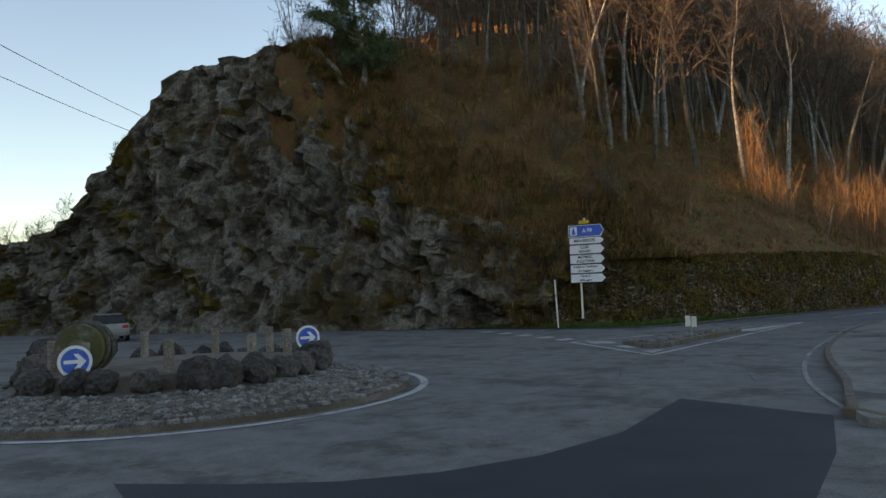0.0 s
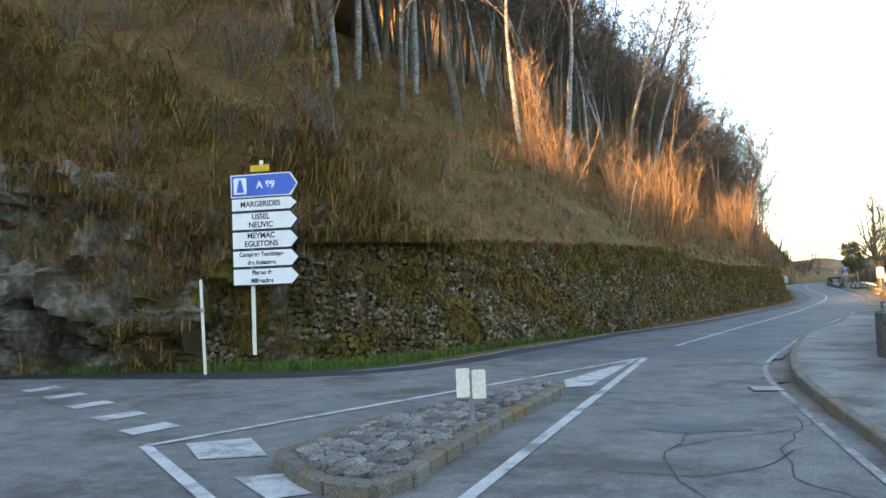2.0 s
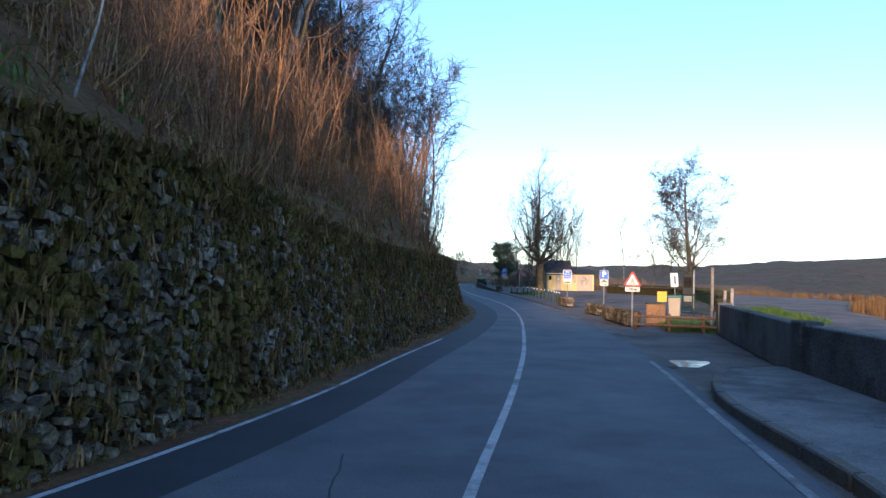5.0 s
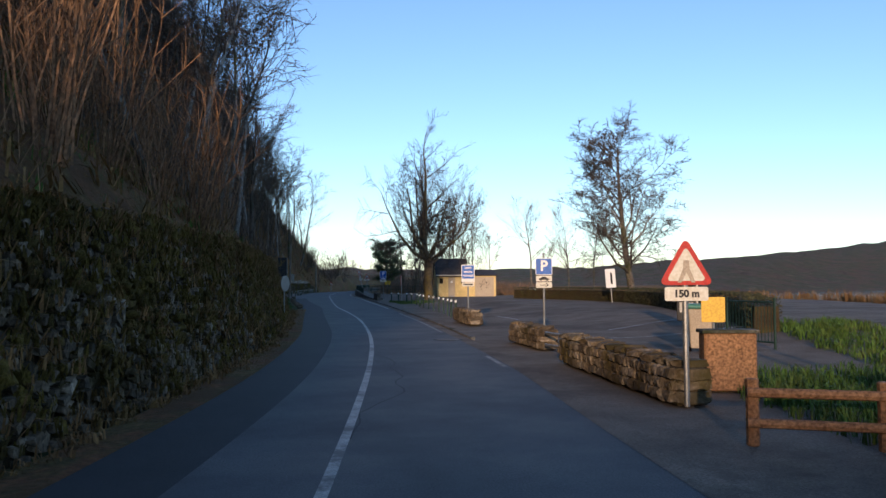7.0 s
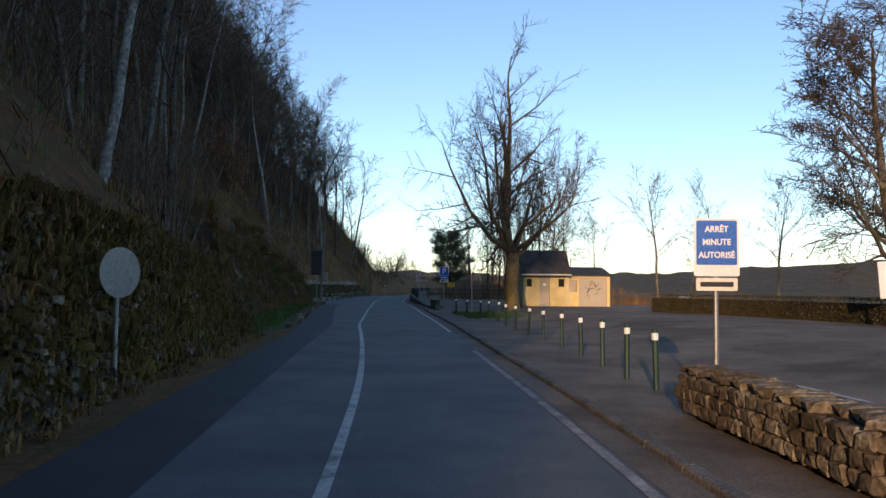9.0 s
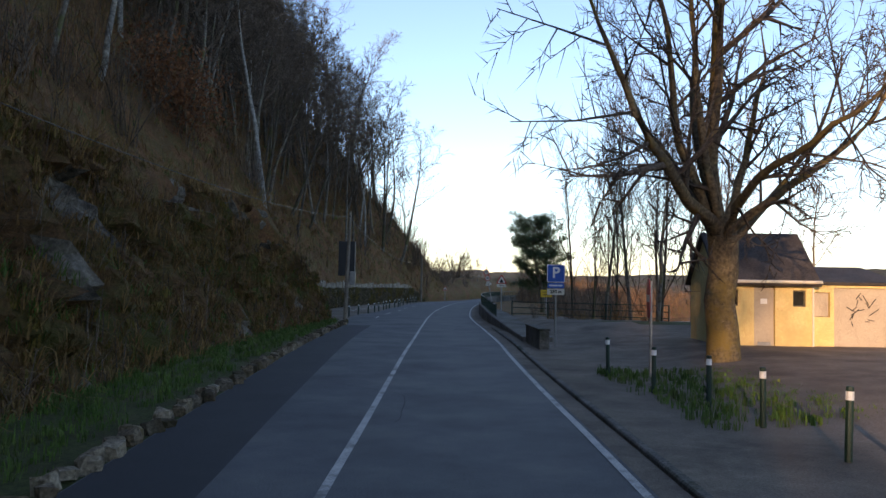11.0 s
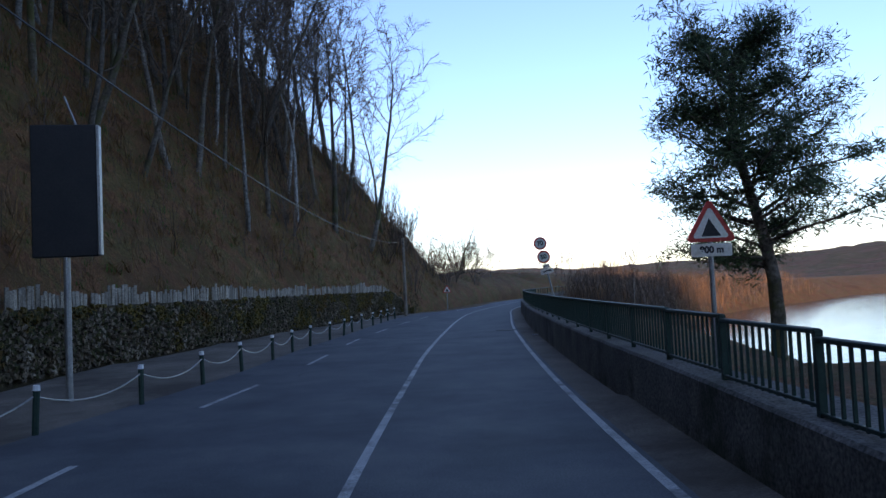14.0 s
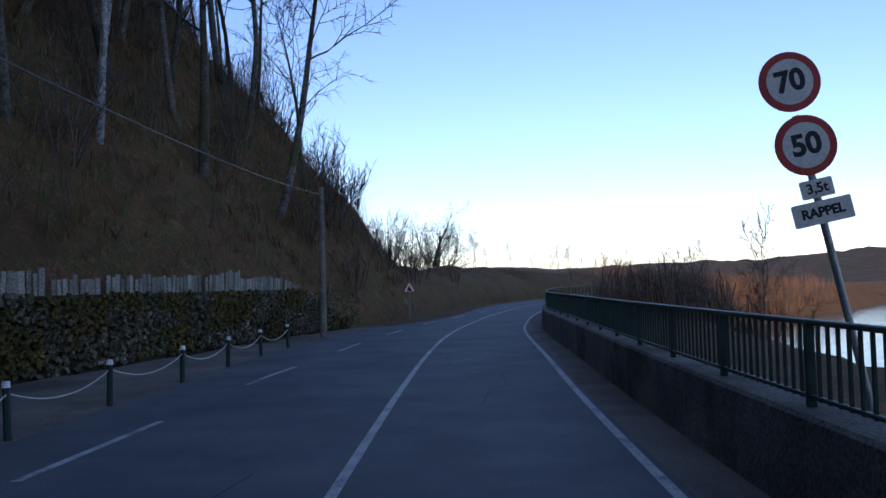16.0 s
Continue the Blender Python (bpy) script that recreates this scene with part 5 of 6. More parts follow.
def pole(x, y, h, r, lean=0, box_=False):
    s = thing("utility_pole", pose(x, y, -.1, 0, lean, 0), "weathered wooden utility pole", "utility pole")
    part("pole", rod(r, r * .7, h, (0, 0, 0), 12), POLE_WOOD, s)
    part("bracket", box(.06, .3, .06, (0, 0, h - .4), .01), STEEL, s)
    part("insulator", rod(.03, .03, .12, (0, -.13, h - .35), 8), GLASS_DARK, s)
    if box_:
        part("meter_box", box(.32, .18, .75, (.3, -.05, 2.0), .02), SIGN_BACK, s, "grey cabinet on the pole")
    return s


pole(-4.35, 40.9, 6.1, .12, 1.5, True)
pole(.68, 87.6, 5.15, .12)


def wire(a, b, sag, r=.012):
    t = Tubes()
    a, b = Vector(a), Vector(b)
    pts = [a.lerp(b, u) - Vector((0, 0, sag * 4 * u * (1 - u))) for u in np.linspace(0, 1, 25)]
    t.tube(pts, [r] * 25, 4)
    obj("overhead_wire", mesh_from("overhead_wire", t.v, t.f, BLACK), None, None, "thin black overhead cable along the hillside", "cable", "cables")


wire((-4.25, 40.9, 5.7), (.68, 87.6, 4.8), 1.1)
wire((-4.25, 40.9, 5.7), (-11.5, -15, 7.2), 1.5)
wire((-11.5, -15, 7.2), (-22, -76, 6.0), 1.2)


# ---------------------------------------------------------------- lake side walkway with railing
WK = cut(REDGE, 25, 150)
wn_ = normals_of(WK)
face = np.array([p + n * (.64 + .3 * (1 - ramp(p[1], 26, 40))) for p, n in zip(WK, wn_)])
fn_ = normals_of(face)


def walk_height(y):
    return .14 + .56 * ramp(y, 25, 46)


wv, wf_ = [], []
for p, n in zip(face, fn_):
    h_ = walk_height(p[1])
    wide = 1.08 - .66 * ramp(p[1], 38, 46)
    for o, z in ((0, -.5), (.015, h_ - .03), (.045, h_), (wide, h_), (wide + .02, -1.2)):
        wv.append((p[0] + n[0] * o, p[1] + n[1] * o, z))
for i in range(len(face) - 1):
    for k in range(4):
        wf_.append((i * 5 + k, i * 5 + k + 1, i * 5 + k + 6, i * 5 + k + 5))
wf_ += [(0, 1, 2, 3, 4), tuple(len(wv) - 1 - k for k in range(5))]
obj("walkway", mesh_from("walkway", wv, wf_, DARK_CONCRETE), None, None, "raised dark concrete walkway with stained face", "walkway", "", "structure")
strip("shoulder", cut(REDGE, 28.04, 148.85), .12, .68, .002, GRAVEL_DIRT, label="pale gritty gutter strip", category="road")
rail_line = resample(np.array([p + n * .2 for p, n in zip(face, fn_)]), 70)
rail_line = np.array([p for p in rail_line if p[1] > 36])
bars = [bm_mesh("baluster", box(.022, .022, .52, (0, 0, .05)), GREEN_PAINT), bm_mesh("post", box(.055, .055, .6, (0, 0, 0)), GREEN_PAINT)]
for a, b in zip(rail_line[:-1], rail_line[1:]):
    L = np.linalg.norm(b - a)
    s = thing("railing", pose(a[0], a[1], walk_height(a[1]), 0, 0, math.degrees(math.atan2((b - a)[1], (b - a)[0]))), "dark green metal railing with upright bars", "railing", "lake railing")
    obj("post", bars[1], s)
    part("top_rail", box(L + .02, .06, .04, (L / 2, 0, .57), .008), GREEN_PAINT, s)
    part("bottom_rail", box(L + .02, .04, .03, (L / 2, 0, .06), .005), GREEN_PAINT, s)
    if a[1] < 100:
        nb = 13
        for k in range(1, nb):
            obj("baluster", bars[0], s, pose(L * k / nb, 0, 0))


# ---------------------------------------------------------------- shrubs and undergrowth
def shrub_mesh(seed, h, stems, material, spread=.35, thin=.008, twigs=4):
    r = random.Random(seed)
    t, tw_ = Tubes(), Tubes()
    for i in range(stems):
        a, o = r.uniform(0, 6.28), r.uniform(0, .45)
        way = Vector((math.cos(a) * r.uniform(.05, spread), math.sin(a) * r.uniform(.05, spread), 1)).normalized()
        L = h * r.uniform(.55, 1.1)
        pts, p, d = [], Vector((math.cos(a) * o, math.sin(a) * o, -.15)), way
        for k in range(5):
            pts.append(p.copy())
            d = (d + Vector((r.gauss(0, .1), r.gauss(0, .1), 0))).normalized()
            p = p + d * L / 4
        t.tube(pts, [thin * 1.9 * (1 - .16 * k) for k in range(5)], 3)
        for k in range(twigs):
            u = r.uniform(.3, .98) * 4
            b = pts[int(u)].lerp(pts[min(4, int(u) + 1)], u % 1)
            w = Vector((r.gauss(0, .6), r.gauss(0, .6), 1)).normalized()
            l_ = L * r.uniform(.15, .34)
            tw_.tube([b, b + w * l_ * 1.2], [thin, 0], 3)
    return mesh_from("stems", t.v, t.f, material), mesh_from("twigs", tw_.v, tw_.f, material)


ORANGE = [shrub_mesh(50 + i, 4.2, 22, ORANGE_TWIG, .36, .012, 7) for i in range(3)]
BROWN = [shrub_mesh(60 + i, 2.6, 16, TWIG, .6, .012, 9) for i in range(3)]
LOWB = [shrub_mesh(70 + i, 1.1, 16, DRY, 1.1, .009, 7) for i in range(3)]


def shrubs(spots, meshes, size, label, group):
    for x, y, z, d in spots:
        s = rng.uniform(*size)
        m = Matrix.Translation((x, y, z)) @ Euler((0, 0, rng.uniform(0, 6.28))).to_matrix().to_4x4() @ Matrix.Diagonal((s, s, s * rng.uniform(.85, 1.15), 1))
        pair = rng.choice(meshes)
        top = obj("shrub", None, None, m, label, "shrub", group)
        obj("stem", pair[0], top)
        obj("crown", pair[1], top)


shrubs(scatter(60, -63.2, -18.76, .6, 8, .9, 21, .8), ORANGE, (.55, 1.1), "bare orange-stemmed shrub above the stone wall", "orange shrubs")
shrubs(scatter(78, -28.13, 39.51, .4, 10, .9, 22, .8), BROWN, (.7, 1.4), "tangled bare brown shrub on the bank", "bank shrubs")
shrubs(scatter(52, 79.55, 126.25, .5, 12, 1.2, 23, .8), BROWN, (.8, 1.5), "tangled bare brown shrub on the bank", "bank shrubs")
shrubs(scatter(78, -86.48, -73.14, .2, 12, .9, 27, .8), BROWN, (.45, .9), "tangled bare brown shrub above the cliff", "cliff shrubs")


def brush(spots, meshes, size, label):
    """Low brush gathered into one mesh."""
    h = Heap()
    for x, y, z, d in spots:
        k = rng.randrange(3)
        s = rng.uniform(*size)
        h.add(turn_z(RAWB[k][0] * s, rng.uniform(0, 6.28)) + np.array([x, y, z]), RAWB[k][1])
    obj("brush", h.mesh("brush", DRY), None, None, label, "brush", "", "stuff")


def both(pair):
    (a, f1), (b, f2) = raw(pair[0]), raw(pair[1])
    return np.concatenate([a, b]), f1 + [tuple(i + len(a) for i in q) for q in f2]


RAWB = [both(m) for m in LOWB]


def blades(spots, n, length, width, spread, material, name, label, seed, droop=.5):
    """Tufts of narrow bent blades, all in one mesh."""
    r = random.Random(seed)
    v, f = [], []
    for x, y, z, s in spots:
        for k in range(n):
            a, o, l_ = r.uniform(0, 6.28), r.uniform(0, spread), length * s * r.uniform(.5, 1.2)
            bx, by = x + math.cos(a * 3.1) * o, y + math.sin(a * 3.1) * o
            ca, sa, lean_ = math.cos(a), math.sin(a), r.uniform(.1, droop)
            w = width * s * r.uniform(.6, 1.3)
            i = len(v)
            v += [(bx - sa * w, by + ca * w, z - .05), (bx + sa * w, by - ca * w, z - .05), (bx + ca * l_ * lean_ * .5 + sa * w * .8, by + sa * l_ * lean_ * .5 - ca * w * .8, z + l_ * .65),
                  (bx + ca * l_ * lean_ * .5 - sa * w * .8, by + sa * l_ * lean_ * .5 + ca * w * .8, z + l_ * .65), (bx + ca * l_ * lean_ * 1.4, by + sa * l_ * lean_ * 1.4, z + l_ * (1 - .35 * lean_))]
            f += [(i, i + 1, i + 2, i + 3), (i + 3, i + 2, i + 4)]
    return obj(name, mesh_from(name, v, f, material), None, None, label, "undergrowth", "", "stuff")


def spots_of(n, y0, y1, d0, d1, seed, size, power=1.0):
    r = random.Random(seed)
    return [(x, y, z, r.uniform(*size)) for x, y, z, d in scatter(n, y0, y1, d0, d1, .12, seed, power, 3)]


brush(scatter(65, -77.48, -24.96, .3, 12, 1.0, 24, .8), LOWB, (.6, 1.2), "low dry brush on the slope")
brush(scatter(65, 39.51, 89.4, .4, 12, 1.0, 25, .8), LOWB, (.5, 1.1), "low dry brush on the slope")
brush(scatter(91, -86.48, -73.14, .2, 11, .9, 26, .8), LOWB, (.7, 1.4), "low dry brush on the slope")
brush(scatter(31, -4.2, 39.51, -1.6, .4, 1.0, 28, 1), LOWB, (.5, 1.0), "low dry brush on the rock bank")


blades(spots_of(5460, -78.66, -1.4, 0, 16, 31, (.6, 1.4), .8), 7, .34, .018, .3, DRY, "dry_bracken", "dry brown bracken and bramble stalks", 1, 1.7)
blades(spots_of(5460, -1.4, 107.5, 0, 15, 32, (.6, 1.4), .8), 7, .5, .016, .3, DRY, "dry_bracken", "dry brown bracken and bramble stalks", 2, 1.9)
blades(spots_of(3600, -78.66, 104.64, 0, 10, 33, (.5, 1.1), .7), 9, .26, .012, .22, GRASS, "hill_grass", "tufts of green grass on the slope", 3, 1.0)
blades(spots_of(2990, -90.43, -70.53, 0, 13, 34, (.6, 1.5), .8), 8, .6, .017, .35, DRY, "dry_bracken", "dry orange bracken on the cliff top", 4, 2.0)
# thin saplings and upright stems between the trees
for q, (n_s, y0, y1, d1, mt, L_) in enumerate(((742, -76.01, -21.8, 14, ORANGE_TWIG, 1.4), (2295, -24.96, 44.82, 20, TWIG, 2.3), (1215, -4.2, 44.82, 12, ORANGE_TWIG, 1.5), (2565, 39.51, 113.21, 24, TWIG, 2.2), (945, 39.51, 113.21, 14, ORANGE_TWIG, 1.3), (675, -95.25, -77.48, 14, ORANGE_TWIG, 1.2))):
    blades(spots_of(n_s, y0, y1, .1, d1, 60 + q, (.5, 1.3), .8), 5, L_, .009, .45, mt, "saplings", "thicket of thin bare saplings on the slope", 30 + q, .8)


def overgrow(face, n, keep, length, width, material, name, label, seed, count=8):
    """Tufts rooted on a rock face."""
    r = random.Random(seed)
    pool = [(c, q) for c, q, i in face if keep(c, q, i)]
    spots = []
    for _ in range(n):
        c, q = r.choice(pool)
        s = -1 if q[0] < -.2 else 1
        spots.append((c[0] + q[0] * .03 * s + r.gauss(0, .12), c[1] + q[1] * .03 * s + r.gauss(0, .12), c[2] + r.gauss(0, .08), r.uniform(.5, 1.4)))
    blades(spots, count, length, width, .16, material, name, label, seed, 1.7)


blades(spots_of(1040, -83.13, -73.14, -1.2, 3, 81, (.6, 1.5), 1.0), 8, .55, .016, .3, DRY, "dry_bracken", "rusty bracken where cliff and wall meet", 81, 2.1)
blades(spots_of(1170, -83.13, -73.14, -1.2, 3, 82, (.6, 1.5), 1.0), 8, .35, .02, .3, MOSS, "moss_tufts", "olive moss tufts where cliff and wall meet", 82, 1.6)
overgrow(CLIFF, 2600, lambda c, q, i: i == 1, .26, .018, MOSS, "cliff_moss", "olive moss hanging on the cliff", 71)
overgrow(CLIFF, 2600, lambda c, q, i: (i == 1 and q[2] > .2) or (c[1] > -79.6 and c[2] > 2), .38, .013, DRY, "cliff_bracken", "rusty dead bracken on the cliff's ledges", 72)
overgrow(BANK, 4600, lambda c, q, i: i == 1, .42, .012, DRY, "bank_bracken", "dead brown bracken on the rock bank", 73)
overgrow(BANK, 3600, lambda c, q, i: i == 1, .2, .018, MOSS, "bank_moss", "olive moss on the rock bank", 74)
overgrow(BANK, 900, lambda c, q, i: i == 1, 1.1, .008, TWIG, "bank_twigs", "thin bare stems on the rock bank", 75, 4)
overgrow(BANK, 800, lambda c, q, i: i == 1 and c[2] < 2.5, .3, .011, GRASS, "bank_grass", "green grass tufts low on the rock bank", 76)

# rough edging stones between asphalt and verge
edge = thing("edging", pose(0, 0, 0), "row of rough half-buried edging stones", "edging", "", "structure")
r_ = random.Random(77)
EL = resample(cut(LEDGE, 0, 36.9), 105)
for p in EL:
    ob = obj("stone", STONES[r_.randrange(8)], edge)
    ob.matrix_basis = pose(p[0] - .12 + r_.gauss(0, .05), p[1] + r_.gauss(0, .05), .04, r_.gauss(0, 8), r_.gauss(0, 8), r_.uniform(0, 360)) @ Matrix.Diagonal((r_.uniform(.16, .32), r_.uniform(.18, .3), r_.uniform(.14, .3), 1))

# dead beech leaves held on a few young trees
r_ = random.Random(8)
for x, y, z, d in scatter(4, -49.3, 34.45, 3.5, 9, 5, 35) + [(-11.3, 33.5, hill(5.6, 35.5, -11.3), 0), (-12.2, 32, hill(6.4, 34, -12.2), 0)]:
    v, f = [], []
    for k in range(1500):
        a, b, q = r_.uniform(0, 6.28), r_.gauss(0, .95), r_.gauss(0, .95)
        p = Vector((b, q, 1.9 + r_.gauss(0, .9)))
        e1 = Vector((r_.gauss(0, 1), r_.gauss(0, 1), r_.gauss(0, 1))).normalized() * .09
        e2 = e1.orthogonal().normalized() * .06
        i = len(v)
        v += [p - e1, p + e2, p + e1, p - e2]
        f.append((i, i + 1, i + 2, i + 3))
    top = obj("tree", None, None, Matrix.Translation((x, y, z)), "young beech holding rust-red dead leaves", "tree", "young beeches")
    obj("trunk", BROWN[0][0], top, Matrix.Diagonal((1, 1, 1.4, 1)))
    obj("crown", BROWN[0][1], top, Matrix.Diagonal((1, 1, 1.4, 1)))
    obj("crown", mesh_from("crown", v, f, DEAD_LEAF), top)


def verge(line_a, line_b, n, seed, z=0.0):
    r = random.Random(seed)
    A, B = resample(line_a, 200), resample(line_b, 200)
    out = []
    for _ in range(n):
        i, u = r.randrange(200), r.random()
        p = A[i] * (1 - u) + B[i] * u
        out.append((p[0] + r.gauss(0, .1), p[1] + r.gauss(0, .1), z, r.uniform(.5, 1.3)))
    return out


LG, FG = cut(LEDGE, -80.83, -65.73), cut(FOOT, -81.27, -65.73)
blades(verge(LG + np.array([-.5, .35]), FG, 2000, 41), 12, .2, .008, .12, GRASS, "verge_grass", "fresh green grass at the foot of the rock", 5, .9)
LG2, FG2 = cut(LEDGE, -2.8, 39.51), cut(FOOT, -2.8, 39.51)
blades(verge(LG2 + np.array([-.7, 0]), FG2, 1700, 42, -.02), 9, .15, .008, .12, GRASS, "verge_grass", "green grass verge below the rock bank", 6, .9)
blades(verge(cut(LEDGE, -65.73, -2.8) + np.array([-.15, 0]), cut(FOOT, -65.73, -2.8), 700, 43, -.02), 8, .14, .012, .14, DRY, "verge_litter", "dead stalks and litter along the wall", 7, 1.6)
blades([(x, y, .03, s) for x, y, _, s in verge(np.array([(3.4, 7.5), (3.4, 15)]), np.array([(7.8, 9), (7.6, 15)]), 700, 44)], 9, .12, .008, .12, GRASS, "lawn", "thin grass round the old tree", 8, .9)
blades([(x, y, z, s) for x, y, z, s in verge(np.array([(0, -43.5), (3, -44.5)]), np.array([(1.3, -38), (5, -38.5)]), 900, 45)], 10, .2, .008, .12, GRASS, "lawn", "grass behind the wooden fence", 9, .9)
blades([(x, y, ground_z(x, y), s) for x, y, _, s in verge(np.array([(5, -38), (8, -30)]), np.array([(9, -38), (11, -29)]), 700, 46)], 9, .24, .01, .15, GRASS, "lawn", "rough grass above the shore", 10, .9)
SH = np.array([p for p in SHORE if -31 < p[1] < 33])
blades([(x, y, ground_z(x, y), s) for x, y, _, s in verge(SH, SH + np.array([3.0, 0]), 2200, 47)], 9, .7, .012, .3, DRY, "reeds", "dry brown reeds and brush on the shore", 11, .7)

for x, y, z_, m_ in ((6.39, 36.07, .5, BROWN), (7.12, 35.49, .55, BROWN), (7.89, 35.3, .5, BROWN), (8.74, 34.74, .6, BROWN), (9.57, 34.52, .55, BROWN), (10.5, 33.95, .6, BROWN), (5.69, 36.96, .4, BROWN), (7.53, 34.76, .6, LOWB), (9.03, 34.18, .7, LOWB), (6.2, 35.08, .5, LOWB)):
    top = obj("shrub", None, None, pose(x, y, ground_z(x, y), 0, 0, x * 70) @ Matrix.Diagonal((z_, z_, z_, 1)), "bare twiggy shrub behind the lake railing", "shrub", "railing shrubs")
    obj("stem", m_[int(x) % 3][0], top)
    obj("crown", m_[int(x) % 3][1], top)
# a slim birch sapling on the wall's edge
sap = Tubes()
sap.tube([Vector((.1 * k + .02 * math.sin(k * 2), .05 * k, .5 * k - .3)) for k in range(8)], [.03 * (1 - .11 * k) for k in range(8)], 6)
for k in range(14):
    b_ = Vector((.05 * k + .02, .025 * k, .5 + .2 * k))
    sap.tube([b_, b_ + Vector((math.cos(k * 2.4) * .35, math.sin(k * 2.4) * .35, .35))], [.007, 0], 3)
st_ = obj("tree", None, None, pose(-13.7, -59.4, 3.2), "slim pale birch sapling leaning above the wall", "tree")
obj("trunk", mesh_from("trunk", sap.v, sap.f, BIRCH, True), st_)

# moss cushions along the wall's top
mh = Heap()
ico = bmesh.new()
bmesh.ops.create_icosphere(ico, subdivisions=1, radius=1)
iv = np.array([v.co[:] for v in ico.verts]); if_ = [tuple(v.index for v in fc.verts) for fc in ico.faces]
ico.free()
r_ = random.Random(5)
for i in range(2300):
    k = r_.choice([j for j in range(len(FOOT)) if -78 < FOOT[j, 1] < -1])
    y = FOOT[k, 1]
    h = wall_top(y)
    up_ = r_.random() < .4
    zz = h + r_.uniform(-.08, .05) if up_ else h * (1 - .75 * r_.random() ** 1.6)
    d = .28 * zz + (r_.uniform(0, .7) if up_ else r_.uniform(-.02, .06))
    vs = iv * np.array([r_.uniform(.05, .17), r_.uniform(.05, .12), r_.uniform(.04, .1)])
    vs = vs * (1 + .5 * np.array([noise.noise(Vector(q) * 9 + Vector((i, 0, 0))) for q in vs]))[:, None]
    mh.add(turn_z(vs, r_.uniform(0, 6)) + np.array([FOOT[k, 0] + FN[k, 0] * d, y + FN[k, 1] * d, zz]), if_)
obj("moss_cushions", mh.mesh("moss_cushions", MOSS, True), None, None, "cushions of yellow-green moss on the stone wall", "moss", "", "stuff")


ws = []
for _ in range(12000):
    k = r_.choice([j for j in range(len(FOOT)) if -78 < FOOT[j, 1] < 1])
    y = FOOT[k, 1]
    h = wall_top(y)
    zz = h * (1 - r_.random() ** 1.7)
    u = r_.uniform(-.5, .5)
    d = .28 * zz - .03
    ws.append((FOOT[k, 0] + FN[k, 0] * d + u * FN[k, 1], y + FN[k, 1] * d - u * FN[k, 0], zz, r_.uniform(.5, 1.3)))
blades(ws[:8200], 7, .13, .016, .1, MOSS, "wall_moss", "shaggy moss growing from the wall's joints", 21, 1.8)
blades(ws[8200:], 7, .2, .01, .1, DRY, "wall_stalks", "dead grass hanging from the wall", 22, 1.8)


# ---------------------------------------------------------------- plank fence, panel
fence = thing("plank_fence", pose(0, 0, 0), "uneven weathered upright boards above the low wall", "fence")
pl_line = resample(cut(FOOT, 42.17, 93.25), 270)
pn = -normals_of(pl_line)
boards = [bm_mesh("board", box(.17, .03, 1.0, (0, 0, 0), .008), WOOD) for _ in range(1)]
r_ = random.Random(3)
run_h = .6
for i, (p, q) in enumerate(zip(pl_line, pn)):
    if i % 9 == 0:
        run_h = r_.uniform(.46, .72)
    if r_.random() < .05:
        continue
    ob = obj("board", boards[0], fence)
    d = .45
    h = run_h * r_.uniform(.85, 1.12)
    ob.matrix_basis = Matrix.Translation((p[0] + q[0] * d, p[1] + q[1] * d, wall_height(p[1]) - .12)) @ Euler((r_.gauss(0, .03), r_.gauss(0, .03), math.atan2(q[1], q[0]) + math.pi / 2)).to_matrix().to_4x4() @ Matrix.Diagonal((r_.uniform(.7, 1.1), 1, h, 1))

bp_ = thing("display_panel", pose(-5.1, 50.6, 0, 0, 0, 8), "tall dark double-sided display panel on a steel post", "display panel")
part("post", rod(.06, .06, 3.1, (0, 0, -.5), 12), STEEL, bp_)
part("board", box(1.1, .16, 2.35, (0, 0, 2.5), .02), BLACK, bp_, "dark unlit panel")
part("edge", box(.05, .19, 2.32, (.57, 0, 2.52), .01), STEEL, bp_, "bright metal edge")
part("lamp_arm", rod(.02, .02, .55, (.2, 0, 4.85), 8, ry=-20), STEEL, bp_)

dl = thing("round_sign", pose(-5.15, -16.6, 0, 0, 0, 58), "back of a grey round sign by the wall", "traffic sign")
part("post", rod(.03, .03, 1.7, (0, .05, 0), 8), STEEL, dl)
part("disc", disc(.33), SIGN_BACK, dl, "grey metal disc", up(0, 0, 1.55))
warning_sign(4, 99.5, 0, 1.95, .75, 4, 1.5, "", "slope", "small warning triangle beside the far bend")


# ---------------------------------------------------------------- roundabout and traffic island
RC, RR = Vector((-17.54, -101.86)), 5.28
N = 96
ring_pts = [(RC.x + RR * math.cos(2 * math.pi * k / N), RC.y + RR * math.sin(2 * math.pi * k / N)) for k in range(N)]
ringl = np.array([(RC.x + RR * math.cos(a), RC.y + RR * math.sin(a)) for a in np.linspace(2 * math.pi, 0, 121)])
strip("ring_line", ringl, -.42, -.24, PZ, PAINT, label="white painted ring round the roundabout", category="road marking")
isl = thing("roundabout", pose(RC.x, RC.y, 0), "planted roundabout of cobbles and boulders", "roundabout", "", "structure")
v, f = [], []
prof = [(RR, -.05), (RR, .1), (RR - .25, .12), (RR - 1.5, .34), (2.95, .42), (2.85, .68), (.01, .72)]
for a in range(64):
    for rr, z in prof:
        v.append((rr * math.cos(2 * math.pi * a / 64), rr * math.sin(2 * math.pi * a / 64), z))
M = len(prof)
for a in range(64):
    for k in range(M - 1):
        f.append((a * M + k, ((a + 1) % 64) * M + k, ((a + 1) % 64) * M + k + 1, a * M + k + 1))
obj("mound", mesh_from("mound", v, f, GRAVEL_DIRT), isl)
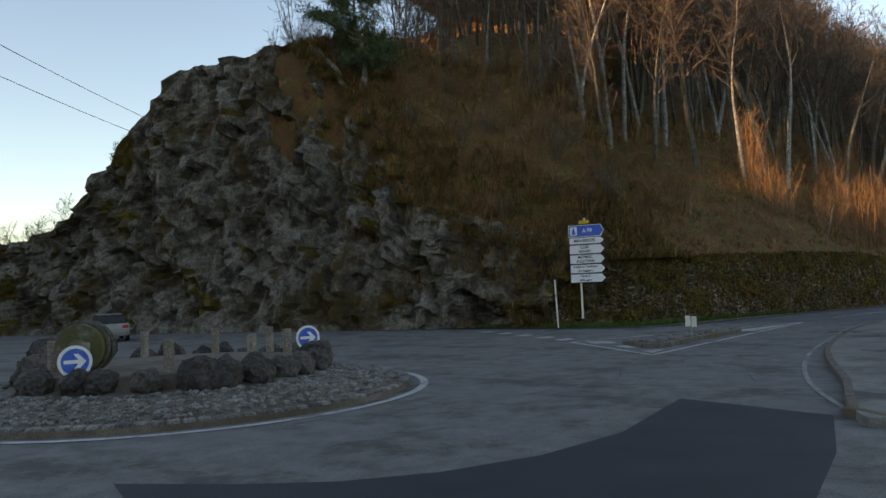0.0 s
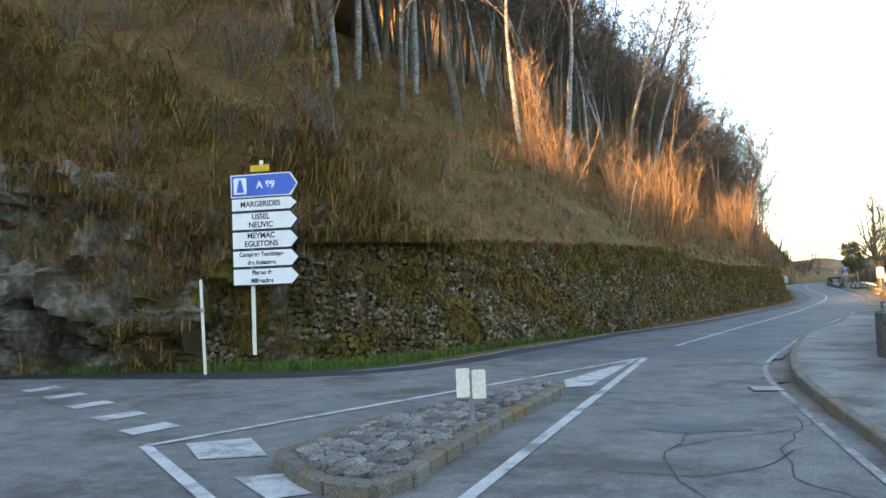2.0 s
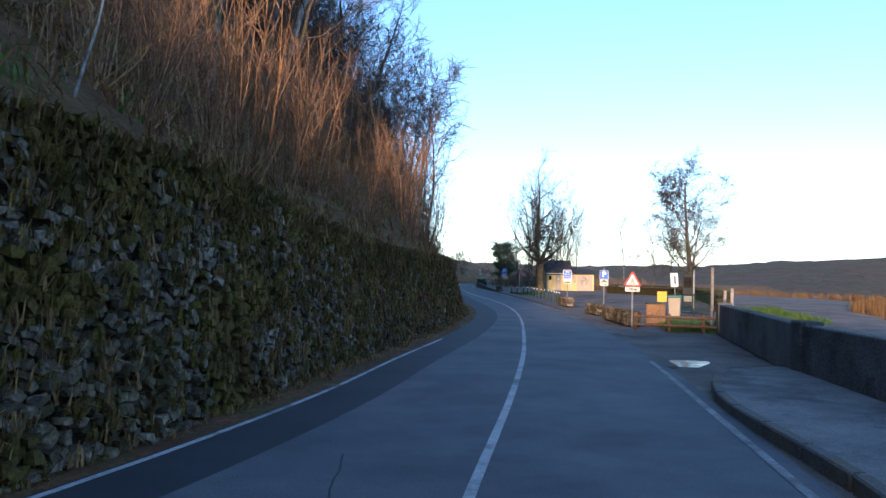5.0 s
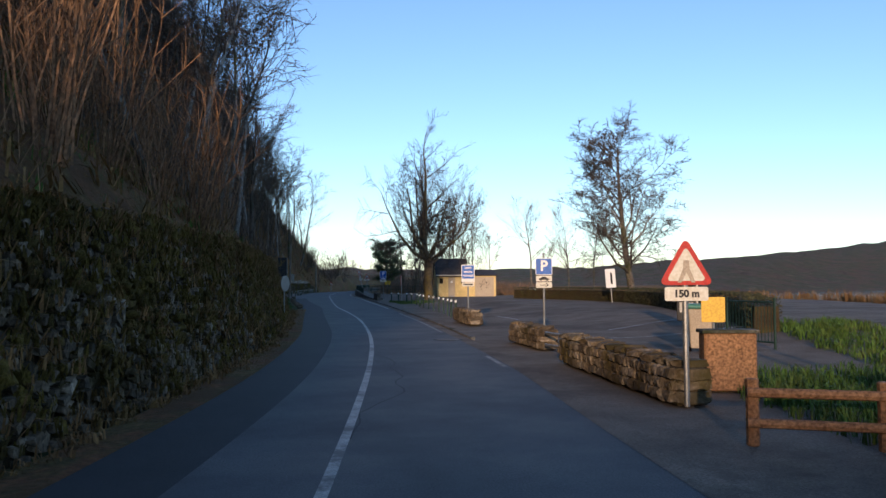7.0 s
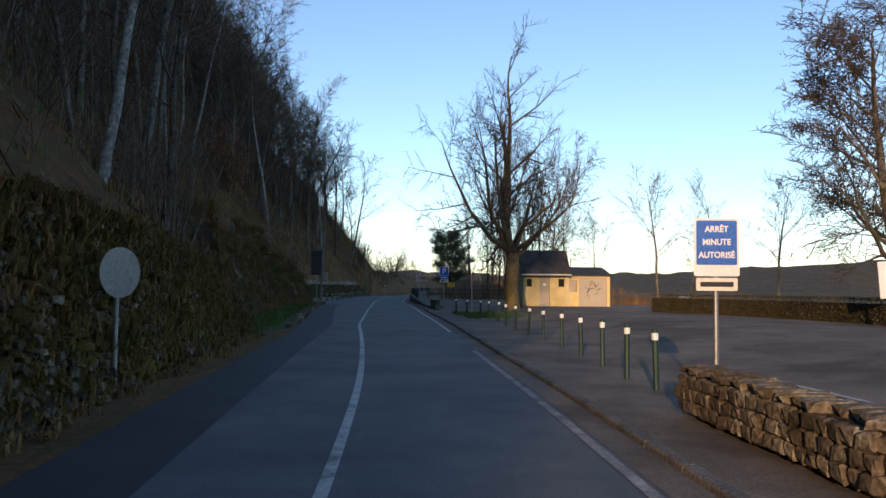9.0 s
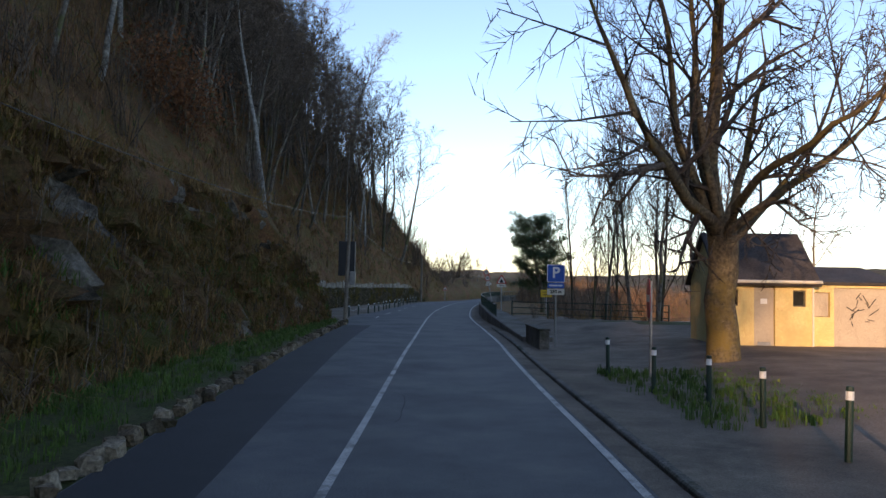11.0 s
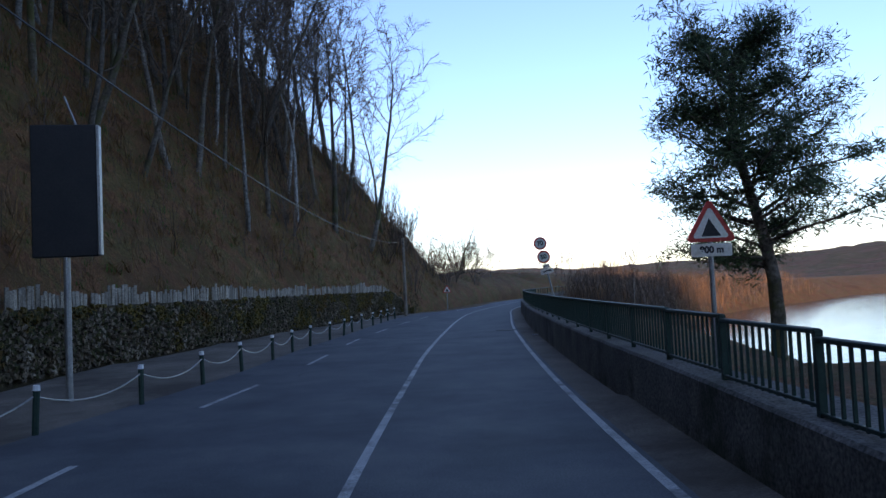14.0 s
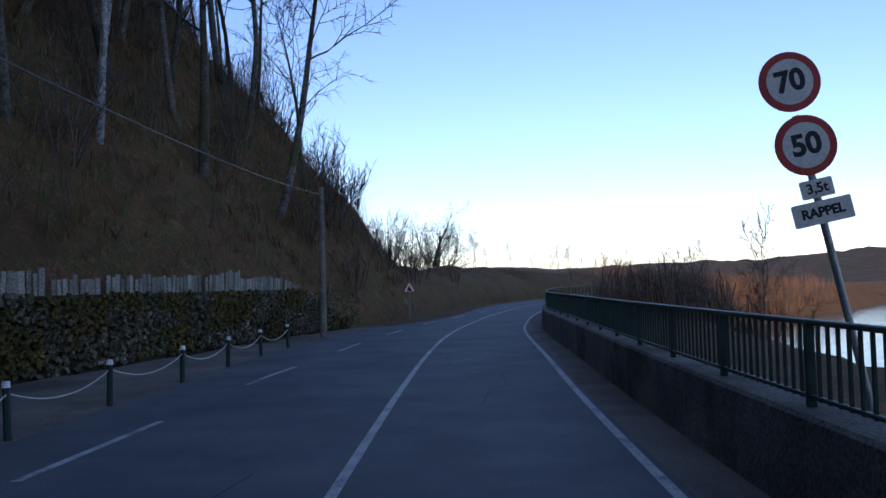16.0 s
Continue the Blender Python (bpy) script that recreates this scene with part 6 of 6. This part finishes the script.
sett = bm_mesh("sett", box(.22, .19, .12, (0, 0, 0), .02), COBBLE)
for k in range(132):
    a = 2 * math.pi * k / 132
    obj("sett", sett, isl, pose((RR - .12) * math.cos(a), (RR - .12) * math.sin(a), .035 + random.uniform(-.01, .01), 0, 0, math.degrees(a)))
ch = Heap()
r_ = random.Random(12)
for k in range(2600):
    a, u = r_.uniform(0, 6.28), r_.random()
    rr = RR - .35 - 1.5 * u
    z = .13 + .24 * u
    vs = iv * np.array([r_.uniform(.05, .1), r_.uniform(.04, .08), r_.uniform(.03, .06)])
    ch.add(turn_z(vs, r_.uniform(0, 6)) + np.array([rr * math.cos(a), rr * math.sin(a), z + .02]), if_)
obj("cobbles", ch.mesh("cobbles", COBBLE), isl, kind="stuff")


def boulder(x, y, z, sx, sy, sz, seed):
    bm = bmesh.new()
    bmesh.ops.create_icosphere(bm, subdivisions=3, radius=1)
    for w in bm.verts:
        c = w.co.copy()
        d1 = noise.voronoi(c * 1.1 + Vector((seed * 3.7, 0, 0)))[0]
        w.co = c * (.72 + .35 * (d1[1] - d1[0]) + .15 * noise.noise(c * 3 + Vector((seed, 0, 0))))
        w.co.x *= sx; w.co.y *= sy; w.co.z *= sz
    me_ = bm_mesh("boulder", bm, BOULDER)
    obj("boulder", me_, None, pose(x, y, z, 0, 0, seed * 47), "dark rough boulder on the roundabout", "boulder", "roundabout boulders")


for k in range(26):
    a = 2 * math.pi * k / 26 + random.uniform(-.08, .08)
    rr = 2.95 + random.uniform(-.1, .25)
    s = random.uniform(.36, .6)
    boulder(RC.x + rr * math.cos(a), RC.y + rr * math.sin(a), .42 + s * .25, s, s * .8, s * random.uniform(.8, 1.1), k)
boulder(-26.77, -100.4, .5, 1.1, .8, .75, 60)
boulder(-28.55, -97.99, .55, .9, .8, .7, 61)
for k in range(9):
    a = radians(-75 + k * 40)
    s = thing("wooden_post", pose(RC.x + 2.5 * math.cos(a), RC.y + 2.5 * math.sin(a), .66), "short round wooden post on the roundabout", "post", "roundabout posts")
    part("post", rod(.1, .1, .68, (0, 0, 0), 10, bevel=.015), POLE_WOOD, s)
wh = thing("millstone_wheel", pose(RC.x - .2, RC.y - 2.0, 1.2, 90, 0, 40), "old brown iron-banded wheel standing on edge", "wheel")
for z0, r0 in ((-.28, .55), (-.14, .5), (0, .55), (.14, .5)):
    part("band", rod(r0, r0, .15, (0, 0, z0), 28, bevel=.02), BARK, wh)
part("hub", rod(.18, .18, .7, (0, 0, -.35), 16), BARK, wh)

# island with cobbles and its kerb
IS = spline([(-13.45, -87.65), (-12.46, -88.58), (-11.73, -88.62), (-11.78, -87.41), (-11.77, -85.16), (-11.70, -81.75), (-12.13, -81.18), (-12.77, -83.45), (-13.37, -85.60), (-13.45, -87.65)], .15)
isl2 = thing("traffic_island", pose(0, 0, 0), "small splitter island of rough cobbles with a concrete kerb", "traffic island", "", "structure")
obj("bed", mesh_from("bed", [(x, y, .12) for x, y in IS[:-1]] + [(x, y, -.05) for x, y in IS[:-1]], [tuple(range(len(IS) - 1))[::-1]] + [(i, (i + 1) % (len(IS) - 1), len(IS) - 1 + (i + 1) % (len(IS) - 1), len(IS) - 1 + i) for i in range(len(IS) - 1)], GRAVEL_DIRT), isl2)
ks = resample(IS, 34)
kme3 = bm_mesh("kerb_stone", box(.2, .42, .2, (0, 0, -.05), .03), KERB)
for a, b in zip(ks[:-1], ks[1:]):
    c = (a + b) / 2
    ob = obj("kerb_stone", kme3, isl2, pose(c[0], c[1], 0, 0, 0, math.degrees(math.atan2(-(b - a)[0], (b - a)[1]))))
    ob.scale = (1, np.linalg.norm(b - a) / .43, 1)
cob = [bm_mesh("cobble", box(1, 1, 1, (0, 0, -.5), .2), COBBLE)]
cy = IS[:, 1].min() + .25
while cy < IS[:, 1].max() - .3:
    row = sorted(float(p[0] + (q[0] - p[0]) * (cy - p[1]) / (q[1] - p[1])) for p, q in zip(IS[:-1], IS[1:]) if (p[1] - cy) * (q[1] - cy) < 0)
    cx, end = row[0] + .18, row[-1] - .18
    while cx < end - .08:
        s = random.uniform(.15, .27)
        ob = obj("cobble", cob[0], isl2)
        ob.matrix_basis = pose(cx + s / 2, cy + random.uniform(-.04, .04), .14, random.gauss(0, 6), random.gauss(0, 6), random.uniform(0, 90)) @ Matrix.Diagonal((s, s * random.uniform(.7, 1), .12, 1))
        cx += s * 1.02
    cy += .22

# thin leaning delineator by the direction sign
dn = thing("delineator", pose(-20.9, -79.4, 0, 0, -2, 0), "thin pale leaning marker post", "marker post")
part("post", box(.07, .05, 2.3, (0, 0, 0), .01), CREAM, dn)
part("clip", box(.1, .07, .1, (0, 0, 1.5), .01), STEEL, dn)


# ---------------------------------------------------------------- car park things
def leafy(name, line, w, h, n, material, leaf, label, category, seed, z0=0.0, kind=""):
    """A clipped hedge: a dark core with many small leaves over it."""
    r = random.Random(seed)
    L = resample(np.array(line, float), 60)
    nn = normals_of(L)
    hv_, hf_ = [], []
    for (x, y), q in zip(L, nn):
        g = max(ground_z(x, y), -1.0) - .1
        for o, z in ((-w / 2, g), (-w / 2 * .9, g + h), (w / 2 * .9, g + h), (w / 2, g)):
            hv_.append((x + q[0] * o * .85, y + q[1] * o * .85, z if z == g else z - .06))
    for i in range(len(L) - 1):
        for k in range(3):
            hf_.append((i * 4 + k, i * 4 + k + 1, i * 4 + 5 + k, i * 4 + 4 + k))
    hf_ += [(3, 2, 1, 0), tuple(len(hv_) - 4 + k for k in range(4))]
    top = obj(name, mesh_from(name, hv_, hf_, MORTAR), None, None, label, category)
    v, f = [], []
    for _ in range(n):
        i = r.randrange(len(L) - 1)
        p = L[i] + (L[i + 1] - L[i]) * r.random()
        g = max(ground_z(p[0], p[1]), -1.0)
        t = r.random()
        if t < .4:
            o, z = r.uniform(-w / 2, w / 2), h * r.uniform(.95, 1.06)
        else:
            o, z = r.choice((-1, 1)) * w / 2 * r.uniform(.9, 1.08), h * r.random()
        c = Vector((p[0] + nn[i][0] * o, p[1] + nn[i][1] * o, g + z))
        e1 = Vector((r.gauss(0, 1), r.gauss(0, 1), r.gauss(0, 1))).normalized() * leaf * r.uniform(.6, 1.3)
        e2 = e1.orthogonal().normalized() * leaf * .5
        i0 = len(v)
        v += [c - e1, c + e2, c + e1, c - e2]
        f.append((i0, i0 + 1, i0 + 2, i0 + 3))
    obj("leaves", mesh_from("leaves", v, f, material), top, kind="stuff")


leafy("hedge", spline([(7.34, -31), (9.06, -26.86), (11.72, -18.76), (14.15, -11.32), (15.6, -3.5), (15.06, 3.7), (13.26, 10.6)], 1.0), .8, .85, 16000, HEDGE, .05, "clipped dark green hedge along the car park", "hedge", 1)

bn = thing("wheelie_bin", pose(3.7, -33.99, ground_z(3.7, -33.99), 0, 0, -25), "beige wheeled rubbish bin with green lid", "bin")
bb = box(.55, .6, .86, (0, 0, .1), .02)
for w in bb.verts:
    if w.co.z < .5:
        w.co.x *= .86; w.co.y *= .82
part("body", bb, BIN_BODY, bn)
part("lid", box(.62, .68, .1, (0, 0, .96), .03), BIN_LID, bn, "green lid")
for sx in (-.22, .22):
    part("wheel", rod(.1, .1, .06, (sx - .03, .24, .1), 14, ry=90), BLACK, bn)

tt = thing("information_totem", pose(6.55, -28.23, 0, 0, 0, -30), "dark upright information panel with a steel edge", "information panel")
part("panel", box(.55, .08, 1.75, (0, 0, .35), .01), BLACK, tt)
part("edge", box(.06, .1, 2.2, (.31, 0, .1), .01), STEEL, tt)
part("notice", box(.4, .012, .55, (0, -.046, 1.35), 0), GLASS_DARK, tt)
part("notice", box(.4, .012, .3, (0, -.046, .6), 0), SIGN_BACK, tt)

nb_ = thing("notice_board", pose(14.58, -4.75, .2, 0, -4, -8), "tilted pale notice board before the hedge", "notice board")
part("post", rod(.04, .04, 1.4, (0, .05, 0), 8), STEEL, nb_)
part("board", plate(.62, 1.15, .02, .03), WHITE, nb_, "", up(0, 0, 1.55))
part("figure", plate(.12, .7, .02, .006), BLACK, nb_, "dark unreadable figure", up(.05, -.02, 1.55))

ys = thing("yellow_sign", pose(1.75, -37.8, 0, 0, 0, -25), "small yellow notice on a post", "notice")
part("post", rod(.025, .025, 1.1, (0, .03, 0), 8), STEEL, ys)
part("plate", plate(.38, .42, .02), YELLOW, ys, "", up(0, 0, 1.05))
ys2 = thing("yellow_board", pose(6.7, 39.6, -.4, 0, 0, -12), "yellow notice board on the shore", "notice")
part("post", rod(.03, .03, 2.1, (0, .03, 0), 8), STEEL, ys2)
part("plate", plate(.62, .4, .02), YELLOW, ys2, "", up(0, 0, 2.0))
part("line", plate(.4, .04, .01, .004), BLACK, ys2, "", up(0, -.009, 2.08))
part("line", plate(.33, .04, .01, .004), BLACK, ys2, "", up(0, -.009, 1.93))
# back of a brown information board, built as a capped box
bx = thing("info_board_back", pose(0.81, -39.74, 0, 0, 0, -15), "back of a brown information board beside the stone wall", "cabinet")
part("body", box(.72, .3, .8, (0, 0, 0), .02), RAIL_WOOD, bx)
part("cap", box(.78, .36, .05, (0, 0, .8), .01), DARK_CONCRETE, bx)
wb = thing("litter_bin", pose(14.17, 9.5, .25, 0, 0, 0), "small pale litter bin", "bin")
part("body", rod(.26, .28, .8, (0, 0, 0), 14, bevel=.02), CREAM, wb)
part("lid", rod(.3, .24, .12, (0, 0, .8), 14), SIGN_BACK, wb)

# two-rail metal barrier between the walls, wooden fence at the entrance
br = thing("metal_barrier", pose(0.39, -34.13, 0, 0, 0, 3), "two grey metal rails between stone walls", "barrier")
for z in (.16, .42):
    part("rail", rod(.03, .03, 1.6, (0, .8, z), 10, rx=90), STEEL, br)
wf = thing("wooden_fence", pose(-1.06, -43.18, 0, 0, 0, -28), "low brown wooden rail fence", "fence")
for x in (0, 1.1, 2.2, 3.3):
    part("post", rod(.06, .06, .62, (x, 0, 0), 8, bevel=.01), RAIL_WOOD, wf)
for z in (.22, .5):
    part("rail", rod(.045, .045, 3.4, (-.05, -.07, z), 8, ry=90), RAIL_WOOD, wf)
gf_ = thing("mesh_fence", pose(4.89, -31.2, 0, 0, 0, -80), "green metal fence panel above the shore", "fence")
for x in (0, 1.5, 3.0):
    part("post", rod(.03, .03, 1.15, (x, 0, 0), 8), GREEN_PAINT, gf_)
for z in (.15, 1.05):
    part("rail", rod(.02, .02, 3.0, (0, 0, z), 8, ry=90), GREEN_PAINT, gf_)
for k in range(1, 30):
    part("wire", box(.012, .012, .9, (k * .1, 0, .15)), GREEN_PAINT, gf_)
for x, y, h in ((1.78, -42.79, 2.4), (1.9, -44.11, 1.7), (2.69, -41.75, 1.6)):
    s = thing("wooden_post", pose(x, y, -.2), "pale upright wooden post near the shore", "post", "shore posts")
    part("post", rod(.06, .055, h, (0, 0, 0), 8, bevel=.01), WOOD, s)

# bay lines on the car park and a blue bay
for a, b in (((3.56, -29.46), (7.66, -29.68)), ((4.75, -26.52), (8.74, -25.09)), ((3.64, -18.54), (4.35, -18.34)), ((4.35, -18.34), (4.39, -14.73)), ((12.41, 3.21), (9.84, 4.09))):
    a, b = np.array(a), np.array(b)
    ln = np.array([a + (b - a) * t for t in np.linspace(0, 1, 12)])
    n_ = normals_of(ln)
    v, f = [], []
    for p, q in zip(ln, n_):
        for o in (-.05, .05):
            x, y = p + q * o
            v.append((x, y, max(ground_z(x, y), ground_z(x + .6, y), ground_z(x - .6, y), ground_z(x, y + .6), ground_z(x, y - .6)) + .012))
    f = [(2 * i, 2 * i + 1, 2 * i + 3, 2 * i + 2) for i in range(11)]
    obj("bay_line", mesh_from("bay_line", v, f, PAINT), None, None, "worn white parking bay line", "road marking", "", "structure")

for x, y in ((-.94, -29.1), (4.45, 65.5)):
    mn = thing("manhole_cover", pose(x, y, .004), "round cast iron manhole cover in the road", "manhole", "", "structure")
    part("ring", rod(.40, .40, .006, (0, 0, 0), 28), ASPHALT_NEW, mn)
    part("lid", rod(.33, .33, .009, (0, 0, 0), 28), ASPHALT_OLD, mn)
for x, y, rz in ((-8.4, -81.11, 10), (5.09, 61.99, -8)):
    gr = thing("drain_grate", pose(x, y, .004, 0, 0, rz), "iron drain grate by the kerb", "drain", "", "structure")
    part("frame", box(.5, .5, .012, (0, 0, -.004), .002), BLACK, gr)
    for k in range(7):
        part("slat", box(.44, .03, .018, (0, -.2 + k * .066, 0)), STEEL, gr)

# tail of the lookout railing
for x0, y0, rz, L in ((4.51, 37.25, -22, 1.9), (6.16, 36.08, -30, 3.2), (8.78, 34.74, -30, 3.0)):
    s = thing("railing", pose(x0, y0, .2, 0, 0, rz), "dark green three-bar railing of the lookout", "railing", "lake railing")
    for x in (0, L):
        part("post", box(.06, .06, 1.0, (x, 0, 0), .008), GREEN_PAINT, s)
    for z in (.35, .65, .95):
        part("rail", box(L, .045, .04, (L / 2, 0, z), .006), GREEN_PAINT, s)


# ---------------------------------------------------------------- the pine
def pine(x, y, z, h, seed, wide=3.0, low=.26, limbs=46):
    r = random.Random(seed)
    top = obj("pine_tree", None, None, pose(x, y, z, 0, 0, 0), "dark spreading pine leaning over the lake", "tree")
    t = Tubes()
    spine = [Vector((.25 * math.sin(k * .7) - .05 * k, .1 * math.sin(k), h * k / 9)) for k in range(10)]
    t.tube(spine, [.2 * (1 - .085 * k) for k in range(10)], 8)
    nv, nf = [], []

    def needles(c, n, rad):
        for _ in range(n):
            d = Vector((r.gauss(0, 1), r.gauss(0, 1), r.gauss(.5, 1))).normalized()
            o = c + Vector((r.gauss(0, 1), r.gauss(0, 1), r.gauss(0, .6))) * rad * .45
            e = d * .2
            w = d.orthogonal().normalized() * .02
            i = len(nv)
            nv.extend([o - w, o + w, o + e])
            nf.append((i, i + 1, i + 2))

    for k in range(limbs):
        u = low + (1 - low) * (k / limbs)
        i = min(8, int(u * 9))
        b = spine[i].lerp(spine[i + 1], u * 9 - i)
        a = r.uniform(0, 6.28)
        L = (1.0 - .55 * abs(u - .55) * 1.6) * wide * r.uniform(.55, 1.1) * (1.15 if u < .45 else 1)
        d = Vector((math.cos(a), math.sin(a), 0 if u < .4 else .25)).normalized()
        pts = [b]
        for q in range(5):
            d = (d + Vector((r.gauss(0, .15), r.gauss(0, .15), r.gauss(.06, .1)))).normalized()
            pts.append(pts[-1] + d * L / 5)
        t.tube(pts, [.05 * (1 - .17 * q) for q in range(6)], 4)
        for q in range(16):
            w = r.uniform(.3, 1) * 5
            p = pts[int(w)].lerp(pts[min(5, int(w) + 1)], w % 1)
            e = p + Vector((r.gauss(0, .32), r.gauss(0, .32), r.gauss(.12, .2)))
            t.tube([p, e], [.012, .006], 3)
            needles(e, 30, .36)
            needles(p.lerp(e, .5), 14, .26)
    obj("trunk", mesh_from("trunk", t.v, t.f, BARK, True), top)
    obj("crown", mesh_from("crown", nv, nf, PINE), top, label="dark green needle tufts")


pine(8.74, 53.17, -1.0, 7.6, 4, 3.1, .36, 44)
# trees across the bend
plant(big, pose(9.5, 165, 0, 0, 0, 120) @ Matrix.Diagonal((1.25, 1.25, 1.1, 1)), "broad round bare tree beyond the bend")
sc = []
for i in range(70):
    y = random.uniform(81, 178)
    x = float(np.interp(y, SHORE[:, 1], SHORE[:, 0])) + random.uniform(-3, 4)
    sc.append((x, y, max(-3.6, ground_z(x, y)), 0))
far_wood("shore_scrub", sc, "bare reddish scrub along the shore", (.1, .22), 6)
tw = []
for _ in range(4200):
    y = random.uniform(93, 190)
    a, b = float(np.interp(y, REDGE[:, 1], REDGE[:, 0])) + 3.5, float(np.interp(y, SHORE[:, 1], SHORE[:, 0])) + 5
    x = random.uniform(a, max(a + 2, b))
    tw.append((x, y, max(-3.8, ground_z(x, y)), random.uniform(.5, 1.3)))
blades(tw[:2200], 5, 2.6, .018, .8, TWIG, "shore_thicket", "dense brown thicket between road and lake", 91, .7)
blades(tw[2200:], 5, 2.0, .018, .8, ORANGE_TWIG, "shore_thicket", "rusty bare scrub between road and lake", 92, .8)
# ivy on the low wall
iv_v, iv_f = [], []
for _ in range(6000):
    k = random.randrange(len(LOW))
    y = LOW[k, 1]
    q = FN[int(np.argmin(abs(FOOT[:, 1] - y)))]
    z = 1.55 * random.random() ** .8
    c = Vector((LOW[k, 0] + q[0] * (.05 * z - .04 - random.uniform(0, .1)) + random.uniform(-.5, .5) * q[1], y + q[1] * (.05 * z - .1) - random.uniform(-.5, .5) * q[0], z))
    e1 = Vector((random.gauss(0, .5), random.gauss(0, 1), random.gauss(0, 1))).normalized() * random.uniform(.03, .07)
    e2 = e1.orthogonal().normalized() * .035
    i = len(iv_v)
    iv_v += [c - e1, c + e2, c + e1, c - e2]
    iv_f.append((i, i + 1, i + 2, i + 3))
obj("ivy", mesh_from("ivy", iv_v, iv_f, HEDGE), None, None, "dark ivy and dead leaves over the low wall", "ivy", "", "stuff")
for x, y, s in ((13.28, 75.45, .42), (14.81, 85.5, .5), (15.24, 92.48, .45)):
    plant(KINDS[5], pose(x, y, -3.6, 0, 0, x * 9) @ Matrix.Diagonal((s, s, s, 1)), "bare willow standing at the water's edge", "shore willows")


# ---------------------------------------------------------------- beyond the roundabout
def car(x, y, rz):
    c = thing("car", pose(x, y, 0, 0, 0, rz), "silver-grey hatchback car with red tail lights", "car")
    def shell(profile, w, taper):
        bm = bmesh.new()
        a = [bm.verts.new((-w / 2 + taper * (z > .95), x_, z)) for x_, z in profile]
        b = [bm.verts.new((w / 2 - taper * (z > .95), x_, z)) for x_, z in profile]
        bm.faces.new(a); bm.faces.new(b[::-1])
        for i in range(len(a)):
            j = (i + 1) % len(a)
            bm.faces.new((a[i], b[i], b[j], a[j]))
        bmesh.ops.recalc_face_normals(bm, faces=bm.faces)
        bmesh.ops.bevel(bm, geom=bm.edges, offset=.05, segments=2, affect='EDGES')
        return bm
    body = [(-2.0, .3), (-2.05, .6), (-1.95, .95), (-1.2, .98), (1.0, .95), (1.9, .8), (2.05, .55), (2.0, .3)]
    part("body", shell(body, 1.72, .0), SIGN_BACK, c, smooth=False)
    part("cabin", shell([(-1.9, .94), (-1.5, 1.42), (.1, 1.46), (1.05, .94)], 1.62, .16), GLASS_DARK, c, "dark windows")
    part("roof", box(1.2, 1.5, .05, (0, -.68, 1.42), .02), SIGN_BACK, c)
    for sx in (-.82, .82):
        for sy in (-1.25, 1.3):
            w = part("wheel", rod(.31, .31, .2, (sx - .1, sy, .31), 20, ry=90, bevel=.02), BLACK, c)
            part("rim", rod(.19, .19, .21, (sx - .105, sy, .31), 14, ry=90), STEEL, w)
        part("tail_light", box(.3, .06, .16, (sx * .8, -2.02, .72), .02), RED, c, "red tail light")


car(-43, -90, 68)
pine(-34.6, -78, ground_z(-34.6, -78) - .2, 7.0, 9, 3.6, .12)
for a, b in (((-95, -50, 24), (-28, -128, 21)), ((-95, -53, 22.5), (-28, -131, 19.5))):
    wire(a, b, 1.0, .03)
fh = thing("house", pose(-190, -118, -.5, 0, 0, 60), "small distant house with grey roof", "house")
part("wall", box(10, 8, 5, (0, 0, 0)), CREAM, fh)
rb2 = bmesh.new()
for sx in (-1, 1):
    box(5.9, 8.8, .2, (sx * 2.6, 0, 6.3), 0, rb2, ry=sx * 32)
part("roof", rb2, ROOF, fh)
sp = thing("street_lamp", pose(-58, -99, 0), "grey pole at the far junction", "street lamp")
part("pole", rod(.1, .07, 7.5, (0, 0, 0), 10), STEEL, sp)
part("lamp_head", box(.25, .7, .15, (0, .3, 7.4), .03), STEEL, sp)
